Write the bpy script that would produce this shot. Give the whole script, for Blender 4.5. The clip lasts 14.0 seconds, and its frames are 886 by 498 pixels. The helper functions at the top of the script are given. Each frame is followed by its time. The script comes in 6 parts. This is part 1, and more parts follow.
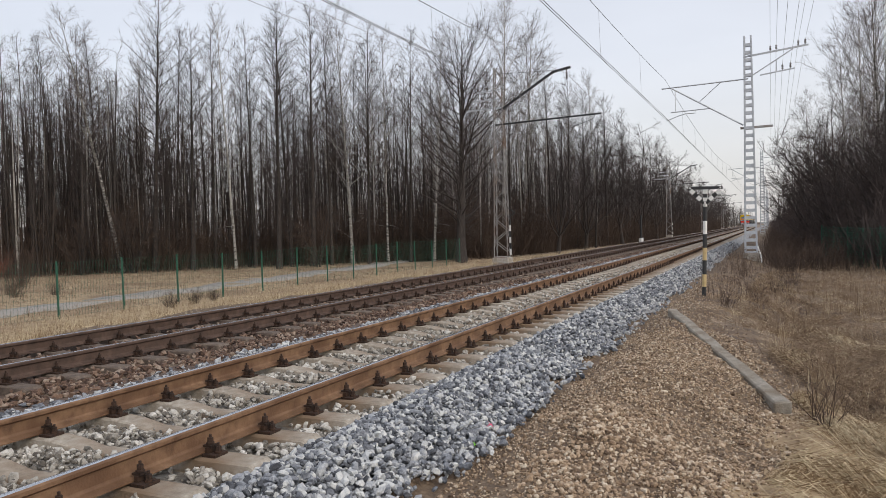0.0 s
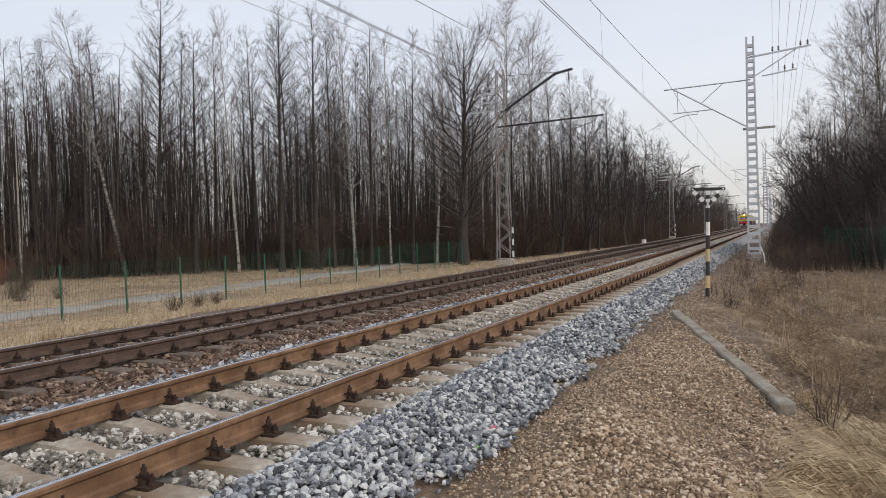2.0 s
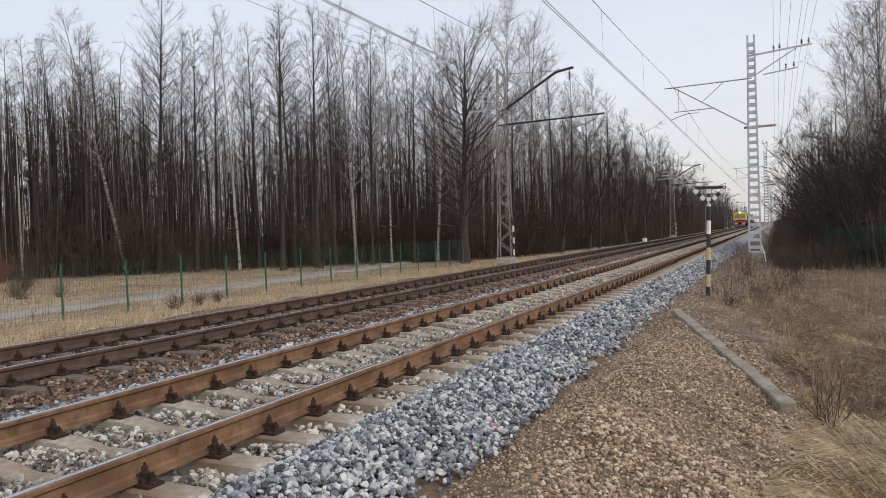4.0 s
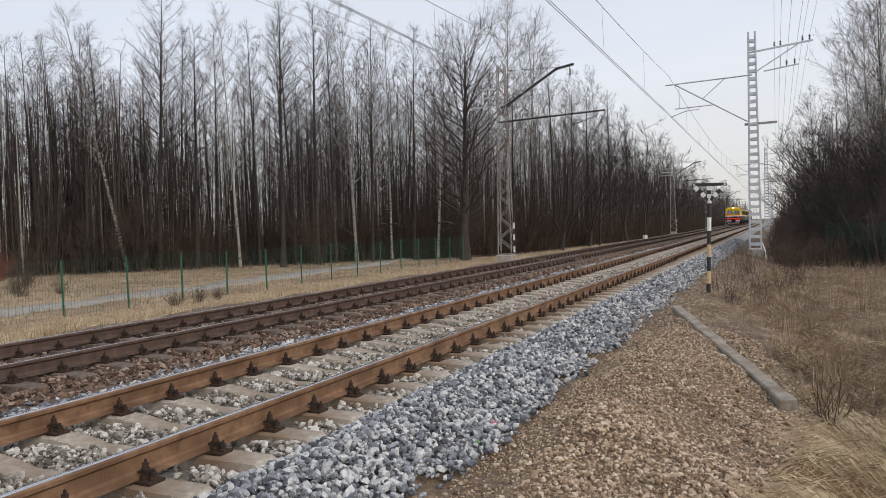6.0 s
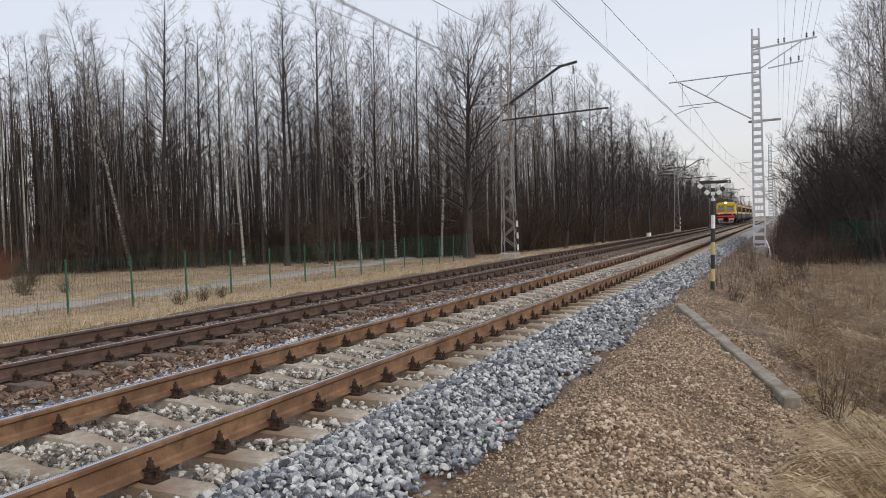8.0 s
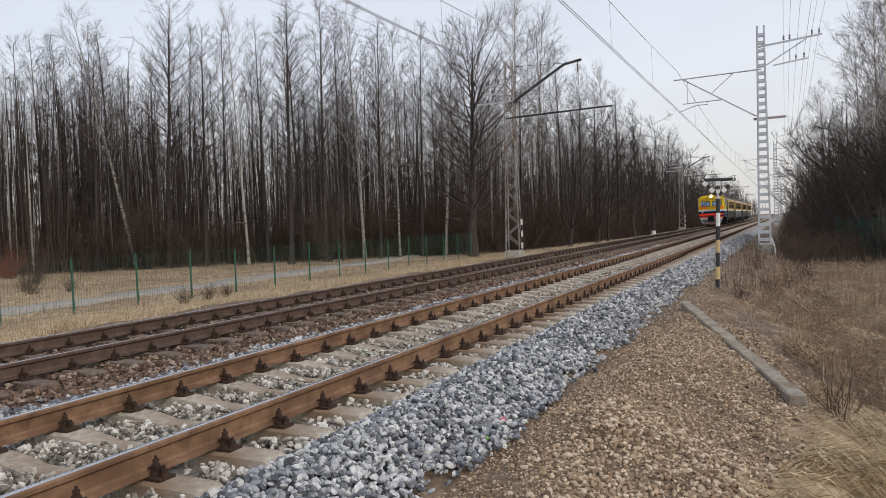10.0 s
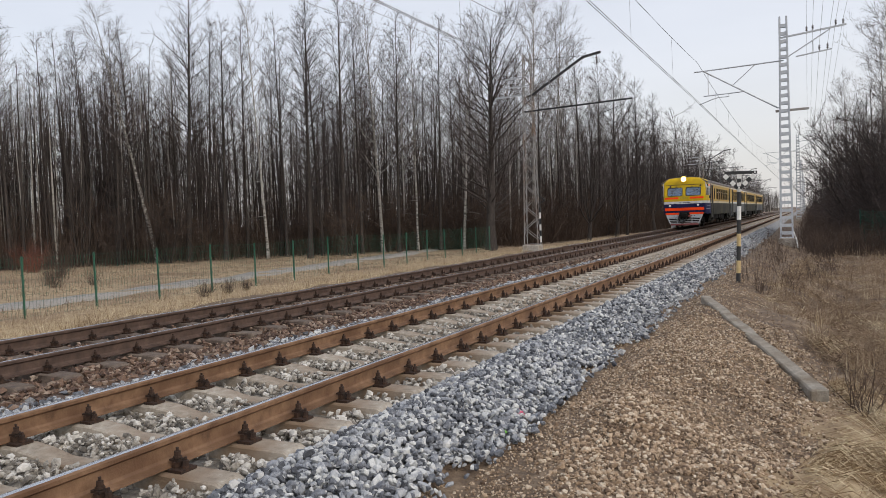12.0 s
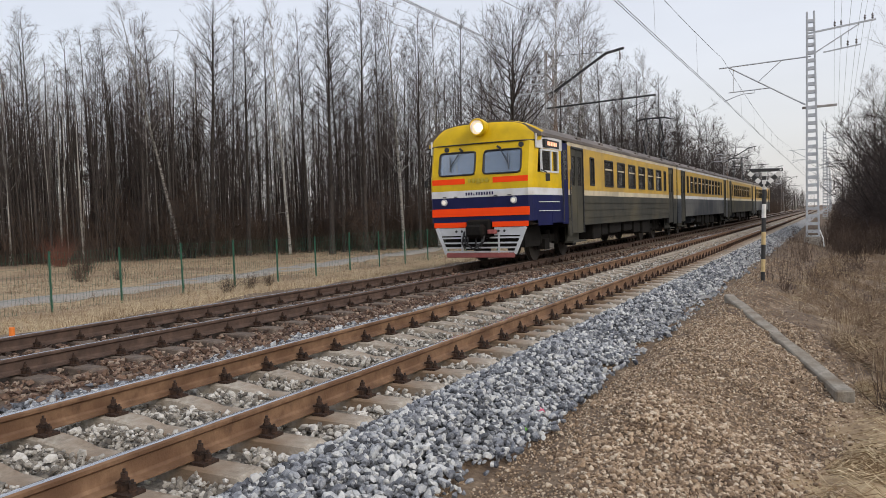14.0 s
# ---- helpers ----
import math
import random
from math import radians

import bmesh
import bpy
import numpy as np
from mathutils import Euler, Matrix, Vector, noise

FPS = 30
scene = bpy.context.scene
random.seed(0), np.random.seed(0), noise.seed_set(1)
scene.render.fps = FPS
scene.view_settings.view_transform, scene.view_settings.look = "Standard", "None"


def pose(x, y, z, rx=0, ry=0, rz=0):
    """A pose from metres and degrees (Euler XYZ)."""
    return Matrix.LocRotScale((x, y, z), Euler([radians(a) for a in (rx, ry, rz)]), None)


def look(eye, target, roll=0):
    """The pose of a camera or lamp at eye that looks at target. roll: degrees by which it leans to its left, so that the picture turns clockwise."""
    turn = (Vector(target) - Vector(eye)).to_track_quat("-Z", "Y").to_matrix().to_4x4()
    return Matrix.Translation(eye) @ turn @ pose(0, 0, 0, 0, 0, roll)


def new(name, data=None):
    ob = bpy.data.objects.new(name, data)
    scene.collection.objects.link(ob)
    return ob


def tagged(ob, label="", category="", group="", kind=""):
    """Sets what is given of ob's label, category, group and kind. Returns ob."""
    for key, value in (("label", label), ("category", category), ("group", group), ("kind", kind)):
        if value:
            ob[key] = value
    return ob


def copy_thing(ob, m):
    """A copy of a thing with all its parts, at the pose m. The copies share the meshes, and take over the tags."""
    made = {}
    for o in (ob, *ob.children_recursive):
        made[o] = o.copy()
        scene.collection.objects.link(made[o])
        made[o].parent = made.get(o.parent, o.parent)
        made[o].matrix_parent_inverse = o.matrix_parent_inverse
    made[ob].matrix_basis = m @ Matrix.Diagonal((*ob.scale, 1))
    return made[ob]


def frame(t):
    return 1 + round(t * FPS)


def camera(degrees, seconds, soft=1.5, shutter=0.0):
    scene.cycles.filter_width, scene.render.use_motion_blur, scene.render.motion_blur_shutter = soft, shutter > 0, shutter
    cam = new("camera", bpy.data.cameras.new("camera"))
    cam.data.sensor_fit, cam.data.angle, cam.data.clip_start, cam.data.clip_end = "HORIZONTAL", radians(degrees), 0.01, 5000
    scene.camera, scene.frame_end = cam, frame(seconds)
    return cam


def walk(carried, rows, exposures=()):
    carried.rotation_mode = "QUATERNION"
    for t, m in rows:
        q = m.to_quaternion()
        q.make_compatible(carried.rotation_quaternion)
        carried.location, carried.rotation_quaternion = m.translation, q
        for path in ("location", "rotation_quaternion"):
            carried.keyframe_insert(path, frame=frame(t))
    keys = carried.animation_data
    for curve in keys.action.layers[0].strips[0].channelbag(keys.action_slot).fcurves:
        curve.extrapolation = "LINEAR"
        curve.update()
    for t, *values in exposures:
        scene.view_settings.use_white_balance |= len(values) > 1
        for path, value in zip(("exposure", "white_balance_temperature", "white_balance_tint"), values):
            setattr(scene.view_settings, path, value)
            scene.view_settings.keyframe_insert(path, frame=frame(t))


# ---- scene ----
cam = camera(61.8, 14.0, soft=0.6)
EYE = (4.470, 0.0, 1.492)
TURNS = [
    (0.0, 88.543, 1.593, 23.924), (0.5, 88.604, 1.633, 24.011), (1.0, 88.655, 1.709, 24.006),
    (1.5, 88.712, 1.780, 24.051), (2.0, 88.722, 1.819, 24.126), (2.5, 88.741, 1.833, 24.113),
    (3.0, 88.718, 1.781, 24.149), (5.5, 88.409, 1.848, 24.219), (6.0, 88.370, 1.809, 24.211),
    (6.5, 88.335, 1.869, 24.239), (7.0, 88.306, 1.964, 24.299), (7.5, 88.280, 1.987, 24.372),
    (8.0, 88.243, 1.935, 24.475), (10.5, 88.053, 2.110, 25.075), (11.0, 87.927, 2.061, 25.578),
    (11.5, 87.787, 2.093, 25.960), (12.0, 87.702, 2.131, 26.221), (12.5, 87.613, 2.155, 26.551),
    (13.0, 87.564, 2.123, 27.035), (13.5, 87.510, 2.016, 27.436), (14.0, 87.505, 1.888, 27.861),
]
walk(cam, [(t, pose(*EYE, a, b, c)) for t, a, b, c in TURNS])

# ---- world and sun: a bright, thinly overcast spring sky ----
world = bpy.data.worlds.new("world")
scene.world = world
world.use_nodes = True


def build_world():
    nt = world.node_tree
    nt.nodes.clear()
    out = nt.nodes.new("ShaderNodeOutputWorld")
    add = nt.nodes.new("ShaderNodeAddShader")
    sky_bg = nt.nodes.new("ShaderNodeBackground")
    cloud_bg = nt.nodes.new("ShaderNodeBackground")
    sky = nt.nodes.new("ShaderNodeTexSky")
    sky.sky_type = "NISHITA"
    sky.sun_disc = False
    sky.sun_elevation, sky.sun_rotation = radians(36), radians(112)
    sky.dust_density, sky.air_density = 3.0, 1.0
    sky_bg.inputs["Strength"].default_value = 0.04
    nt.links.new(sky.outputs[0], sky_bg.inputs["Color"])
    tc = nt.nodes.new("ShaderNodeTexCoord")
    sep = nt.nodes.new("ShaderNodeSeparateXYZ")
    nt.links.new(tc.outputs["Generated"], sep.inputs[0])
    ramp = nt.nodes.new("ShaderNodeValToRGB")
    e = ramp.color_ramp.elements
    e[0].position, e[0].color = 0.0, (0.80, 0.77, 0.75, 1)
    e[1].position, e[1].color = 0.75, (0.70, 0.74, 0.84, 1)
    mid = e.new(0.22)
    mid.color = (0.80, 0.81, 0.86, 1)
    nt.links.new(sep.outputs["Z"], ramp.inputs[0])
    nz = nt.nodes.new("ShaderNodeTexNoise")
    nz.inputs["Scale"].default_value, nz.inputs["Detail"].default_value = 2.2, 5.0
    mp = nt.nodes.new("ShaderNodeMapping")
    mp.inputs["Scale"].default_value = (1, 1, 3.5)
    nt.links.new(tc.outputs["Generated"], mp.inputs[0])
    nt.links.new(mp.outputs[0], nz.inputs["Vector"])
    mr = nt.nodes.new("ShaderNodeMapRange")
    mr.inputs[1].default_value, mr.inputs[2].default_value = 0.3, 0.7
    mr.inputs[3].default_value, mr.inputs[4].default_value = 0.93, 1.05
    nt.links.new(nz.outputs[0], mr.inputs[0])
    mul = nt.nodes.new("ShaderNodeVectorMath")
    mul.operation = "SCALE"
    nt.links.new(ramp.outputs[0], mul.inputs[0])
    nt.links.new(mr.outputs[0], mul.inputs["Scale"])
    nt.links.new(mul.outputs[0], cloud_bg.inputs["Color"])
    cloud_bg.inputs["Strength"].default_value = 0.86
    nt.links.new(sky_bg.outputs[0], add.inputs[0])
    nt.links.new(cloud_bg.outputs[0], add.inputs[1])
    nt.links.new(add.outputs[0], out.inputs["Surface"])


build_world()
sun_data = bpy.data.lights.new("sun", "SUN")
sun_data.energy, sun_data.angle, sun_data.color = 1.35, radians(28), (1.0, 0.94, 0.86)
sun = new("sun", sun_data)
sun.matrix_world = look((0, 0, 60), (-math.sin(radians(112)) * 82, -math.cos(radians(112)) * 82, 0))


# ---- materials ----
def ramp_node(nt, stops):
    r = nt.nodes.new("ShaderNodeValToRGB")
    e = r.color_ramp.elements
    e[0].position, e[0].color = stops[0][0], (*stops[0][1], 1)
    e[1].position, e[1].color = stops[-1][0], (*stops[-1][1], 1)
    for p, c in stops[1:-1]:
        n = e.new(p)
        n.color = (*c, 1)
    return r


def surface(name, stops, scale=8.0, detail=6.0, rough=0.8, metal=0.0, bump=0.2, bump_scale=40.0,
            island=0.0, per_object=0.0, stain=None, stain_scale=1.2, stretch=(1, 1, 1), rough_var=0.1, cells=None):
    """A weathered surface: colour grain from stops, larger stains, fine relief."""
    m = bpy.data.materials.new(name)
    m.use_nodes = True
    nt = m.node_tree
    b = nt.nodes["Principled BSDF"]
    L = nt.links.new
    tc = nt.nodes.new("ShaderNodeTexCoord")
    mp = nt.nodes.new("ShaderNodeMapping")
    mp.inputs["Scale"].default_value = stretch
    L(tc.outputs["Object"], mp.inputs[0])
    n1 = nt.nodes.new("ShaderNodeTexNoise")
    n1.inputs["Scale"].default_value, n1.inputs["Detail"].default_value, n1.inputs["Roughness"].default_value = scale, detail, 0.65
    L(mp.outputs[0], n1.inputs["Vector"])
    fac = n1.outputs[0]
    if island or per_object:
        add = nt.nodes.new("ShaderNodeMath")
        add.operation = "MULTIPLY_ADD"
        if island:
            g = nt.nodes.new("ShaderNodeNewGeometry")
            L(g.outputs["Random Per Island"], add.inputs[0])
        else:
            g = nt.nodes.new("ShaderNodeObjectInfo")
            L(g.outputs["Random"], add.inputs[0])
        add.inputs[1].default_value = island or per_object
        sub = nt.nodes.new("ShaderNodeMath")
        sub.operation = "SUBTRACT"
        sub.inputs[1].default_value = 0.5 * (island or per_object)
        L(fac, sub.inputs[0])
        L(sub.outputs[0], add.inputs[2])
        fac = add.outputs[0]
    r = ramp_node(nt, stops)
    L(fac, r.inputs[0])
    col = r.outputs[0]
    if stain:
        n2 = nt.nodes.new("ShaderNodeTexNoise")
        n2.inputs["Scale"].default_value, n2.inputs["Detail"].default_value = stain_scale, 4.0
        L(tc.outputs["Object"], n2.inputs["Vector"])
        r2 = ramp_node(nt, [(0.45, (0, 0, 0)), (0.68, (1, 1, 1))])
        L(n2.outputs[0], r2.inputs[0])
        mx = nt.nodes.new("ShaderNodeMix")
        mx.data_type = "RGBA"
        L(r2.outputs[0], mx.inputs[0])
        L(col, mx.inputs[6])
        mx.inputs[7].default_value = (*stain, 1)
        col = mx.outputs[2]
    L(col, b.inputs["Base Color"])
    b.inputs["Roughness"].default_value, b.inputs["Metallic"].default_value = rough, metal
    if rough_var:
        mr = nt.nodes.new("ShaderNodeMapRange")
        mr.inputs[3].default_value, mr.inputs[4].default_value = max(0, rough - rough_var), min(1, rough + rough_var)
        L(n1.outputs[0], mr.inputs[0])
        L(mr.outputs[0], b.inputs["Roughness"])
    if bump:
        n3 = nt.nodes.new("ShaderNodeTexNoise")
        n3.inputs["Scale"].default_value, n3.inputs["Detail"].default_value = bump_scale, 4.0
        L(mp.outputs[0], n3.inputs["Vector"])
        bp = nt.nodes.new("ShaderNodeBump")
        bp.inputs["Strength"].default_value, bp.inputs["Distance"].default_value = bump, 0.02
        L(n3.outputs[0], bp.inputs["Height"])
        L(bp.outputs[0], b.inputs["Normal"])
    return m
M_RAIL = surface("rusty_rail_steel", [(0.3, (0.10, 0.050, 0.025)), (0.5, (0.205, 0.115, 0.062)), (0.75, (0.31, 0.19, 0.11))], 6, 8, 0.7, 0.1, 0.25, 60,
                 stain=(0.12, 0.06, 0.03), stain_scale=2.0)
M_RAIL_DARK = surface("old_rail_steel", [(0.3, (0.05, 0.03, 0.022)), (0.55, (0.10, 0.062, 0.045)), (0.8, (0.17, 0.11, 0.08))], 6, 8, 0.7, 0.15, 0.25, 60)
M_HEAD = surface("polished_rail_head", [(0.3, (0.42, 0.42, 0.43)), (0.7, (0.66, 0.67, 0.69))], 3, 4, 0.22, 0.95, 0.03, 80, stretch=(30, 1, 30))
M_SLEEPER = surface("sleeper_concrete", [(0.3, (0.23, 0.19, 0.145)), (0.5, (0.38, 0.33, 0.265)), (0.7, (0.50, 0.45, 0.38))], 14, 8, 0.9, 0, 0.5, 90,
                    per_object=0.12, stain=(0.22, 0.15, 0.095), stain_scale=1.6)
M_SLEEPER_OLD = surface("oily_sleeper_concrete", [(0.3, (0.07, 0.05, 0.04)), (0.55, (0.14, 0.105, 0.08)), (0.75, (0.22, 0.17, 0.13))], 14, 8, 0.9, 0, 0.5, 90, per_object=0.12)
M_CLIP = surface("rusty_fastening", [(0.35, (0.025, 0.016, 0.012)), (0.6, (0.06, 0.032, 0.02)), (0.8, (0.12, 0.055, 0.03))], 30, 5, 0.75, 0.3, 0.3, 120)
M_STONE = surface("grey_crushed_stone", [(0.12, (0.055, 0.058, 0.066)), (0.38, (0.19, 0.20, 0.222)), (0.58, (0.34, 0.35, 0.365)), (0.88, (0.60, 0.60, 0.58))], 25, 6, 0.85, 0, 0.4, 120, island=0.75)
M_STONE_TAN = surface("dusty_crushed_stone", [(0.12, (0.10, 0.088, 0.074)), (0.40, (0.29, 0.262, 0.222)), (0.60, (0.44, 0.41, 0.36)), (0.88, (0.64, 0.61, 0.56))], 25, 6, 0.9, 0, 0.4, 120, island=0.75)
M_STONE_RUST = surface("rusty_crushed_stone", [(0.15, (0.05, 0.03, 0.022)), (0.45, (0.12, 0.072, 0.05)), (0.65, (0.20, 0.125, 0.085)), (0.88, (0.33, 0.26, 0.20))], 25, 6, 0.9, 0, 0.4, 120, island=0.75)
M_PEBBLE = surface("earthy_gravel", [(0.15, (0.105, 0.066, 0.041)), (0.40, (0.26, 0.178, 0.11)), (0.64, (0.41, 0.30, 0.20)), (0.90, (0.62, 0.53, 0.41))], 30, 6, 0.9, 0, 0.4, 130, island=0.7)
M_BED_GREY = surface("ballast_fines", [(0.3, (0.14, 0.14, 0.14)), (0.5, (0.28, 0.275, 0.27)), (0.75, (0.44, 0.43, 0.41))], 22, 9, 0.95, 0, 1.0, 18)
M_BED_TAN = surface("dusty_ballast_fines", [(0.3, (0.10, 0.088, 0.072)), (0.5, (0.21, 0.188, 0.158)), (0.75, (0.38, 0.35, 0.305))], 22, 9, 0.95, 0, 1.0, 18)
M_BED_RUST = surface("oily_ballast_fines", [(0.3, (0.04, 0.026, 0.02)), (0.5, (0.10, 0.065, 0.047)), (0.75, (0.22, 0.16, 0.12))], 22, 9, 0.95, 0, 1.0, 18)
M_DIRT = surface("gravelly_earth", [(0.28, (0.06, 0.038, 0.023)), (0.5, (0.15, 0.103, 0.065)), (0.72, (0.29, 0.215, 0.145))], 9, 12, 0.95, 0, 1.0, 35, stain=(0.10, 0.064, 0.04), stain_scale=0.8)
M_DRYGRASS = surface("dry_matted_grass", [(0.28, (0.16, 0.105, 0.06)), (0.5, (0.33, 0.24, 0.14)), (0.72, (0.50, 0.40, 0.25))], 3, 12, 0.95, 0, 1.0, 30, stain=(0.21, 0.14, 0.085), stain_scale=0.25)
M_FIELD = surface("brown_matted_weeds", [(0.28, (0.075, 0.050, 0.033)), (0.5, (0.19, 0.135, 0.09)), (0.72, (0.36, 0.275, 0.185))], 5, 12, 0.95, 0, 1.0, 24, stain=(0.085, 0.056, 0.038), stain_scale=1.1)
M_FOREST = surface("leaf_litter", [(0.3, (0.09, 0.062, 0.04)), (0.5, (0.17, 0.12, 0.075)), (0.72, (0.27, 0.20, 0.13))], 2, 12, 0.95, 0, 1.0, 20)
M_PATH = surface("worn_asphalt_path", [(0.3, (0.23, 0.21, 0.18)), (0.7, (0.35, 0.32, 0.285))], 4, 10, 0.9, 0, 0.4, 60)
M_CONCRETE = surface("old_concrete", [(0.3, (0.26, 0.23, 0.19)), (0.55, (0.38, 0.345, 0.30)), (0.8, (0.48, 0.45, 0.40))], 9, 9, 0.9, 0, 0.5, 70, stain=(0.24, 0.20, 0.15), stain_scale=2.5)
M_POST = surface("weathered_post_concrete", [(0.3, (0.20, 0.175, 0.14)), (0.55, (0.32, 0.285, 0.235)), (0.8, (0.43, 0.395, 0.335))], 11, 10, 0.92, 0, 0.9, 60, stain=(0.20, 0.16, 0.115), stain_scale=3.0)
M_YELLOWED = surface("yellowed_sign_paint", [(0.3, (0.42, 0.30, 0.13)), (0.7, (0.60, 0.46, 0.24))], 10, 6, 0.7, 0, 0.1, 60)
M_TWIG_BRIGHT = surface("red_willow_twig", [(0.3, (0.10, 0.035, 0.022)), (0.7, (0.22, 0.085, 0.055))], 1, 3, 0.9, 0, 0, 25, island=0.5)
M_GALV = surface("galvanised_steel", [(0.3, (0.42, 0.44, 0.47)), (0.7, (0.60, 0.62, 0.65))], 5, 6, 0.55, 0.35, 0.05, 60)
M_OLDSTEEL = surface("weathered_grey_steel", [(0.3, (0.22, 0.21, 0.20)), (0.7, (0.40, 0.39, 0.38))], 5, 6, 0.7, 0.2, 0.1, 60, stain=(0.20, 0.13, 0.09), stain_scale=1.5)
M_DARKSTEEL = surface("dark_painted_steel", [(0.3, (0.02, 0.02, 0.022)), (0.7, (0.05, 0.05, 0.052))], 8, 5, 0.6, 0.2, 0.1, 60)
M_WIRE = surface("oxidised_copper_wire", [(0.3, (0.10, 0.095, 0.10)), (0.7, (0.18, 0.17, 0.17))], 8, 3, 0.6, 0.4, 0, 60)
M_INSUL = surface("glazed_insulator", [(0.3, (0.05, 0.035, 0.03)), (0.7, (0.12, 0.09, 0.08))], 8, 3, 0.25, 0, 0, 60)
M_BLACK = surface("black_sign_paint", [(0.3, (0.015, 0.015, 0.016)), (0.7, (0.035, 0.035, 0.035))], 10, 6, 0.6, 0, 0.1, 60)
M_WHITE = surface("white_sign_paint", [(0.3, (0.62, 0.61, 0.58)), (0.7, (0.78, 0.77, 0.74))], 10, 6, 0.6, 0, 0.1, 60)
M_GREEN = surface("green_powder_coat", [(0.3, (0.012, 0.07, 0.042)), (0.7, (0.02, 0.11, 0.065))], 8, 5, 0.5, 0, 0.05, 60)
M_BARK = surface("grey_brown_bark", [(0.3, (0.018, 0.014, 0.012)), (0.55, (0.046, 0.037, 0.032)), (0.8, (0.10, 0.083, 0.072))], 5, 8, 0.95, 0, 0.8, 25, stretch=(3, 3, 0.7), per_object=0.12)
M_BIRCH = surface("white_birch_bark", [(0.40, (0.04, 0.034, 0.03)), (0.50, (0.30, 0.28, 0.25)), (0.78, (0.52, 0.49, 0.45))], 2.2, 8, 0.85, 0, 0.4, 25, stretch=(1, 1, 5), per_object=0.10)
M_TWIG = surface("bare_twig_bark", [(0.3, (0.034, 0.025, 0.023)), (0.6, (0.066, 0.049, 0.044)), (0.85, (0.115, 0.088, 0.078))], 1, 3, 0.95, 0, 0, 25, per_object=0.25)
M_TWIG_RED = surface("reddish_bare_twig", [(0.3, (0.040, 0.026, 0.019)), (0.6, (0.08, 0.053, 0.038)), (0.85, (0.14, 0.095, 0.068))], 1, 3, 0.95, 0, 0, 25, per_object=0.25)
M_TWIG_BIRCH = surface("grey_birch_twig", [(0.3, (0.085, 0.068, 0.064)), (0.6, (0.15, 0.125, 0.118)), (0.85, (0.22, 0.19, 0.18))], 1, 3, 0.9, 0, 0, 25, per_object=0.25)
M_STRAW = surface("dry_straw", [(0.2, (0.20, 0.13, 0.07)), (0.5, (0.42, 0.32, 0.20)), (0.85, (0.64, 0.54, 0.37))], 1, 2, 0.9, 0, 0, 25, island=0.7)
M_REED = surface("dry_brown_stalk", [(0.2, (0.12, 0.075, 0.045)), (0.5, (0.24, 0.165, 0.105)), (0.85, (0.38, 0.29, 0.20))], 1, 2, 0.9, 0, 0, 25, island=0.7)


# ---- mesh helpers ----
def mesh_from(name, verts, faces, mats, mat_index=None, smooth=False):
    me = bpy.data.meshes.new(name)
    me.from_pydata([tuple(v) for v in verts] if not isinstance(verts, np.ndarray) else verts.tolist(), [],
                   faces.tolist() if isinstance(faces, np.ndarray) else faces)
    for m in (mats if isinstance(mats, (list, tuple)) else [mats]):
        me.materials.append(m)
    if mat_index is not None:
        me.polygons.foreach_set("material_index", np.asarray(mat_index, dtype=np.int32))
    if smooth:
        me.polygons.foreach_set("use_smooth", np.ones(len(me.polygons), dtype=bool))
    me.update()
    return me


def part_mesh(name, me, parent=None, label="", m=None):
    ob = new(name, me)
    if parent is not None:
        ob.parent = parent
    if m is not None:
        ob.matrix_basis = m
    if label:
        ob["label"] = label
    return ob


def part(name, bm, material, parent=None, label="", smooth=False, m=None):
    me = bpy.data.meshes.new(name)
    bm.normal_update()
    bm.to_mesh(me)
    bm.free()
    for mm in (material if isinstance(material, (list, tuple)) else [material]):
        me.materials.append(mm)
    if smooth:
        me.polygons.foreach_set("use_smooth", np.ones(len(me.polygons), dtype=bool))
    return part_mesh(name, me, parent, label, m)


def box(bm, x0, x1, y0, y1, z0, z1, mat=0):
    v = [bm.verts.new(p) for p in ((x0, y0, z0), (x1, y0, z0), (x1, y1, z0), (x0, y1, z0), (x0, y0, z1), (x1, y0, z1), (x1, y1, z1), (x0, y1, z1))]
    out = []
    for f in ((3, 2, 1, 0), (4, 5, 6, 7), (0, 1, 5, 4), (1, 2, 6, 5), (2, 3, 7, 6), (3, 0, 4, 7)):
        fc = bm.faces.new([v[i] for i in f])
        fc.material_index = mat
        out.append(fc)
    return v


def bevelled_box(x0, x1, y0, y1, z0, z1, b=0.01):
    bm = bmesh.new()
    box(bm, x0, x1, y0, y1, z0, z1)
    bmesh.ops.bevel(bm, geom=bm.edges[:], offset=b, segments=1, affect="EDGES")
    return bm


def bar(bm, a, b, w, h=None, mat=0, up=(0, 0, 1)):
    """A straight bar of rectangular section from a to b."""
    a, b = Vector(a), Vector(b)
    d = (b - a).normalized()
    u = Vector(up)
    if abs(d.dot(u)) > 0.95:
        u = Vector((1, 0, 0))
    s = d.cross(u).normalized() * (w / 2)
    t = s.cross(d).normalized() * ((h or w) / 2)
    v = [bm.verts.new(p + i * s + j * t) for p in (a, b) for i, j in ((-1, -1), (1, -1), (1, 1), (-1, 1))]
    for f in ((3, 2, 1, 0), (4, 5, 6, 7), (0, 1, 5, 4), (1, 2, 6, 5), (2, 3, 7, 6), (3, 0, 4, 7)):
        fc = bm.faces.new([v[i] for i in f])
        fc.material_index = mat


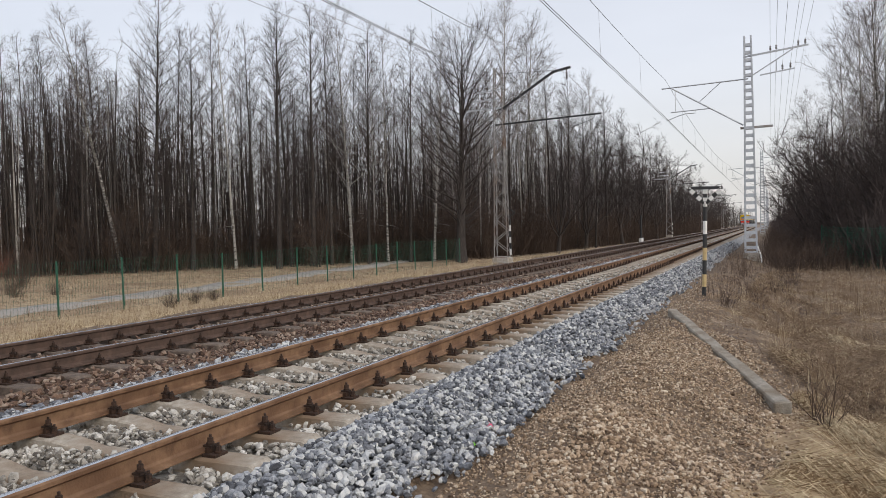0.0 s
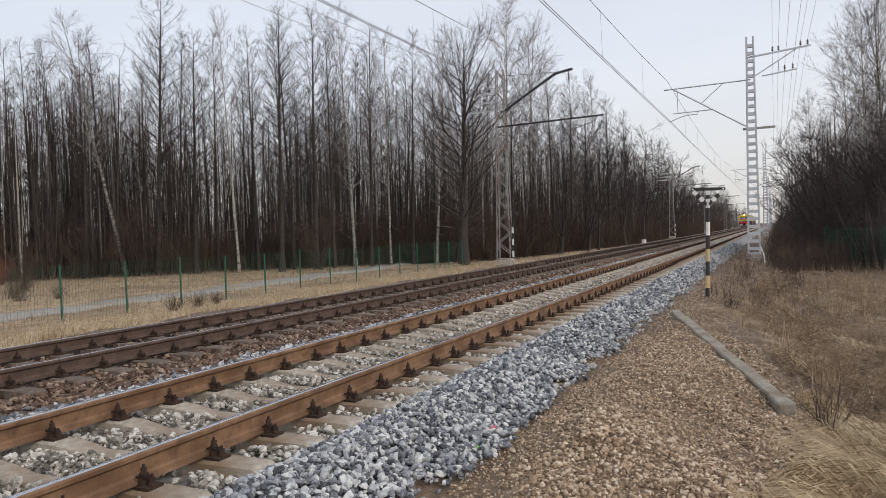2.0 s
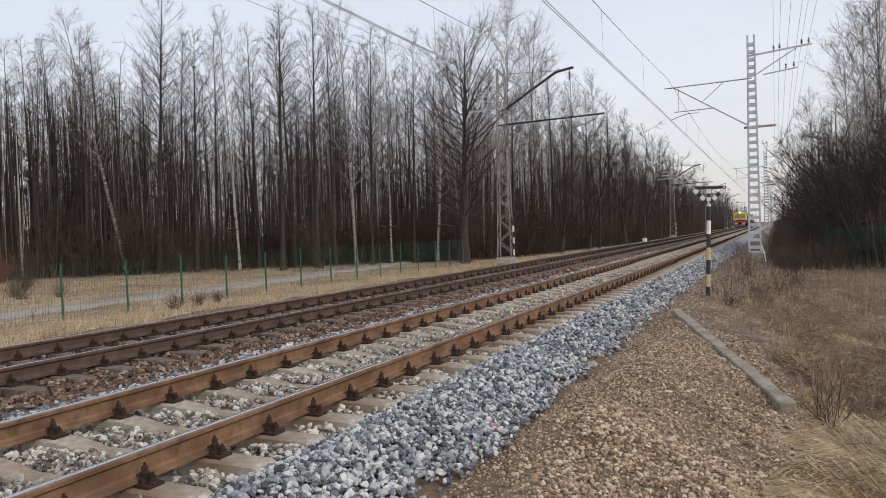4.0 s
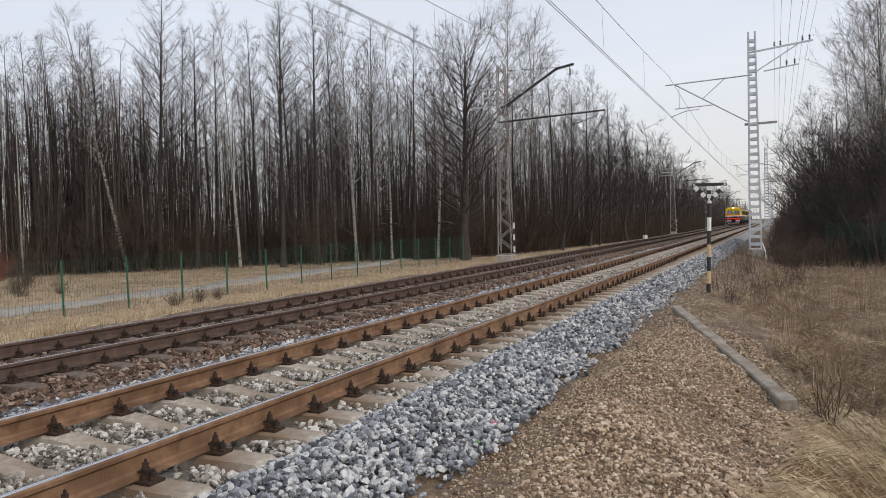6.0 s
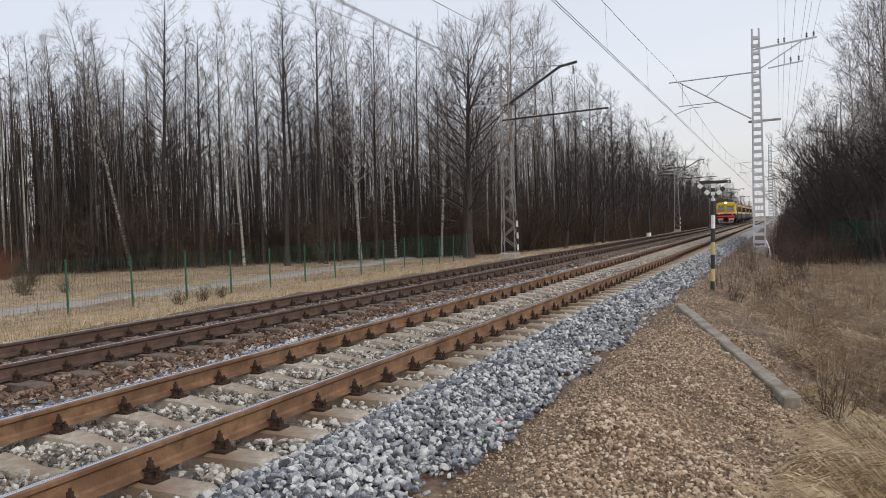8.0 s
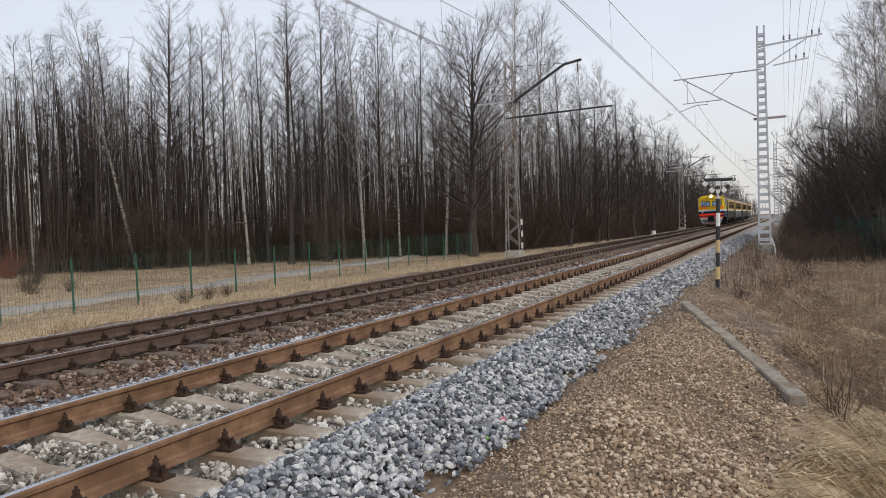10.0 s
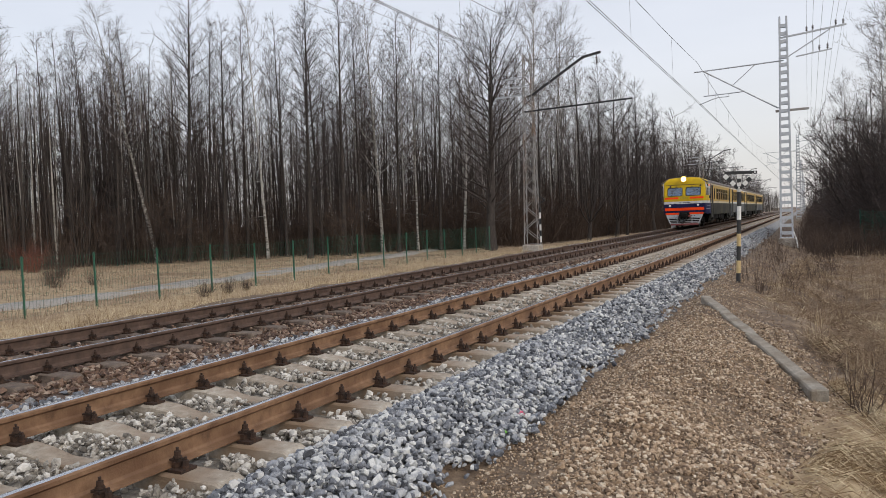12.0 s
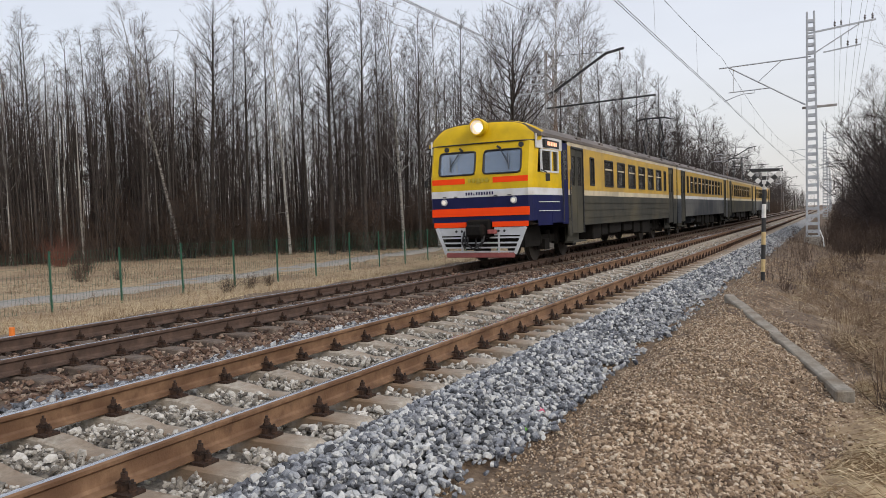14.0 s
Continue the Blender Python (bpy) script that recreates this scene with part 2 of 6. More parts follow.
def tube(bm, pts, r, sides=6, mat=0, cap=True):
    """A round tube along points; r is one radius or one for each point."""
    pts = [Vector(p) for p in pts]
    rs = r if isinstance(r, (list, tuple)) else [r] * len(pts)
    rings = []
    for i, p in enumerate(pts):
        d = (pts[min(i + 1, len(pts) - 1)] - pts[max(i - 1, 0)]).normalized()
        u = Vector((0, 0, 1)) if abs(d.z) < 0.9 else Vector((1, 0, 0))
        s = d.cross(u).normalized()
        t = s.cross(d)
        rings.append([bm.verts.new(p + rs[i] * (math.cos(a) * s + math.sin(a) * t)) for a in (2 * math.pi * k / sides for k in range(sides))])
    for a, b in zip(rings, rings[1:]):
        for k in range(sides):
            f = bm.faces.new((a[k], a[(k + 1) % sides], b[(k + 1) % sides], b[k]))
            f.material_index = mat
    if cap:
        for ring in (rings[0][::-1], rings[-1]):
            bm.faces.new(ring).material_index = mat


# ---- ground ----
FAR_X, FAR_DZ, GAUGE, PITCH = -4.077, -0.034, 1.595, 0.5994
SKEW = 0.0


GRASS_Y = [0, 3, 5.25, 7.15, 8.8, 10.5, 11.1, 11.9, 14.1, 15.0, 18, 28, 36, 60]
GRASS_X = [5.6, 4.4, 4.15, 4.37, 4.53, 4.51, 4.38, 4.10, 3.77, 3.45, 3.3, 3.6, 4.4, 4.4]


def crest_x(y):
    return np.interp(y, [-5, 1.0, 3.0, 4.4, 7.0, 14.5, 18, 40], [5.8, 5.5, 4.2, 3.2, 2.9, 2.85, 2.75, 2.7])


def grass_edge(y):
    return np.interp(y, GRASS_Y, GRASS_X)


def ground_z(x, y):
    """Height of the ground sheet: track bed, shoulder, gravel bank, low fields on both sides."""
    x, y = np.asarray(x, float), np.asarray(y, float)
    left = np.interp(x, [-16.0, -12.5, -9.6, -7.5, -6.2, -5.6, -5.45, -2.75, -2.6, -1.5, -1.3, 1.3, 1.45, 1.8, 2.35], [-1.02, -0.95, -0.58, -0.20, -0.14, -0.12, -0.15, -0.15, -0.10, -0.10, -0.13, -0.13, -0.07, -0.09, -0.29])
    cx = crest_x(y)
    bank = -0.29 + 0.10 * np.clip((x - 2.35) / np.maximum(cx - 2.35, 0.3), 0, 1)
    field = -0.85
    over = np.clip(x - cx, 0, None)
    fall = np.maximum(bank - 0.30 * over * over / (over + 0.25), field)
    z = np.where(x < 2.35, left, fall)
    amp = np.clip((np.abs(x + 2) - 4.3) * 0.05, 0, 0.06)
    bumps = np.sin(x * 1.7 + 0.6 * y) * np.sin(y * 1.3 - 0.4 * x) + 0.5 * np.sin(3.1 * x + 1.0) * np.sin(2.7 * y) + 0.35 * np.sin(6.3 * x - 2 * y) * np.sin(5.1 * y + x)
    near = np.clip((x - 2.6) / 0.6, 0, 1) * np.clip((6.5 - x) / 1.0, 0, 1)
    lumps = 0.035 * np.sin(2.3 * x + 1.1 * y + 0.7) * np.sin(1.9 * y - 1.3 * x) + 0.018 * np.sin(5.7 * x + 2.2 * y) * np.sin(4.9 * y + 0.5) + 0.009 * np.sin(13 * x + 5 * y) * np.sin(11 * y - 4 * x)
    tussock = np.clip((x - grass_edge(y) + 0.1) / 0.7, 0, 1) * np.clip((45 - y) / 10, 0, 1) * np.clip((14 - x) / 3, 0, 1)
    hummock = 0.07 * np.sin(2.9 * x + 1.7 * y) * np.sin(2.1 * y - 1.9 * x + 0.5) + 0.05 * np.abs(np.sin(4.3 * x - 1.2 * y + 2)) * np.sin(3.9 * y + 0.8 * x)
    return z + tussock * hummock + amp * bumps * np.clip(1.5 - np.abs(x) / 60, 0.2, 1) + near * lumps


def build_ground():
    xs = np.unique(np.concatenate([np.array([-1500, -700, -350, -200, -120, -90]), np.arange(-70, -20, 2.0), np.arange(-20, -7, 0.5), np.arange(-7, 1.3, 0.35),
                                   np.arange(1.3, 9, 0.14), np.arange(9, 20, 0.6), np.arange(20, 60, 4.0), np.array([60, 90, 140, 250, 500, 1500])]))
    ys = np.unique(np.concatenate([np.array([-900, -300, -120, -60, -30, -15, -8]), np.arange(-4, 18, 0.16), np.arange(18, 40, 0.5), np.arange(40, 100, 2.0),
                                   np.arange(100, 400, 15.0), np.array([400, 600, 1000, 2500])]))
    X, Y = np.meshgrid(xs, ys)
    Z = ground_z(X, Y)
    verts = np.stack([X, Y, Z], -1).reshape(-1, 3)
    nx, ny = len(xs), len(ys)
    i = np.arange((nx - 1) * (ny - 1))
    a = (i // (nx - 1)) * nx + i % (nx - 1)
    faces = np.stack([a, a + 1, a + nx + 1, a + nx], -1)
    c = verts[faces].mean(1)
    idx = np.full(len(faces), 1)
    wob = 0.25 * np.sin(c[:, 1] * 2.1) + 0.15 * np.sin(c[:, 1] * 5.3 + 1)
    cx = crest_x(c[:, 1])
    idx[(c[:, 0] > -7.4) & (c[:, 0] < grass_edge(c[:, 1]) + 0.6 * wob)] = 0
    idx[(c[:, 0] >= grass_edge(c[:, 1]) + 0.6 * wob)] = 3
    idx[(c[:, 0] >= grass_edge(c[:, 1]) + 0.6 * wob) & (c[:, 1] < 9.6 + 2 * wob)] = 1
    idx[forest_floor(c[:, 0], c[:, 1])] = 2
    ob = new("ground", mesh_from("ground", verts, faces, [M_DIRT, M_DRYGRASS, M_FOREST, M_FIELD], idx, True))
    tagged(ob, "brown gravelly earth and matted dry grass beside the tracks", "ground", kind="structure")


def edge_left(y):
    """x of the edge of the wood west of the line."""
    return np.interp(y, [-60, 20, 30, 40, 47, 52, 57, 66, 80, 110, 160, 400, 1000], [-80, -62, -50, -38, -33, -27, -19, -17, -15.5, -13, -12, -12, -12])


def edge_right(y):
    return np.interp(y, [-60, 30, 36, 44, 60, 100, 400, 1000], [30, 14, 10.6, 9.2, 8.2, 6.8, 6.3, 6.3])


def forest_floor(x, y):
    return (x < edge_left(y) + 1.5) | ((x > edge_right(y) - 1) & (y > 25))


build_ground()


# ---- tracks ----
def rail_mesh(name, mats, length0, length1):
    prof = [(-0.075, 0), (-0.075, 0.010), (-0.02, 0.026), (-0.009, 0.045), (-0.009, 0.125), (-0.036, 0.142), (-0.0375, 0.166), (-0.028, 0.178), (-0.012, 0.181),
            (0.012, 0.181), (0.028, 0.178), (0.0375, 0.166), (0.036, 0.142), (0.009, 0.125), (0.009, 0.045), (0.02, 0.026), (0.075, 0.010), (0.075, 0)]
    ys = [length0, 0, 10, 25, 60, 150, 400, length1]
    n = len(prof)
    verts = [(px, y, pz) for y in ys for px, pz in prof]
    faces, idx = [], []
    for k in range(len(ys) - 1):
        for j in range(n):
            a, b = k * n + j, k * n + (j + 1) % n
            faces.append((a, a + n, b + n, b))
            idx.append(1 if j in (7, 8, 9) else 0)
    faces += [tuple(range(n)), tuple(range((len(ys) - 1) * n, len(ys) * n))[::-1]]
    idx += [0, 0]
    return mesh_from(name, verts, faces, mats, idx)


def sleeper_mesh(name, mat):
    """A concrete sleeper, thinner at its middle, with chamfered shoulders."""
    secs = [(-1.35, -0.045, 0.10), (-1.30, -0.02, 0.102), (-1.05, -0.018, 0.102), (-0.60, -0.018, 0.10), (-0.42, -0.035, 0.098), (-0.2, -0.075, 0.092),
            (0.2, -0.075, 0.092), (0.42, -0.035, 0.098), (0.60, -0.018, 0.10), (1.05, -0.018, 0.102), (1.30, -0.02, 0.102), (1.35, -0.045, 0.10)]
    verts, faces = [], []
    for x, zt, w in secs:
        verts += [(x, -w - 0.035, -0.21), (x, -w - 0.008, zt - 0.012), (x, -w + 0.008, zt), (x, w - 0.008, zt), (x, w + 0.008, zt - 0.012), (x, w + 0.035, -0.21)]
    for k in range(len(secs) - 1):
        for j in range(6):
            a, b = k * 6 + j, k * 6 + (j + 1) % 6
            faces.append((a, a + 6, b + 6, b)[::-1])
    faces += [tuple(range(6))[::-1], tuple(range((len(secs) - 1) * 6, len(secs) * 6))]
    ang = math.atan2(SKEW, GAUGE)
    verts = [(x, y - x * math.tan(ang), z) for x, y, z in verts]
    return mesh_from(name, verts, faces, mat)


def fastening_mesh():
    """A baseplate shoulder with clip, two bolts and nuts, on one side of the rail foot (local +x is away from the rail)."""
    bm = bmesh.new()
    box(bm, -0.01, 0.105, -0.065, 0.065, -0.018, 0.002)
    box(bm, 0.0, 0.03, -0.04, 0.04, 0.002, 0.04)
    box(bm, -0.03, 0.042, -0.03, 0.03, 0.04, 0.054)
    for x, y, h in ((0.012, 0.0, 0.125), (0.078, 0.0, 0.072)):
        tube(bm, [(x, y, 0.0), (x, y, h)], 0.010, 6)
        tube(bm, [(x, y, h - 0.055), (x, y, h - 0.022)], 0.021, 6)
        tube(bm, [(x, y, h - 0.068), (x, y, h - 0.055)], 0.028, 8)
    me = bpy.data.meshes.new("fastening")
    bm.to_mesh(me)
    bm.free()
    me.materials.append(M_CLIP)
    return me


def build_track(name, cx, dz, rail_mat, sleeper_mat, label, y_first):
    track = tagged(new(name), label, "railway track", kind="structure")
    track.location = (cx, 0, dz)
    rme = rail_mesh("rail", [rail_mat, M_HEAD], -25, 1400)
    for s in (-1, 1):
        part_mesh("rail", rme, track, "", pose(s * GAUGE / 2, 0, 0, 0, -1.5 * s))
    sme, fme = sleeper_mesh("sleeper", sleeper_mat), fastening_mesh()
    rnd = random.Random(5)
    far_v, far_f = [], []
    sv = np.array([(x, y, z) for x in (-1.35, 1.35) for y, z in ((-0.15, -0.2), (-0.115, -0.03), (0.115, -0.03), (0.15, -0.2))])
    sf = [(0, 4, 5, 1), (1, 5, 6, 2), (2, 6, 7, 3), (0, 1, 2, 3), (7, 6, 5, 4)]
    k = -8
    while True:
        y = y_first + k * PITCH
        if y > 420:
            break
        jig = rnd.uniform(-0.022, 0.022)
        if y < 62:
            sl = part_mesh("sleeper", sme, track, "", pose(0, y + jig, 0, 0, 0, rnd.uniform(-0.6, 0.6)))
            if y < 30:
                for rx in (-GAUGE / 2, GAUGE / 2):
                    for s in (-1, 1):
                        part_mesh("fastening", fme, sl, "", pose(rx + s * 0.085, -rx * SKEW / GAUGE, 0, 0, 0, 0 if s > 0 else 180))
        else:
            n = len(far_v) * len(sv)
            far_v.append(sv + (0, y, 0))
            far_f += [tuple(i + n for i in f) for f in sf]
        k += 1
    tagged(part_mesh("far_sleepers", mesh_from("far_sleepers", np.concatenate(far_v), far_f, sleeper_mat), track), kind="stuff")
    # the small clips far along the line
    bm = bmesh.new()
    for k in range(44, 330):
        y = y_first + k * PITCH
        for rx in (-GAUGE / 2, GAUGE / 2):
            for s in (-1, 1):
                x = rx + s * 0.09
                box(bm, x - 0.03, x + 0.03, y - rx * SKEW / GAUGE - 0.04, y - rx * SKEW / GAUGE + 0.04, -0.02, 0.10)
    tagged(part("far_fastenings", bm, M_CLIP, track), kind="stuff")
    return track


build_track("near_track", 0, 0, M_RAIL, M_SLEEPER, "railway track with rusty brown rails on pale concrete sleepers", 3.389)
build_track("far_track", FAR_X, FAR_DZ, M_RAIL_DARK, M_SLEEPER_OLD, "railway track with dark rails on oily brown sleepers", 5.42)
# ---- overhead line ----
def lattice_mast(h, w0, w1, mat, pale, step=0.42, slats=True, depth_ratio=0.6):
    """A tapering steel mast: four corner angles, battens (slats) or zigzag bracing, on a concrete footing. Base at z = 0."""
    mast = new("catenary_mast")
    def half(z):
        return (w0 + (w1 - w0) * z / h) / 2
    for sx in (-1, 1):
        for sy in (-1, 1):
            bm = bmesh.new()
            a, b = half(0), half(h)
            t = 0.095 if slats else 0.06
            bar(bm, (sx * a, sy * a * depth_ratio, 0), (sx * b, sy * b * depth_ratio, h), t, 0.012 if not slats else 0.03, up=(0, 1, 0))
            bar(bm, (sx * (a - 0.002), sy * a * depth_ratio, 0), (sx * (b - 0.002), sy * b * depth_ratio, h), 0.012 if not slats else 0.03, t, up=(0, 1, 0))
            part("corner_angle", bm, mat, mast)
    z, k = 0.25, 0
    while z < h - 0.1:
        bm = bmesh.new()
        a = half(z)
        if slats:
            for sy in (-1, 1):
                box(bm, -a, a, sy * a * depth_ratio - 0.012, sy * a * depth_ratio + 0.012, z - 0.085, z + 0.085)
            for sx in (-1, 1):
                box(bm, sx * a - 0.012, sx * a + 0.012, -a * depth_ratio, a * depth_ratio, z - 0.085, z + 0.085)
            part("batten", bm, mat, mast)
            z += step
        else:
            b = half(min(z + step, h))
            s = 1 if k % 2 else -1
            for sy in (-1, 1):
                bar(bm, (-s * a, sy * a * depth_ratio, z), (s * b, sy * b * depth_ratio, min(z + step, h)), 0.04, 0.01, up=(0, 1, 0))
                bar(bm, (sy * a, -s * a * depth_ratio, z), (sy * b, s * b * depth_ratio, min(z + step, h)), 0.01, 0.04, up=(0, 1, 0))
            part("brace", bm, mat, mast)
            z += step
        k += 1
    bm = bevelled_box(-0.42, 0.42, -0.42, 0.42, -1.3, -0.03, 0.03)
    part("concrete_footing", bm, M_CONCRETE, mast)
    bm = bevelled_box(-0.34, 0.34, -0.3, 0.3, -0.03, 0.02, 0.008)
    part("base_plate", bm, mat, mast)
    return mast


def insulator(parent, x, y, z, h=0.32, up=1):
    bm = bmesh.new()
    tube(bm, [(x, y, z), (x, y, z + up * h)], 0.018, 6)
    for k in range(3):
        zz = z + up * (h * (0.35 + 0.22 * k))
        tube(bm, [(x, y, zz - 0.02), (x, y, zz + 0.02)], [0.065, 0.045], 8)
    part("insulator", bm, M_INSUL, parent)


def strut(parent, name, pts, r, mat, sides=6):
    bm = bmesh.new()
    tube(bm, pts, r, sides)
    return part(name, bm, mat, parent)


def east_mast(x, y, z, h=12.1):
    """Pale lattice mast with a cantilever over the near track and feeder arms on the field side."""
    m = lattice_mast(h, 0.60, 0.34, M_GALV, True)
    tagged(m, "pale grey galvanised steel catenary mast on a concrete footing", "mast", "catenary masts")
    m.location = (x, y, z)
    dx = x - 3.27
    strut(m, "cantilever_tube", [(-4.42 - dx, 0, 9.62), (0, 0, 9.72)], 0.04, M_GALV)
    strut(m, "cantilever_stay", [(-4.15, 0, 9.60), (-0.3, 0, 7.15)], 0.045, M_GALV)
    strut(m, "cantilever_tie", [(-1.45, 0, 9.68), (-2.65, 0, 8.65)], 0.025, M_GALV)
    strut(m, "registration_drop", [(-3.94, 0, 9.5), (-3.94, 0, 8.25)], 0.022, M_GALV)
    strut(m, "registration_arm", [(-4.2, 0, 8.2), (-2.05, 0, 8.25)], 0.032, M_GALV)
    strut(m, "steady_arm", [(-2.85, 0, 8.25), (-2.85, 0, 8.06), (-3.4, 0, 8.06), (-3.75, 0, 7.98), (-4.45, 0, 7.74)], 0.026, M_GALV)
    bm = bmesh.new()
    bar(bm, (-0.45, 0, 6.98), (1.22, 0, 7.0), 0.12, 0.12)
    part("cross_arm", bm, M_OLDSTEEL, m, "rusty cross arm")
    bm = bmesh.new()
    bar(bm, (-0.2, 0, 10.95), (3.05, 0, 11.25), 0.07, 0.09)
    part("upper_feeder_arm", bm, M_GALV, m)
    bm = bmesh.new()
    bar(bm, (0.15, 0, 9.85), (2.3, 0, 11.12), 0.05, 0.06)
    part("arm_brace", bm, M_GALV, m)
    bm = bmesh.new()
    bar(bm, (0.6, 0, 9.85), (2.35, 0, 10.05), 0.05, 0.07)
    bar(bm, (1.45, 0, 9.95), (1.45, 0, 10.62), 0.045, 0.045)
    part("lower_feeder_arm", bm, M_GALV, m)
    for xx, zz in ((1.15, 11.07), (1.45, 11.1), (2.55, 11.21), (2.9, 11.24), (1.75, 9.99), (2.15, 10.03)):
        insulator(m, xx, 0, zz, 0.36)
    return m


def west_mast(x, y, z, h=9.6):
    """Older lattice mast, with a long bracket over the far track."""
    m = lattice_mast(h, 0.72, 0.36, M_OLDSTEEL, False, step=0.55, slats=False)
    tagged(m, "weathered grey lattice catenary mast with a dark bracket", "mast", "catenary masts")
    m.location = (x, y, z)
    bm = bmesh.new()
    bar(bm, (0.1, 0, 7.45), (2.9, 0, 9.1), 0.09, 0.11)
    bar(bm, (2.86, 0, 9.08), (3.75, 0, 9.22), 0.09, 0.11)
    part("bracket", bm, M_DARKSTEEL, m)
    bm = bmesh.new()
    bar(bm, (-0.1, 0, 9.3), (2.9, 0, 9.15), 0.02, 0.02)
    part("bracket_stay", bm, M_DARKSTEEL, m)
    insulator(m, 3.55, 0, 9.18, 0.55, -1)
    bm = bmesh.new()
    bar(bm, (-0.2, 0, 6.72), (5.2, 0, 6.85), 0.07, 0.08)
    part("registration_tube", bm, M_DARKSTEEL, m)
    strut(m, "steady_arm", [(4.9, 0, 6.8), (4.8, 0, 6.62), (3.6, 0, 6.25)], 0.018, M_DARKSTEEL)
    for k in range(6):
        bm = bmesh.new()
        box(bm, 0.40, 0.48, -0.03, 0.03, 0.10 + 0.30 * k, 0.40 + 0.30 * k)
        part("marker_band", bm, M_WHITE if k % 2 == 0 else M_BLACK, m)
    bm = bmesh.new()
    bar(bm, (0.34, 0, 2.0), (0.72, 0, 2.22), 0.05, 0.05)
    bar(bm, (0.72, 0, 2.22), (0.34, 0, 2.5), 0.05, 0.05)
    part("marker_bracket", bm, M_DARKSTEEL, m, "small black steel bracket")
    for k, zz in enumerate((7.55, 8.0, 8.45)):
        bm = bmesh.new()
        bar(bm, (-1.75 + 0.3 * k, 0, zz), (0.1, 0, zz + 0.04), 0.05, 0.06)
        part("feeder_arm", bm, M_GALV, m)
        for o in (0.0, 0.5):
            insulator(m, -1.7 + 0.3 * k + o, 0, zz, 0.24)
    return m


def scaled(m, s):
    m.scale = (s, s, s)
    return m


scaled(east_mast(3.55, 38.9, 0.02), 0.861)
for y in (102.0, 160.0, 222.0, 285.0):
    scaled(east_mast(3.45, y, 0.0), 0.861)
scaled(west_mast(-7.42, 33.8, 0.13), 0.944)
for y in (98.0, 150.0, 210.0):
    scaled(west_mast(-7.45, y, 0.1), 0.944)


def wire(name, label, pts, r=0.009):
    bm = bmesh.new()
    tube(bm, pts, r, 5)
    return tagged(part(name, bm, M_WIRE), label, "wire", "overhead wires")


def sag(x0, y0, z0, x1, y1, z1, s, n=14):
    return [(x0 + (x1 - x0) * k / n, y0 + (y1 - y0) * k / n, z0 + (z1 - z0) * k / n - 4 * s * (k / n) * (1 - k / n)) for k in range(n + 1)]


def catenary(x, spans, zc, zm, sag_m, stagger, where):
    for a, b in zip(spans, spans[1:]):
        for o in (0.0, 0.07):
            wire("contact_wire", "thin dark contact wire over the " + where, sag(x + o, a, zc, x + o, b, zc, 0.06), 0.009)
        wire("messenger_wire", "dark carrying wire over the " + where, sag(x, a, zm, x, b, zm, sag_m), 0.009)
        for k in range(1, 8):
            f = k / 8
            y = a + (b - a) * f
            wire("dropper_wire", "thin dropper between two overhead wires", [(x, y, zm - 4 * sag_m * f * (1 - f)), (x + 0.035, y, zc - 0.24 * f * (1 - f))], 0.004)


def build_wires():
    catenary(-0.33, [-24.0, 38.9, 102.0, 160.0, 222.0, 285.0], 6.78, 8.77, 0.78, 0, "near track")
    catenary(-4.07, [-26.0, 33.8, 98.0, 150.0, 210.0], 6.44, 8.55, 1.15, 0, "far track")
    spans = [-24.0, 38.9, 102.0, 160.0, 222.0, 285.0]
    for a, b in zip(spans, spans[1:]):
        for x, z in ((4.54, 9.86), (4.80, 9.88), (5.75, 9.98), (6.05, 10.0), (5.06, 8.94), (5.40, 8.97)):
            wire("feeder_wire", "thin feeder wire on the mast arms", sag(x, a, z, x, b, z, 0.6), 0.006)
    for x, z in ((-7.6, 7.9), (-7.2, 8.2)):
        wire("feeder_wire", "thin feeder wire on the older masts", sag(x, -26.0, z, x, 33.8, z, 0.5), 0.006)


build_wires()


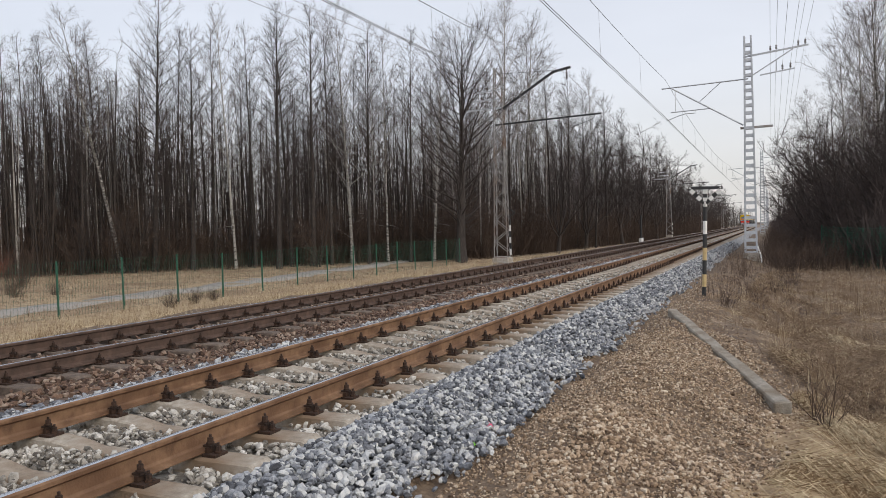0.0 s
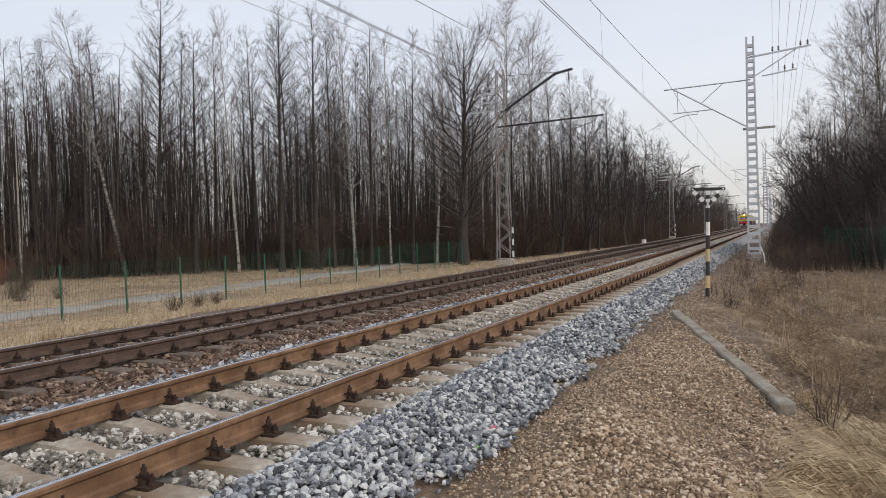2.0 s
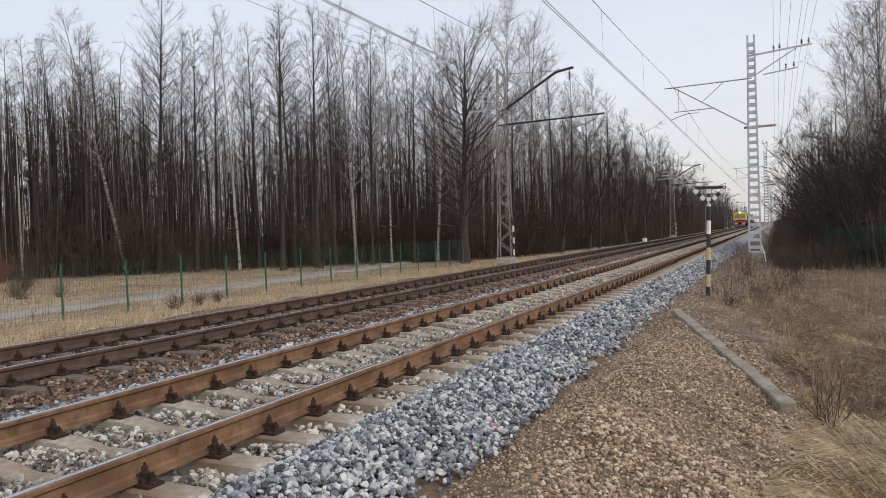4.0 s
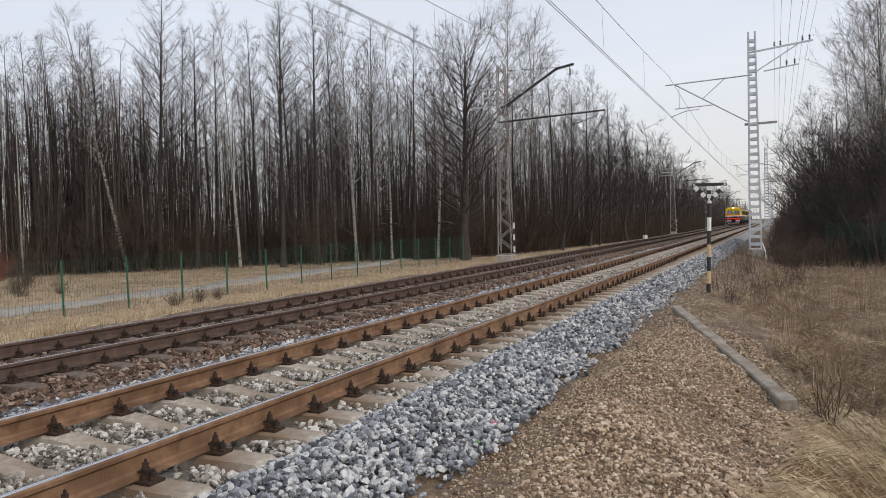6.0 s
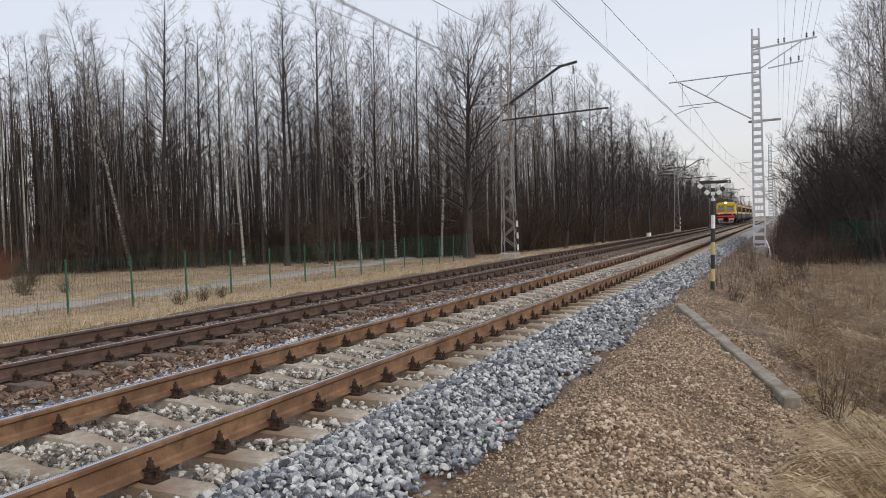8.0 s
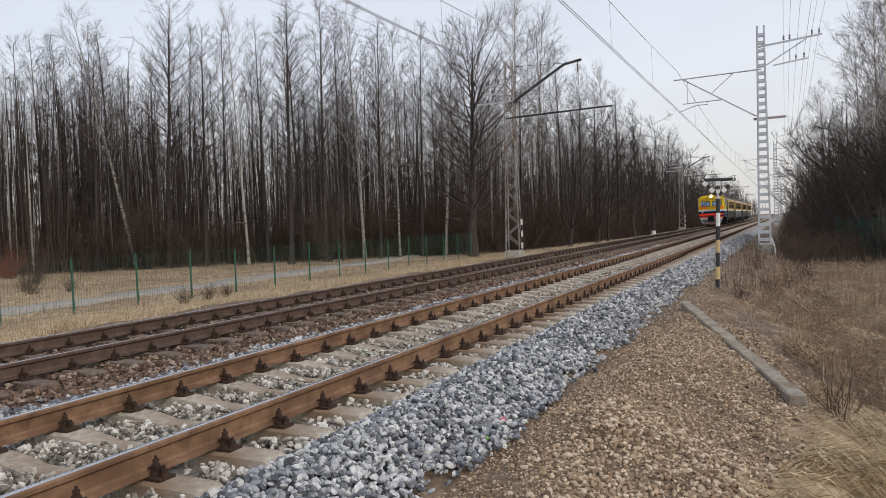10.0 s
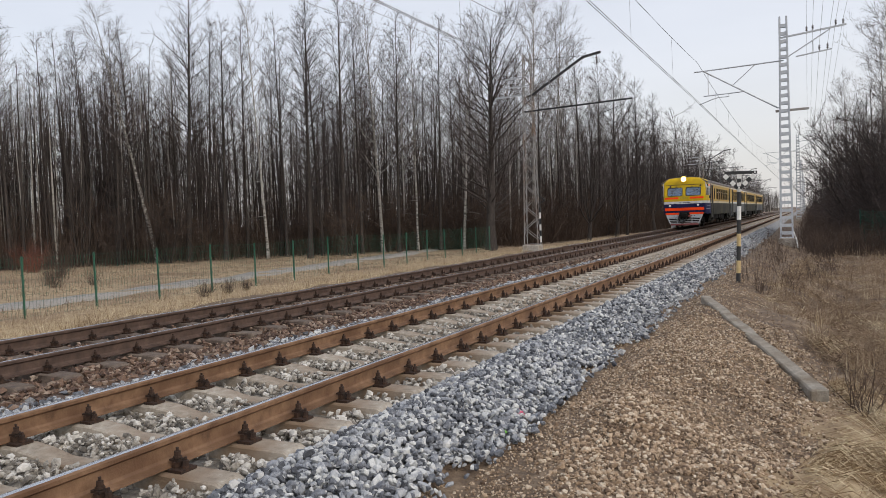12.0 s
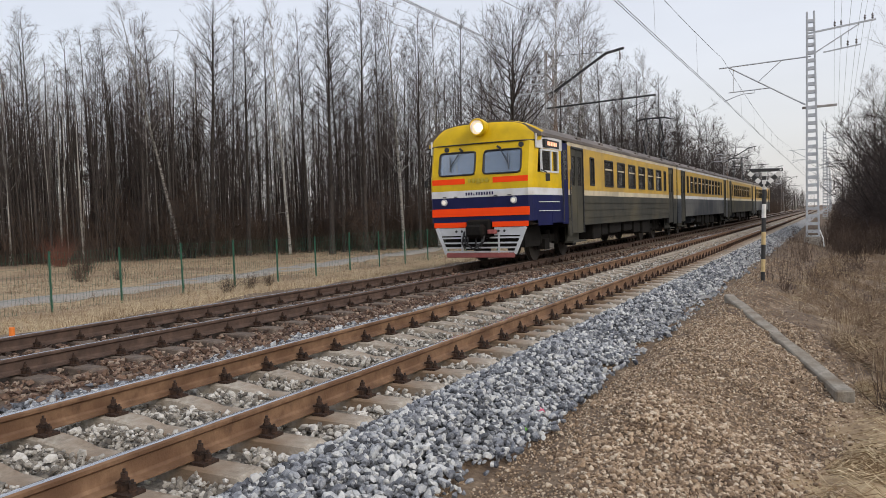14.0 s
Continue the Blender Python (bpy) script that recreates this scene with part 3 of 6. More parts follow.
# ---- line-side sign, concrete post, fence ----
def build_sign():
    s = tagged(new("railway_sign"), "black and white striped post with a checkered triangular sign board", "sign")
    s.matrix_basis = pose(3.00, 18.3, -0.33, 0, 1.6, 0)
    edges = [0.0, 0.33, 0.62, 0.95, 1.24, 1.56, 1.87, 2.2, 2.62]
    for k, (a, b) in enumerate(zip(edges, edges[1:])):
        bm = bmesh.new()
        tube(bm, [(0, 0, a - (0.3 if k == 0 else 0)), (0, 0, b)], 0.048 - 0.001 * (k % 2), 12)
        part("post_band", bm, M_BLACK if k % 2 == 0 else M_YELLOWED if k < 4 else M_WHITE, s, "black band" if k % 2 == 0 else "yellowed white band" if k < 4 else "white band")
    bm = bmesh.new()
    box(bm, -0.38, 0.38, -0.072, -0.052, 2.60, 2.67)
    board = part("sign_board", bm, M_BLACK, s, "black top bar with two checkered arms")
    d = Vector((0.34, 0, 0.33)).normalized()
    for sx in (-1, 1):
        foot = Vector((0, -0.062, 2.27))
        way = Vector((sx * d.x, 0, d.z))
        for k in range(4):
            bm = bmesh.new()
            a, b = foot + way * (0.02 + 0.108 * k), foot + way * (0.128 + 0.108 * k)
            bar(bm, a, b, 0.022 + 0.002 * (k % 2), 0.095, up=(0, 0, 1))
            part("check", bm, M_WHITE if k % 2 else M_BLACK, board)
    for z, mat in ((2.545, M_WHITE), (2.455, M_BLACK), (2.37, M_WHITE)):
        bm = bmesh.new()
        box(bm, -0.045, 0.045, -0.078, -0.05, z - 0.045, z + 0.045)
        part("check", bm, mat, board)
    for x, z in ((-0.335, 2.635), (0.335, 2.635), (0, 2.30)):
        bm = bmesh.new()
        tube(bm, [(x, -0.070, z), (x, -0.09, z)], 0.022, 10)
        part("reflector_stud", bm, M_WHITE, board)


build_sign()


def build_concrete_post():
    a, b = Vector((2.75, 14.3, -0.145)), Vector((4.56, 9.0, -0.575))
    d = (b - a)
    ln = d.length
    bm = bmesh.new()
    box(bm, -0.088, 0.088, 0, ln, -0.20, 0.055)
    bmesh.ops.subdivide_edges(bm, edges=[e for e in bm.edges if abs(e.verts[0].co.y - e.verts[1].co.y) > 1], cuts=14)
    for v in bm.verts:
        v.co.x *= 1.0 + 0.12 * (v.co.y / ln)
        v.co += Vector((random.uniform(-1, 1), random.uniform(-1, 1), random.uniform(-1, 1))) * 0.008
    bmesh.ops.bevel(bm, geom=[e for e in bm.edges if e.is_boundary or e.calc_face_angle(0) > 0.8], offset=0.018, segments=1, affect="EDGES")
    ob = part("concrete_post", bm, M_POST)
    tagged(ob, "weathered concrete post lying on the gravel bank", "concrete post")
    y = d.normalized()
    x = y.cross(Vector((0, 0, 1))).normalized()
    z = x.cross(y)
    ob.matrix_basis = Matrix((( *(x[0], y[0], z[0]), a[0]), (x[1], y[1], z[1], a[1]), (x[2], y[2], z[2], a[2]), (0, 0, 0, 1)))


build_concrete_post()
FENCE = [(-16.5, y) for y in (11.6, 14.15, 16.65, 19.28, 21.9, 24.45, 27.08, 29.78, 32.43, 35.03, 37.63, 40.19, 42.71, 45.31, 47.69, 50.2)]


def build_fence():
    fence = tagged(new("fence"), "green welded mesh fence on slim steel posts along the path", "fence")
    H = 1.80
    for k, (x, y) in enumerate(FENCE):
        z = float(ground_z(x, y))
        bm = bevelled_box(-0.03, 0.03, -0.02, 0.02, -0.3, H + 0.06, 0.004)
        part("post", bm, M_GREEN, fence, "", m=pose(x, y, z, random.uniform(-1, 1), random.uniform(-1, 1), 0))
        if k + 1 < len(FENCE):
            x2, y2 = FENCE[k + 1]
            z2 = float(ground_z(x2, y2))
            a, b = Vector((x, y, z)), Vector((x2, y2, z2))
            bm = bmesh.new()
            n = 22
            up = Vector((0, 0, 1))
            for j in range(n):
                p = a.lerp(b, (j + 0.5) / n)
                bar(bm, p + up * 0.05, p + up * (H + 0.03), 0.004, 0.004)
            for j in range(9):
                bar(bm, a + up * (0.06 + j * (H - 0.06) / 8), b + up * (0.06 + j * (H - 0.06) / 8), 0.004, 0.004)
            part("mesh_panel", bm, M_GREEN, fence)


build_fence()


def build_path():
    ys = np.arange(-40, 90, 1.5)
    cx = np.interp(ys, [-40, 16, 28, 46, 64, 90], [-21, -20.4, -20.8, -22.6, -25.0, -33.0])
    verts, faces = [], []
    for x, y in zip(cx, ys):
        for o in (-1.25, -1.05, 0.0, 1.05, 1.25):
            verts.append((x + o, y, float(ground_z(x + o, y)) + (-0.25 if abs(o) > 1.1 else 0.05)))
    for k in range(len(ys) - 1):
        for j in range(4):
            a = k * 5 + j
            faces.append((a, a + 1, a + 6, a + 5))
    ob = new("footpath", mesh_from("footpath", verts, faces, M_PATH, None, True))
    tagged(ob, "narrow pale grey asphalt footpath through dry grass", "path", kind="structure")


build_path()


# ---- trees ----
class Tris:
    """Collects cones and tubes as arrays."""

    def __init__(self):
        self.v, self.f, self.n = [], [], 0

    def cones(self, A, B, R):
        A, B, R = np.asarray(A, float), np.asarray(B, float), np.asarray(R, float)
        if len(A) == 0:
            return
        D = B - A
        D /= np.linalg.norm(D, axis=1, keepdims=True) + 1e-9
        U = np.where(np.abs(D[:, 2:3]) < 0.9, np.array([[0, 0, 1.0]]), np.array([[1.0, 0, 0]]))
        S = np.cross(D, U)
        S /= np.linalg.norm(S, axis=1, keepdims=True)
        T = np.cross(S, D)
        ring = [A + R[:, None] * (math.cos(a) * S + math.sin(a) * T) for a in (0, 2.0944, 4.18879)]
        V = np.stack(ring + [B], 1).reshape(-1, 3)
        i = self.n + 4 * np.arange(len(A))[:, None]
        for k in range(3):
            self.f.append(np.concatenate([i + k, i + (k + 1) % 3, i + 3], 1))
        self.v.append(V)
        self.n += len(V)

    def tube(self, P, R, sides=5):
        P, R = np.asarray(P, float), np.asarray(R, float)
        D = np.gradient(P, axis=0)
        D /= np.linalg.norm(D, axis=1, keepdims=True) + 1e-9
        U = np.array([1.0, 0, 0]) if abs(D[0, 2]) > 0.7 else np.array([0, 0, 1.0])
        S = np.cross(D, U)
        S /= np.linalg.norm(S, axis=1, keepdims=True) + 1e-9
        T = np.cross(S, D)
        ang = 2 * np.pi * np.arange(sides) / sides
        V = P[:, None] + R[:, None, None] * (np.cos(ang)[None, :, None] * S[:, None] + np.sin(ang)[None, :, None] * T[:, None])
        k = len(P)
        b = self.n
        for i in range(k - 1):
            for j in range(sides):
                a0, a1 = b + i * sides + j, b + i * sides + (j + 1) % sides
                self.f.append(np.array([[a0, a1, a1 + sides], [a0, a1 + sides, a0 + sides]]))
        self.v.append(V.reshape(-1, 3))
        self.n += k * sides

    def mesh(self, name, mat, smooth=False):
        return mesh_from(name, np.concatenate(self.v), np.concatenate(self.f), mat, None, smooth)


def unit(v):
    return v / (np.linalg.norm(v, axis=-1, keepdims=True) + 1e-9)


def path_at(pts, q):
    """Points at the fractions q along a line of evenly spaced points."""
    s = np.asarray(q) * (len(pts) - 1)
    return np.stack([np.interp(s, np.arange(len(pts)), pts[:, c]) for c in range(3)], -1)


def bend(g, base, d, L, k, rise, wild):
    """A branch of k pieces from base that turns towards the sky by rise."""
    pts = [np.asarray(base, float)]
    for s in range(k):
        d = unit(d + np.array([0, 0, rise]) + g.normal(0, wild, 3))
        pts.append(pts[-1] + d * L / k)
    return np.array(pts)


class Twigs:
    """Gathers the fine branches of a crown, then makes them as thin cones."""

    def __init__(self, g):
        self.g, self.a, self.b, self.r = g, [], [], []

    def spray(self, pts, n, L, spread, rise, r, start=0.15, taper=0.5):
        """n shoots off a branch; gives back their feet and tips."""
        g = self.g
        q = np.sort(start + (1 - start) * g.rand(n))
        foot = path_at(pts, q)
        along = unit(pts[-1] - pts[0])
        d = unit(along + g.normal(0, spread, (n, 3)) + np.array([0, 0, rise]))
        tip = foot + d * (L * (1.1 - taper * q) * g.uniform(0.55, 1.3, n))[:, None]
        self.a.append(foot), self.b.append(tip), self.r.append(np.full(n, r))
        return foot, tip

    def fuzz(self, foot, tip, m, L, spread, rise, r):
        """m twigs on each of the shoots from foot to tip."""
        g = self.g
        n = len(foot)
        q = g.uniform(0.12, 1.0, (n, m, 1))
        base = foot[:, None] + (tip - foot)[:, None] * q
        d = unit(unit(tip - foot)[:, None] + g.normal(0, spread, (n, m, 3)) + np.array([0, 0, rise]))
        end = base + d * (L * g.uniform(0.45, 1.35, (n, m, 1)))
        self.a.append(base.reshape(-1, 3)), self.b.append(end.reshape(-1, 3)), self.r.append(np.full(n * m, r))
        return base.reshape(-1, 3), end.reshape(-1, 3)

    def mesh(self, mat):
        t = Tris()
        t.cones(np.concatenate(self.a), np.concatenate(self.b), np.concatenate(self.r))
        return t.mesh("crown", mat)


def finish_tree(name, label, trunk, crown, bark, twig):
    t = tagged(new(name), label, "tree")
    part_mesh("trunk", trunk.mesh("trunk", bark, True), t)
    part_mesh("crown", crown.mesh(twig), t)
    return t


def make_tree(name, label, seed, H, r0, first, limbs, length, sub, twigs, up=0.75, rise=0.12, droop=0.0, bark=None, twig=None, lean=0.02, tip=0.3, twig_len=0.4, dead=6):
    """A bare forest tree: a long trunk, limbs that shorten to the top, shoots on them and twigs on those. tip: length of the top limbs."""
    g = np.random.RandomState(seed)
    trunk, crown = Tris(), Twigs(g)
    n = 13
    zs = np.linspace(0, H, n)
    wob = np.cumsum(g.normal(0, 0.012 * H / n, (n, 2)), 0) + g.normal(0, lean, 2)[None] * zs[:, None]
    wob -= wob[0]
    P = np.concatenate([wob, zs[:, None]], 1)
    P[0, 2] = -0.4
    R = r0 * np.clip(1 - zs / H, 0.0, 1) ** 1.05 + 0.012
    R[0] *= 1.4
    trunk.tube(P, R, 7)
    for i in range(limbs):
        f = first + (0.99 - first) * (i + g.rand()) / limbs
        u = (f - first) / (1 - first)
        base = path_at(P, f)
        az = i * 2.399 + g.normal(0, 0.5)
        L = length * (tip + (1 - tip) * math.sin(math.pi * min(1.0, 0.30 + 0.70 * u)) ** 0.8) * g.uniform(0.65, 1.25)
        el = up * g.uniform(0.75, 1.2) + 0.25 * u
        d0 = np.array([math.cos(az) * math.cos(el), math.sin(az) * math.cos(el), math.sin(el)])
        pts = bend(g, base, d0, L, 4, rise, 0.10)
        lr = min(float(np.interp(f * H, zs, R)) * 0.5, 0.010 + 0.0095 * L)
        trunk.tube(pts, lr * np.linspace(1, 0.15, 5), 3)
        ns = max(3, int(sub * (0.4 + 0.8 * L / length)))
        foot, tp = crown.spray(pts, ns, 0.40 * L + 0.3, 0.55, 0.22 - droop, 0.0105)
        crown.fuzz(foot, tp, twigs, twig_len, 0.6, 0.18 - 2.0 * droop, 0.0065)
    # bare dead stubs on the lower trunk
    for i in range(dead):
        base = path_at(P, g.uniform(0.10, max(0.16, first)))
        az = g.uniform(0, 6.283)
        pts = bend(g, base, np.array([math.cos(az), math.sin(az), g.uniform(-0.1, 0.4)]), g.uniform(0.7, 2.0), 2, -0.02, 0.15)
        trunk.tube(pts, np.array([0.018, 0.012, 0.005]), 3)
        foot, tp = crown.spray(pts, 4, 0.7, 0.6, 0.0, 0.010)
        crown.fuzz(foot, tp, 3, 0.4, 0.6, 0.0, 0.0065)
    return finish_tree(name, label, trunk, crown, bark or M_BARK, twig or M_TWIG)


def make_broad(name, label, seed, H, r0, bole, stems, boughs, shoots, twigs, low=0.6, high=1.35, bark=None, twig=None, twig_len=0.45):
    """A spreading tree or a many-stemmed bush: stems part low down, each with boughs, shoots and twigs."""
    g = np.random.RandomState(seed)
    trunk, crown = Tris(), Twigs(g)
    top = np.array([g.normal(0, 0.03) * bole, g.normal(0, 0.03) * bole, bole])
    if bole > 0.6:
        B = np.array([(0, 0, -0.4), (0, 0, 0.3), top * 0.55, top])
        trunk.tube(B, np.array([1.55, 1.1, 0.95, 0.85]) * r0, 9)
    for i in range(stems):
        az = i * 2.399 + g.normal(0, 0.35)
        el = low + (high - low) * ((i + 0.5) / stems) ** 0.7 + g.normal(0, 0.06)
        d = np.array([math.cos(az) * math.cos(el), math.sin(az) * math.cos(el), math.sin(el)])
        L = (H - bole) * (0.62 + 0.42 * ((i + 0.5) / stems)) * g.uniform(0.88, 1.06)
        base = top * g.uniform(0.72, 1.0) if bole > 0.6 else np.array([g.normal(0, 0.25), g.normal(0, 0.25), -0.2])
        P = bend(g, base, d, L, 6, 0.05, 0.13)
        sr = r0 * (0.36 if bole > 0.6 else 1.0) * g.uniform(0.7, 1.0)
        trunk.tube(P, sr * np.linspace(1, 0.06, 7) ** 0.9 + 0.006, 5)
        for j in range(boughs):
            q = 0.16 + 0.82 * (j + g.rand()) / boughs
            along = unit(path_at(P, min(1, q + 0.1)) - path_at(P, q - 0.1))
            bd = unit(along * 0.8 + g.normal(0, 0.62, 3) + np.array([0, 0, 0.12]))
            bl = L * 0.36 * (1.15 - 0.65 * q) * g.uniform(0.7, 1.3)
            pts = bend(g, path_at(P, q), bd, bl, 3, 0.08, 0.16)
            trunk.tube(pts, min(sr * 0.4, 0.012 + 0.011 * bl) * np.linspace(1, 0.15, 4), 3)
            foot, tp = crown.spray(pts, shoots, 0.42 * bl + 0.25, 0.6, 0.12, 0.0115)
            crown.fuzz(foot, tp, twigs, twig_len, 0.6, 0.12, 0.0070)
    return finish_tree(name, label, trunk, crown, bark or M_BARK, twig or M_TWIG)


def plant(kinds, spots, group):
    """Stand copies of the trees at spots (x, y, kind, size); the first use of each kind is the tree itself."""
    rnd = random.Random(11)
    used = set()
    for x, y, k, s in spots:
        z = float(ground_z(x, y))
        m = pose(x, y, z, rnd.uniform(-2, 2), rnd.uniform(-2, 2), rnd.uniform(0, 360))
        t = kinds[k]
        if k not in used:
            used.add(k)
            t.matrix_basis = m
            t["group"] = group
        else:
            t = copy_thing(t, m)
        t.scale = (s, s, s)


KINDS = {
    "alder": make_tree("alder_tree", "tall bare alder tree with a dark grey-brown trunk", 3, 20, 0.21, 0.20, 92, 3.3, 7, 5, 0.50, 0.09, dead=12, tip=0.22, twig_len=0.42),
    "alder_b": make_tree("alder_tree", "tall slim bare alder tree with a dark trunk", 4, 21, 0.145, 0.30, 70, 2.6, 6, 5, 0.60, 0.09, dead=10, tip=0.26, twig_len=0.42),
    "alder_c": make_tree("alder_tree", "bare alder tree with low dead side branches", 5, 19, 0.16, 0.08, 84, 2.8, 6, 5, 0.42, 0.09, dead=10, tip=0.26, twig_len=0.42),
    "birch": make_tree("birch_tree", "bare birch tree with a white trunk and fine drooping twigs", 6, 21, 0.15, 0.28, 52, 4.4, 8, 7, 0.80, 0.07, 0.10, M_BIRCH, M_TWIG_BIRCH, twig_len=0.7, tip=0.28, dead=3),
    "birch_b": make_tree("birch_tree", "slender bare birch tree with a white trunk", 7, 19, 0.10, 0.36, 40, 3.3, 7, 6, 0.85, 0.08, 0.07, M_BIRCH, M_TWIG_BIRCH, twig_len=0.62, tip=0.28, dead=4),
    "leaning": make_tree("birch_tree", "leaning bare birch tree with a white trunk", 17, 19, 0.16, 0.40, 36, 3.0, 7, 6, 0.8, 0.08, 0.07, M_BIRCH, M_TWIG_BIRCH, lean=0.0, twig_len=0.62, tip=0.28, dead=2),
    "oak": make_tree("broad_tree", "spreading bare tree with a thick trunk and many fine branches", 8, 16, 0.36, 0.13, 96, 6.0, 11, 6, 0.42, 0.12, tip=0.30, dead=8, twig_len=0.5),
    "maple": make_broad("broad_tree", "bare round-crowned tree with ascending branches", 18, 14, 0.20, 2.0, 9, 11, 7, 5, 0.62, 1.45),
    "willow": make_broad("willow_bush", "dense many-stemmed bare willow bush", 28, 7, 0.055, 0.0, 17, 11, 5, 4, 0.55, 1.42, None, M_TWIG, 0.42),
    "scrub": make_broad("young_tree", "young bare tree with thin reddish-brown branches", 9, 6.5, 0.05, 0.0, 7, 9, 6, 5, 0.6, 1.4, None, M_TWIG_RED, 0.40),
    "pole": make_tree("young_tree", "thin pole-like young tree with few branches", 10, 17, 0.075, 0.30, 30, 2.2, 5, 4, 0.65, 0.07, tip=0.35, dead=7, twig_len=0.5),
}
# the edge of the wood across the line, from its far west end to the broad tree at the corner
EDGE_WEST = [(-51.4, 40.1, "alder_c", 0.98), (-51.6, 42.2, "alder_b", 0.92), (-47.8, 41.3, "alder_b", 0.87), (-46.2, 42.6, "alder_c", 0.99), (-45.2, 44.0, "alder_b", 0.93), (-37.9, 42.0, "alder", 1.04),
             (-38.6, 44.9, "alder_b", 0.89), (-35.3, 43.2, "alder", 0.90), (-35.7, 46.1, "alder_b", 0.88), (-33.5, 45.9, "birch_b", 1.03), (-32.7, 47.3, "alder_b", 0.90), (-29.1, 45.4, "alder", 0.97)]
EDGE_CORNER = [(-30.1, 48.5, "alder_c", 1.01), (-28.0, 48.3, "alder", 0.99), (-27.2, 49.7, "alder_b", 0.90), (-26.2, 51.2, "birch", 0.95), (-24.6, 51.0, "alder_b", 0.87), (-23.7, 52.5, "birch_b", 0.96),
               (-22.4, 54.0, "alder_b", 0.88), (-20.6, 54.6, "birch_b", 0.95), (-17.6, 53.1, "oak", 1.08), (-41.8, 43.0, "scrub", 1.1), (-38.5, 40.2, "scrub", 0.9), (-26.8, 47.0, "scrub", 0.8)]
EDGE_LINE = [(-19.3, 68.0, "birch", 1.18), (-18.5, 71.4, "birch_b", 1.22), (-18.5, 76.6, "birch_b", 1.19), (-16.9, 77.1, "alder_b", 0.96), (-16.4, 82.4, "alder_b", 0.92), (-15.3, 92.9, "birch_b", 1.11),
             (-14.9, 82.8, "alder", 0.88), (-14.4, 93.3, "alder", 0.92), (-13.2, 96.7, "maple", 1.24), (-13.0, 111.0, "maple", 1.30), (-12.6, 124.2, "maple", 1.27), (-12.0, 139.5, "maple", 1.12), (-12.7, 78.8, "alder_c", 0.71),
             (-12.5, 73.4, "maple", 0.93), (-13.3, 65.8, "maple", 0.94)]
EDGE_EAST = [(8.2, 62.0, "willow", 1.23), (8.3, 55.0, "willow", 1.22), (8.7, 49.9, "willow", 1.23), (9.3, 43.9, "willow", 1.07), (10.0, 41.8, "willow", 0.98), (10.8, 41.7, "willow", 1.07), (11.9, 41.6, "willow", 1.05),
             (9.5, 65.9, "maple", 0.87), (9.3, 55.9, "birch", 0.65), (9.5, 49.9, "birch", 0.70), (10.1, 45.8, "birch", 0.73), (10.8, 41.7, "birch", 0.72), (12.0, 41.5, "birch", 0.72), (8.9, 80.0, "alder_c", 0.63),
             (8.5, 110.0, "maple", 0.70), (11.5, 47.0, "alder_c", 0.72), (10.9, 52.0, "willow", 1.3), (12.9, 44.5, "willow", 1.3)]


def wood_spots():
    rnd = random.Random(21)
    spots = EDGE_WEST + EDGE_CORNER + EDGE_LINE + EDGE_EAST
    mix = ["alder_b"] * 6 + ["alder_c"] * 3 + ["birch_b"] * 4 + ["birch"] + ["pole"] * 7
    n = 0
    while n < 112:
        x, y = rnd.uniform(-80, -16), rnd.uniform(28, 92)
        d = float(edge_left(y)) - x
        if d < 1 or y < -0.58 * (x - 4.5) - 6 or rnd.random() > math.exp(-d / 13):
            continue
        spots.append((x, y, rnd.choice(mix), rnd.uniform(0.72, 0.93)))
        n += 1
    for k in range(26):
        y = 84 + 260 * rnd.random() ** 1.5
        spots.append((float(edge_left(y)) - 0.8 - rnd.random() ** 1.4 * 10, y, rnd.choice(["alder_b", "alder_c", "maple", "birch_b", "alder_b"]), rnd.uniform(0.68, 0.90)))
    for k in range(17):
        y = 92 + 14.0 * k + rnd.uniform(-4, 4)
        spots.append((float(edge_left(y)) - 0.5 - rnd.random() * 3, y, "maple", rnd.uniform(0.85, 1.15)))
    n = 0
    while n < 26:
        x, y = rnd.uniform(-60, -14), rnd.uniform(36, 92)
        d = float(edge_left(y)) - x
        if -0.5 < d < 7 and y > -0.58 * (x - 4.5) - 5:
            spots.append((x, y, "scrub", rnd.uniform(0.5, 1.15)))
            n += 1
    for k in range(24):
        y = 52 + 200 * rnd.random() ** 1.5
        spots.append((float(edge_right(y)) + 0.8 + rnd.random() ** 1.3 * 9, y, rnd.choice(["willow", "willow", "alder_c", "birch", "maple"]), rnd.uniform(0.66, 0.82)))
    return spots


plant(KINDS, wood_spots(), "trees of the wood")


def plant_leaning():
    """The one birch that leans out of the wood's edge to the west."""
    t = tagged(KINDS["leaning"], group="trees of the wood")
    x, y = -39.4, 40.4
    t.matrix_basis = pose(x, y, float(ground_z(x, y)), 0, 0, 40) @ pose(0, 0, 0, 0, -11, 0)


plant_leaning()


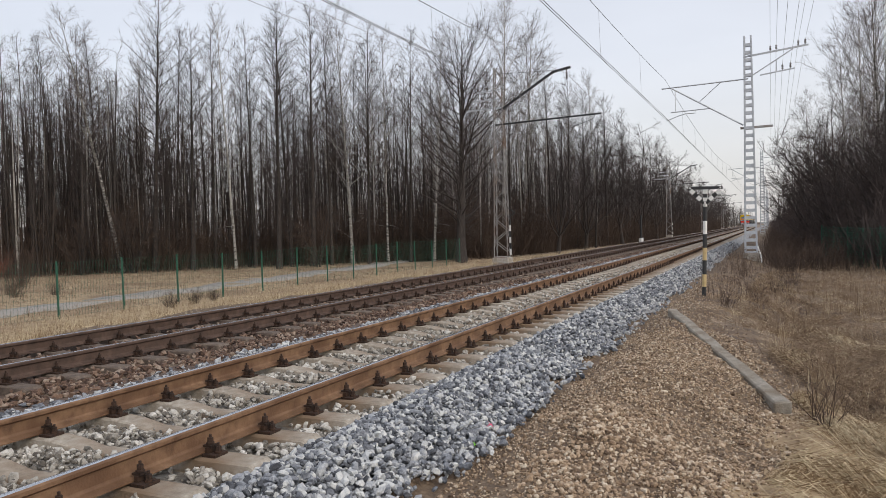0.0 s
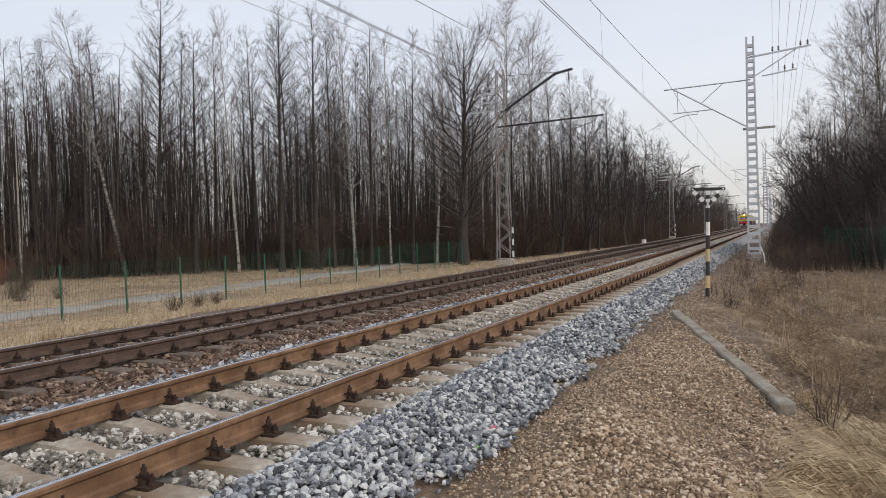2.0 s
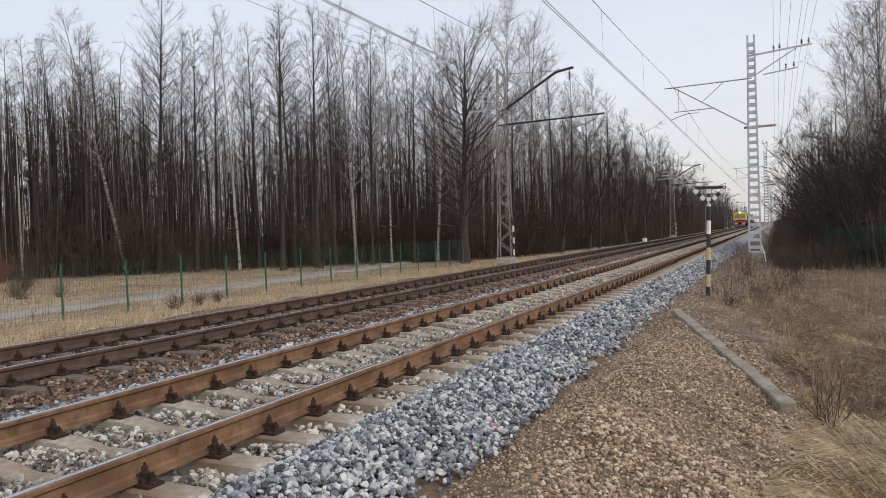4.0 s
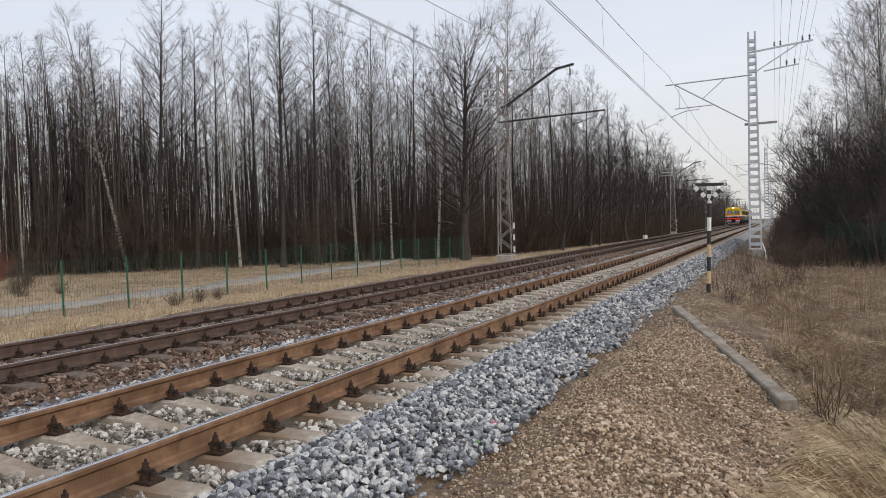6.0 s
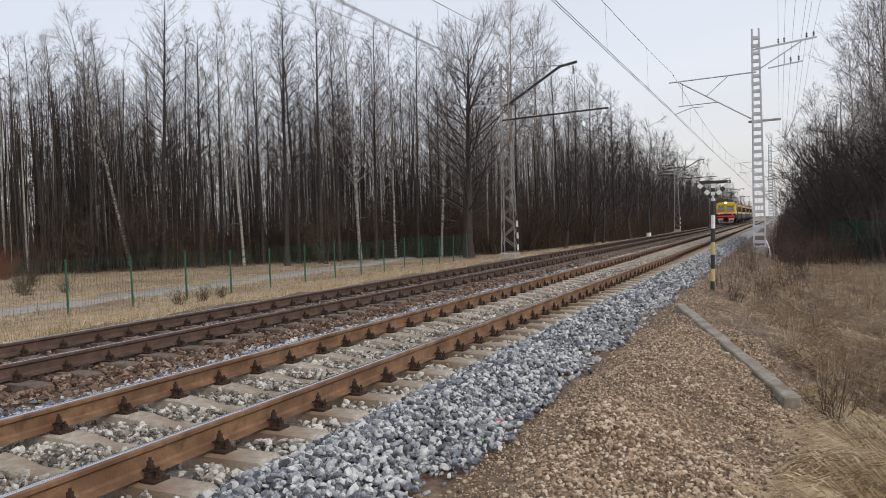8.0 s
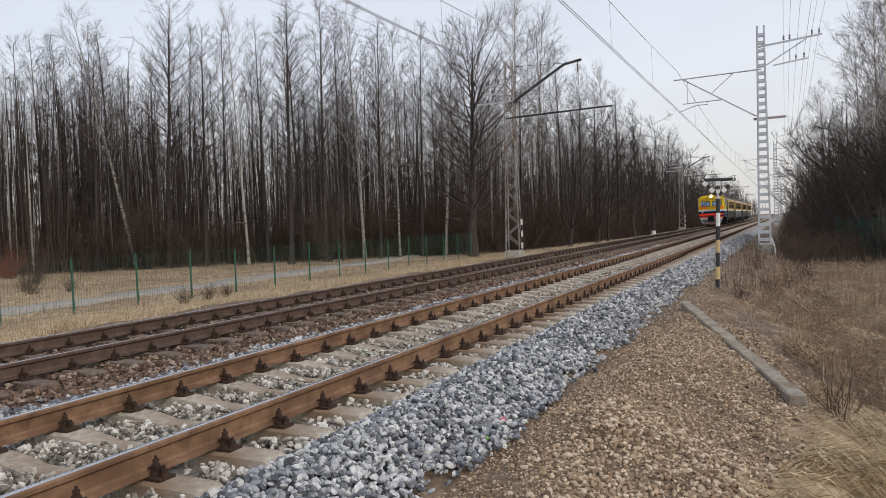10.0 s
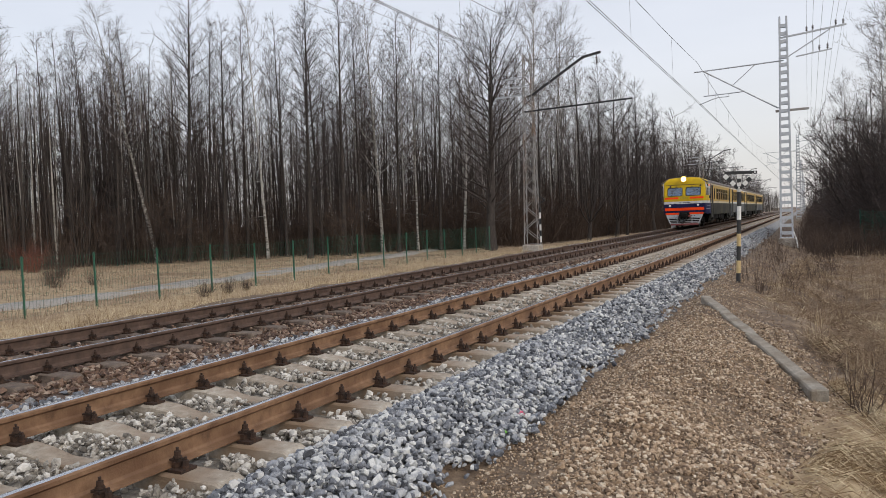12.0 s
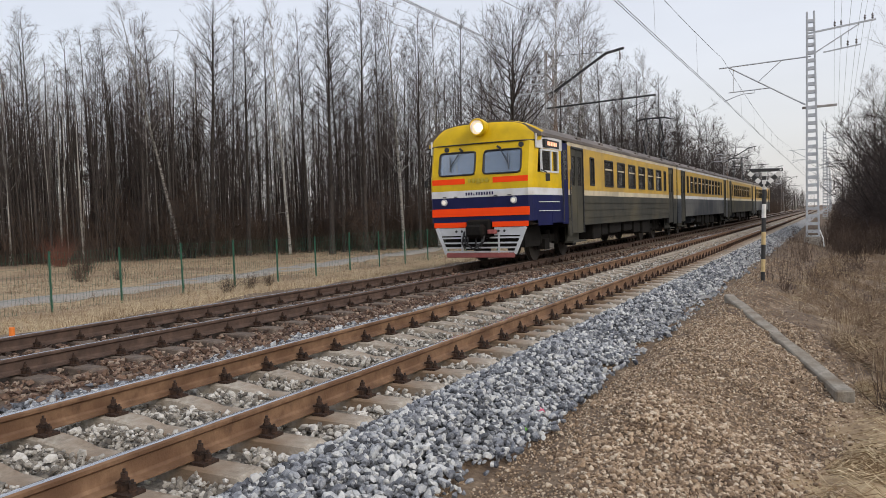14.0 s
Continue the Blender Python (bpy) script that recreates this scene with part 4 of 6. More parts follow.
def build_far_woods(name, label, n, seed, place, hmin, hmax, rise=0.0):
    """The depth of the wood behind its edge: many thin stems with fine crowns, as one mass."""
    g = np.random.RandomState(seed)
    dark, pale, twigs = Tris(), Tris(), Tris()
    A, B, R = [], [], []
    k = 0
    while k < n:
        p = place(g)
        if p is None:
            continue
        x, y = p
        z = float(ground_z(x, y)) - 0.2
        h = g.uniform(hmin, hmax) * (1 + rise * min(180, max(0, y - 60)))
        lx, ly = g.normal(0, 0.03, 2) * h
        r = g.uniform(0.045, 0.12)
        (pale if g.rand() < 0.2 else dark).tube([(x, y, z), (x + lx * 0.4, y + ly * 0.4, z + h * 0.5), (x + lx, y + ly, z + h)], [r, r * 0.7, 0.012], 4)
        m = 18
        q = g.uniform(0.08, 1.0, m) ** 0.6
        base = np.stack([x + lx * q, y + ly * q, z + h * q], 1)
        az = g.uniform(0, 6.283, m)
        ln = g.uniform(0.7, 1.7, m) * (1.15 - 0.65 * q)
        el = g.uniform(0.2, 1.1, m)
        d = np.stack([np.cos(az) * np.cos(el), np.sin(az) * np.cos(el), np.sin(el)], 1)
        tip = base + ln[:, None] * d
        A.append(base), B.append(tip), R.append(np.full(m, 0.019))
        for _ in range(3):
            mid = base + (tip - base) * g.uniform(0.25, 1.0, (m, 1))
            A.append(mid), B.append(mid + 0.5 * d + g.normal(0, 0.28, (m, 3))), R.append(np.full(m, 0.0115))
        k += 1
    twigs.cones(np.concatenate(A), np.concatenate(B), np.concatenate(R))
    ob = tagged(new(name), label, "woodland", kind="stuff")
    tagged(part_mesh("stems", dark.mesh("stems", M_BARK, True), ob), kind="stuff")
    tagged(part_mesh("stems", pale.mesh("stems", M_BIRCH, True), ob, "white birch stems"), kind="stuff")
    tagged(part_mesh("twigs", twigs.mesh("twigs", M_TWIG), ob), kind="stuff")


def place_west(g):
    x, y = g.uniform(-115, -16), g.uniform(28, 150)
    d = float(edge_left(y)) - x
    if d < 5 or y < -0.58 * (x - 4.5) - 7 or d > 58:
        return None
    return x, y


def place_west_back(g):
    x, y = g.uniform(-95, -40), g.uniform(28, 90)
    d = float(edge_left(y)) - x
    if d < 2 or y < -0.58 * (x - 4.5) - 7 or d > 26:
        return None
    return x, y


def place_west_far(g):
    y = 82 + 520 * g.rand() ** 1.6
    return float(edge_left(y)) - 1.5 - 22 * g.rand() ** 1.5, y


def place_east(g):
    y = 44 + 430 * g.rand() ** 1.8
    return float(edge_right(y)) + 0.6 + 22 * g.rand() ** 1.4, y


build_far_woods("far_woods", "dense bare brown woodland behind the edge trees", 1200, 41, place_west, 9, 16.5)
build_far_woods("far_woods", "dense bare brown woodland at the back of the wood", 600, 44, place_west_back, 9, 16.5)
build_far_woods("far_woods", "dense bare woodland along the line", 760, 42, place_west_far, 9, 14.5)
build_far_woods("far_woods", "dense dark bare woodland east of the line", 520, 43, place_east, 6.5, 11.5, 0.0035)


def build_brush(name, label, n, seed, place, hmin, hmax, mat, r=0.016, m=30):
    """Tangled leafless undergrowth as one mass of thin stems and twigs."""
    g = np.random.RandomState(seed)
    t = Tris()
    A, B, R = [], [], []
    k = 0
    while k < n:
        p = place(g)
        if p is None:
            continue
        k += 1
        x, y = p
        z = float(ground_z(x, y))
        h = g.uniform(hmin, hmax)
        az, el = g.uniform(0, 6.283, m // 3), g.uniform(0.95, 1.52, m // 3)
        b0 = np.array([x, y, z - 0.1]) + np.stack([g.normal(0, 0.12 * h, m // 3), g.normal(0, 0.12 * h, m // 3), np.zeros(m // 3)], 1)
        ln = h * g.uniform(0.6, 1.1, m // 3)
        tip = b0 + ln[:, None] * np.stack([np.cos(az) * np.cos(el), np.sin(az) * np.cos(el), np.sin(el)], 1)
        A.append(b0), B.append(tip), R.append(np.full(len(b0), r))
        for _ in range(2):
            q = g.uniform(0.2, 0.95, m // 3)
            mid = b0 + (tip - b0) * q[:, None]
            A.append(mid), B.append(mid + g.normal(0, 0.16 * h, (m // 3, 3)) + np.array([0, 0, 0.14 * h])), R.append(np.full(m // 3, r * 0.6))
    t.cones(np.concatenate(A), np.concatenate(B), np.concatenate(R))
    tagged(new(name, t.mesh(name, mat)), label, "undergrowth", kind="stuff")


def brush_west(g):
    x, y = g.uniform(-80, -14), g.uniform(28, 120)
    d = float(edge_left(y)) - x
    if d < 0 or y < -0.58 * (x - 4.5) - 6 or d > 22:
        return None
    return x, y


def brush_line(g):
    y = 50 + 250 * g.rand() ** 1.6
    return float(edge_left(y)) + 1.0 - 5 * g.rand(), y


def place_end(g):
    x, y = g.uniform(-90, 90), g.uniform(520, 900)
    return None if abs(x + 2) < 7 else (x, y)


def brush_mast(g):
    return 4.3 + 3.4 * g.rand(), 37 + 95 * g.rand() ** 1.5


def brush_east(g):
    y = 35 + 170 * g.rand() ** 1.9
    return float(edge_right(y)) - 1.5 + 6 * g.rand(), y


build_far_woods("far_woods", "hazy bare woodland at the end of the line", 170, 45, place_end, 11, 16)
build_brush("undergrowth", "reddish-brown leafless scrub behind the pale mast", 430, 54, brush_mast, 0.7, 2.0, M_TWIG_RED, 0.014)
build_brush("undergrowth", "brown leafless undergrowth at the foot of the wood", 1900, 51, brush_west, 1.0, 6.5, M_TWIG_RED, 0.026)
build_brush("undergrowth", "brown leafless undergrowth along the line", 900, 52, brush_line, 1.5, 6.5, M_TWIG_RED, 0.026)
build_brush("undergrowth", "dark leafless undergrowth at the edge of the eastern wood", 1600, 53, brush_east, 1.2, 4.2, M_TWIG, 0.026)
# ---- stones ----
def stone_shapes(seed, sides):
    """Angular crushed-stone shapes: a solid with sides triangles, made uneven."""
    g = np.random.RandomState(seed)
    if sides == 20:
        p = (1 + 5 ** 0.5) / 2
        v = np.array([(-1, p, 0), (1, p, 0), (-1, -p, 0), (1, -p, 0), (0, -1, p), (0, 1, p), (0, -1, -p), (0, 1, -p), (p, 0, -1), (p, 0, 1), (-p, 0, -1), (-p, 0, 1)]) / 1.9
        f = np.array([(0, 11, 5), (0, 5, 1), (0, 1, 7), (0, 7, 10), (0, 10, 11), (1, 5, 9), (5, 11, 4), (11, 10, 2), (10, 7, 6), (7, 1, 8), (3, 9, 4), (3, 4, 2), (3, 2, 6),
                      (3, 6, 8), (3, 8, 9), (4, 9, 5), (2, 4, 11), (6, 2, 10), (8, 6, 7), (9, 8, 1)])
    else:
        v = np.array([(1, 0, 0), (-1, 0, 0), (0, 1, 0), (0, -1, 0), (0, 0, 1), (0, 0, -1)], float)
        f = np.array([(0, 2, 4), (2, 1, 4), (1, 3, 4), (3, 0, 4), (2, 0, 5), (1, 2, 5), (3, 1, 5), (0, 3, 5)])
    out = []
    for k in range(14):
        w = v * (1 + g.uniform(-0.45, 0.40, (len(v), 1)))
        w = np.sign(w) * np.abs(w) ** 0.75
        out.append(w * np.array([g.uniform(0.9, 1.35), g.uniform(0.7, 1.0), g.uniform(0.5, 0.85)]))
    return out, f


def turn_matrices(g, n, tilt):
    a, b, c = g.uniform(0, 6.283, n), g.normal(0, tilt, n), g.normal(0, tilt, n)
    ca, sa, cb, sb, cc, sc = np.cos(a), np.sin(a), np.cos(b), np.sin(b), np.cos(c), np.sin(c)
    o, l = np.zeros(n), np.ones(n)
    rz = np.stack([np.stack([ca, -sa, o], 1), np.stack([sa, ca, o], 1), np.stack([o, o, l], 1)], 1)
    rx = np.stack([np.stack([l, o, o], 1), np.stack([o, cb, -sb], 1), np.stack([o, sb, cb], 1)], 1)
    ry = np.stack([np.stack([cc, o, sc], 1), np.stack([o, l, o], 1), np.stack([-sc, o, cc], 1)], 1)
    return rz @ rx @ ry


def scatter_mesh(name, pts, sizes, mat, seed, sides=20, tilt=0.6):
    shapes, f = stone_shapes(seed, sides)
    g = np.random.RandomState(seed)
    n = len(pts)
    S = np.array(shapes)[g.randint(0, len(shapes), n)] * sizes[:, None, None]
    V = np.einsum("nij,nkj->nki", turn_matrices(g, n, tilt), S) + pts[:, None]
    F = (f[None] + (np.arange(n) * S.shape[1])[:, None, None]).reshape(-1, 3)
    return mesh_from(name, V.reshape(-1, 3), F, mat)


def on_sleeper(x, y, cx, y_first):
    ph = np.abs((y - y_first + PITCH / 2) % PITCH - PITCH / 2)
    return (np.abs(x - cx) < 1.37) & (ph < 0.125)


def on_rail(x, cx):
    return np.abs(np.abs(x - cx) - GAUGE / 2) < 0.10


def bed_points(g, n, x0, x1, y0, y1, power=1.0):
    x = g.uniform(x0, x1, n)
    y = y0 + (y1 - y0) * g.rand(n) ** power
    keep = ~(on_sleeper(x, y, 0, 3.389) | on_sleeper(x, y, FAR_X, FAR_FIRST) | on_rail(x, 0) | on_rail(x, FAR_X))
    return x[keep], y[keep]


FAR_FIRST = 5.42


def heap(g, x, y, lift):
    z = ground_z(x, y) + lift + g.uniform(-0.012, 0.022, len(x))
    crib = (np.abs(x) < 1.3) | (np.abs(x - FAR_X) < 1.3)
    return np.where(crib, ground_z(x, y) + g.uniform(0.01, 0.088, len(x)), z)


def build_ballast():
    g = np.random.RandomState(71)
    bed = tagged(new("ballast"), "bed of crushed stone under the railway tracks", "ballast", kind="structure")
    jobs = [
        ("shoulder_stones", 12000, 1.30, 2.50, 2.6, 8.5, 1.1, 0.015, 0.031, M_STONE, 20, "bluish-grey crushed stone"),
        ("shoulder_stones", 14000, 1.30, 2.50, 8.3, 60.0, 2.0, 0.022, 0.046, M_STONE, 8, "bluish-grey crushed stone"),
        ("crib_stones", 9000, -1.45, 1.45, 2.4, 6.5, 1.05, 0.015, 0.030, M_STONE_TAN, 20, "dusty grey crushed stone"),
        ("crib_stones", 19000, -1.45, 1.45, 6.3, 45.0, 2.0, 0.022, 0.045, M_STONE_TAN, 8, "dusty grey crushed stone"),
        ("middle_stones", 7500, -2.15, -1.2, 3.0, 45.0, 1.7, 0.028, 0.05, M_STONE, 8, "grey crushed stone"),
        ("oily_stones", 14000, -5.9, -2.05, 4.0, 18.0, 1.0, 0.026, 0.048, M_STONE_RUST, 8, "rust-brown crushed stone"),
        ("oily_stones", 10000, -6.3, -2.05, 18.0, 60.0, 1.4, 0.035, 0.06, M_STONE_RUST, 8, "rust-brown crushed stone"),
    ]
    for k, (name, n, x0, x1, y0, y1, pw, r0, r1, mat, sides, label) in enumerate(jobs):
        x, y = bed_points(g, n, x0, x1, y0, y1, pw)
        edge = 0.06 * np.sin(y * 1.3) + 0.05 * np.sin(y * 3.7 + 1) + 0.03 * np.sin(y * 9.1 + 2)
        if "shoulder" in name:
            keep = x < 2.30 + edge + g.normal(0, 0.09, len(x))
            x, y = x[keep], y[keep]
        if name == "middle_stones":
            keep = x > -1.95 + edge + g.normal(0, 0.08, len(x))
            x, y = x[keep], y[keep]
        s = g.uniform(r0, r1, len(x)) * g.choice([0.6, 0.85, 1.0, 1.3], len(x))
        z = heap(g, x, y, 0.012)
        if name == "shoulder_stones":
            z += (0.02 + 0.06 * g.rand(len(x))) * np.clip((x - 1.3) / 0.3, 0, 1)
        P = np.stack([x, y, z], 1)
        tagged(part_mesh(name, scatter_mesh(name, P, s, mat, 200 + k, sides), bed, label), kind="stuff")
    # single stones lying on the shoulder where one passes closest
    shapes, f = stone_shapes(90, 20)
    metas = [mesh_from("stone", sh, f, M_STONE_ONE) for sh in shapes]
    for k in range(260):
        x, y = g.uniform(1.45, 2.42), g.uniform(3.2, 8.5)
        s = g.uniform(0.024, 0.042)
        ob = part_mesh("stone", metas[k % len(metas)], bed, "", pose(x, y, float(ground_z(x, y)) + 0.075, g.uniform(-30, 30), g.uniform(-30, 30), g.uniform(0, 360)))
        ob.scale = (s, s, s)


M_STONE_ONE = surface("single_crushed_stone", [(0.15, (0.10, 0.105, 0.12)), (0.42, (0.24, 0.25, 0.275)), (0.6, (0.36, 0.37, 0.385)), (0.85, (0.56, 0.55, 0.53))], 1.2, 6, 0.85, 0, 0.3, 6, per_object=0.75)
build_ballast()


def build_bed_sheets():
    """Fines between the stones, laid just over the ground sheet."""
    for name, x0, x1, mat, dz in (("ballast_fines", 1.25, 2.30, M_BED_GREY, 0.012), ("crib_fines", -1.6, 1.25, M_BED_TAN, 0.010), ("oily_fines", -6.4, -1.6, M_BED_RUST, 0.010)):
        xs = np.linspace(x0, x1, 9)
        ys = np.concatenate([np.arange(-10, 40, 0.5), np.arange(40, 400, 10.0), [600, 1300]])
        X, Y = np.meshgrid(xs, ys)
        if name == "ballast_fines":
            X = np.where(X > 2.2, X + 0.06 * np.sin(Y * 1.3) + 0.05 * np.sin(Y * 3.7 + 1) - 0.06, X)
        V = np.stack([X, Y, ground_z(X, Y) + dz], -1).reshape(-1, 3)
        i = np.arange((len(xs) - 1) * (len(ys) - 1))
        a = (i // (len(xs) - 1)) * len(xs) + i % (len(xs) - 1)
        ob = new(name, mesh_from(name, V, np.stack([a, a + 1, a + len(xs) + 1, a + len(xs)], -1), mat, None, True))
        tagged(ob, "fine crushed stone and dust of the track bed", "track bed", kind="structure")


build_bed_sheets()


def build_bank_gravel():
    """Fine gravel on the level top of the bank, coarse pebbles down its slope, both thinning out into the grass."""
    g = np.random.RandomState(81)
    jobs = (("fine", 24000, 3.9, 10.0, 0.007, 0.015, 8, 1.1), ("coarse", 8500, 3.6, 6.6, 0.010, 0.026, 20, 1.0), ("coarse", 14000, 6.3, 12.5, 0.011, 0.026, 8, 1.2),
            ("cobble", 260, 3.8, 11.0, 0.022, 0.036, 20, 1.0), ("far", 11000, 9.5, 26.0, 0.010, 0.022, 8, 1.4))
    for k, (kind, n, y0, y1, r0, r1, sides, pw) in enumerate(jobs):
        y = y0 + (y1 - y0) * g.rand(n) ** pw
        edge = grass_edge(y) + 0.10 * np.sin(2.9 * y) + 0.06 * np.sin(7.1 * y + 1)
        x = 2.15 + (edge + 0.45 - 2.15) * g.rand(n)
        slope = np.clip((x - crest_x(y) + 0.45 + 0.15 * np.sin(4 * y)) / 0.4, 0.05, 1)
        chance = np.clip((edge + 0.35 - x) / 0.55, 0.02, 1)
        if kind in ("coarse", "cobble"):
            chance = chance * slope
        soil = np.hypot((x - 2.74) / 0.26, (y - 4.78) / 0.16)
        keep = (g.rand(n) < chance) & (x > 2.25 + 0.1 * np.sin(3 * y)) & (g.rand(n) < np.clip(soil - 0.3, 0.45, 1))
        x, y = x[keep], y[keep]
        size = r0 + (r1 - r0) * g.rand(len(x)) ** 1.6
        P = np.stack([x, y, ground_z(x, y) + size * 0.25], 1)
        ob = new("bank_gravel", scatter_mesh("bank_gravel", P, size, M_PEBBLE, 300 + k, sides, 0.45))
        tagged(ob, "coarse brown pebbles down the slope of the bank" if kind == "coarse" else "loose brown gravel on the bank", "gravel", kind="stuff")


build_bank_gravel()


# ---- dry grass, reeds and shrubs ----
def build_grass(name, label, mat, n, seed, region, h0, h1, r, lean, clump=None):
    g = np.random.RandomState(seed)
    xs, ys = [], []
    while sum(len(a) for a in xs) < n:
        x, y = region(g, n)
        xs.append(x), ys.append(y)
    x, y = np.concatenate(xs)[:n], np.concatenate(ys)[:n]
    if clump:
        c = g.randint(0, max(1, n // clump), n)
        x, y = x[c] + g.normal(0, 0.07, n), y[c] + g.normal(0, 0.07, n)
    A = np.stack([x, y, ground_z(x, y) - 0.01], 1)
    h = g.uniform(h0, h1, n)
    az = g.uniform(0, 6.283, n)
    ln = np.abs(g.normal(0, lean, n))
    B = A + h[:, None] * np.stack([np.cos(az) * np.sin(ln), np.sin(az) * np.sin(ln), np.cos(ln)], 1)
    B[:, 2] = np.maximum(B[:, 2], ground_z(B[:, 0], B[:, 1]) + 0.01)
    t = Tris()
    t.cones(A, B, np.full(n, r) * g.uniform(0.7, 1.4, n))
    tagged(new(name, t.mesh(name, mat)), label, "grass", kind="stuff")


def build_matted(name, label, mat, n, seed, region, h0, h1, r, patch, sparse):
    """Flattened grass that lies in swathes: blades follow a slowly turning direction and gather in patches."""
    g = np.random.RandomState(seed)
    x, y = region(g, 4 * n)
    wave = np.sin(patch * x + 1.3 * y + seed) * np.sin(0.8 * patch * y - 0.7 * x) + 0.6 * np.sin(2.3 * patch * x - y) * np.sin(1.9 * patch * y + seed)
    keep = g.rand(len(x)) < np.clip(0.5 + wave - sparse, 0.06, 1)
    x, y = x[keep][:n], y[keep][:n]
    m = len(x)
    az = 1.4 * np.sin(1.1 * x + 0.7 * y + seed) + 1.2 * np.sin(0.9 * y - 1.7 * x) + g.normal(0, 0.55, m)
    h = g.uniform(h0, h1, m)
    A = np.stack([x, y, ground_z(x, y) + g.uniform(0, 0.02, m)], 1)
    M = A + np.stack([np.cos(az) * h * 0.5, np.sin(az) * h * 0.5, 0.20 * h * g.rand(m) + 0.02], 1)
    B = A + np.stack([np.cos(az + 0.3) * h, np.sin(az + 0.3) * h, np.zeros(m)], 1)
    B[:, 2] = ground_z(B[:, 0], B[:, 1]) + g.uniform(0.005, 0.05, m)
    t = Tris()
    t.cones(M, A, np.full(m, r))
    t.cones(M, B, np.full(m, r))
    tagged(new(name, t.mesh(name, mat)), label, "grass", kind="stuff")


def build_weeds(n, seed, region, tall, mat):
    """Dead upright weeds with side shoots, standing singly and in groups on the field."""
    g = np.random.RandomState(seed)
    x, y = region(g, n)
    c = g.randint(0, n // 7, n)
    x, y = x[c] + g.normal(0, 0.22, n), y[c] + g.normal(0, 0.22, n)
    h = tall * g.uniform(0.3, 1.0, n) * g.choice([0.6, 0.8, 1.0, 1.25], n)
    A = np.stack([x, y, ground_z(x, y) - 0.02], 1)
    B = A + np.stack([g.normal(0, 0.16, n) * h, g.normal(0, 0.16, n) * h, h], 1)
    t = Tris()
    t.cones(A, B, np.full(n, 0.0042))
    for _ in range(6):
        f = A + (B - A) * g.uniform(0.3, 0.98, (n, 1))
        t.cones(f, f + np.stack([g.normal(0, 0.14, n), g.normal(0, 0.14, n), g.uniform(0.02, 0.2, n)], 1) * h[:, None] * 1.2, np.full(n, 0.0028))
    tagged(new("dead_weeds", t.mesh("dead_weeds", mat)), "dead brown weeds standing on the low field", "weeds", kind="stuff")


def field_east(g, n):
    y = 3 + 42 * g.rand(n) ** 1.6
    x = grass_edge(y) - 0.05 + (2.0 + 0.2 * y) * g.rand(n) ** 0.9
    return x, y


def field_weedy(g, n):
    y = 9.6 + 31 * g.rand(n) ** 1.9
    return grass_edge(y) + 0.3 + (1.0 + 0.2 * y) * g.rand(n), y


def field_near(g, n):
    y = 3.6 + 6.6 * g.rand(n)
    return grass_edge(y) + 0.1 + 2.4 * g.rand(n), y


def reeds_east(g, n):
    y = 20 + 30 * g.rand(n)
    x = 5.2 + (0.22 * y) * g.rand(n) ** 0.7
    return x, y


def verge_west(g, n):
    y = 9 + 45 * g.rand(n) ** 1.4
    return g.uniform(-16.3, -7.2, n), y


def meadow_west(g, n):
    y = g.uniform(12, 58, n)
    x = g.uniform(-46, -16, n)
    keep = (y > -0.7 * (x - 4.5) - 3) & (np.abs(x + 21) > 1.7) & (x > edge_left(y) - 3)
    return x[keep], y[keep]


def mast_foot(g, n):
    return g.uniform(2.7, 5.2, n), g.uniform(18, 44, n)


build_matted("dry_grass", "flattened pale dry grass on the low field", M_STRAW, 20000, 61, field_near, 0.16, 0.45, 0.0038, 1.1, -0.1)
build_matted("dry_grass", "flattened brown weeds on the low field", M_REED, 20000, 67, field_weedy, 0.18, 0.5, 0.0045, 1.3, 0.0)
build_grass("dry_grass", "dry brown grass tufts on the low field", M_REED, 8000, 62, field_weedy, 0.12, 0.36, 0.0045, 0.8, 14)
build_grass("dry_grass", "pale straw tufts on the low field", M_STRAW, 4000, 72, field_weedy, 0.12, 0.38, 0.0042, 0.95, 16)
build_weeds(1100, 69, field_weedy, 0.6, M_REED)
build_weeds(650, 70, mast_foot, 0.75, M_TWIG_RED)
build_grass("dry_grass", "tall dry reeds and weeds before the eastern wood", M_REED, 3200, 63, reeds_east, 0.3, 0.95, 0.005, 0.4)
build_grass("dry_grass", "dry straw-coloured grass on the western verge", M_STRAW, 20000, 64, verge_west, 0.10, 0.38, 0.005, 1.0)
build_grass("dry_grass", "dry grass beside the footpath", M_REED, 12000, 65, meadow_west, 0.12, 0.45, 0.006, 0.9)
build_grass("dry_grass", "thin brown weeds round the mast foot", M_REED, 1400, 66, mast_foot, 0.08, 0.30, 0.004, 0.8)
build_matted("dry_grass", "scattered pale straw lying on the low field", M_STRAW, 6500, 68, field_weedy, 0.2, 0.5, 0.0045, 0.7, 0.35)


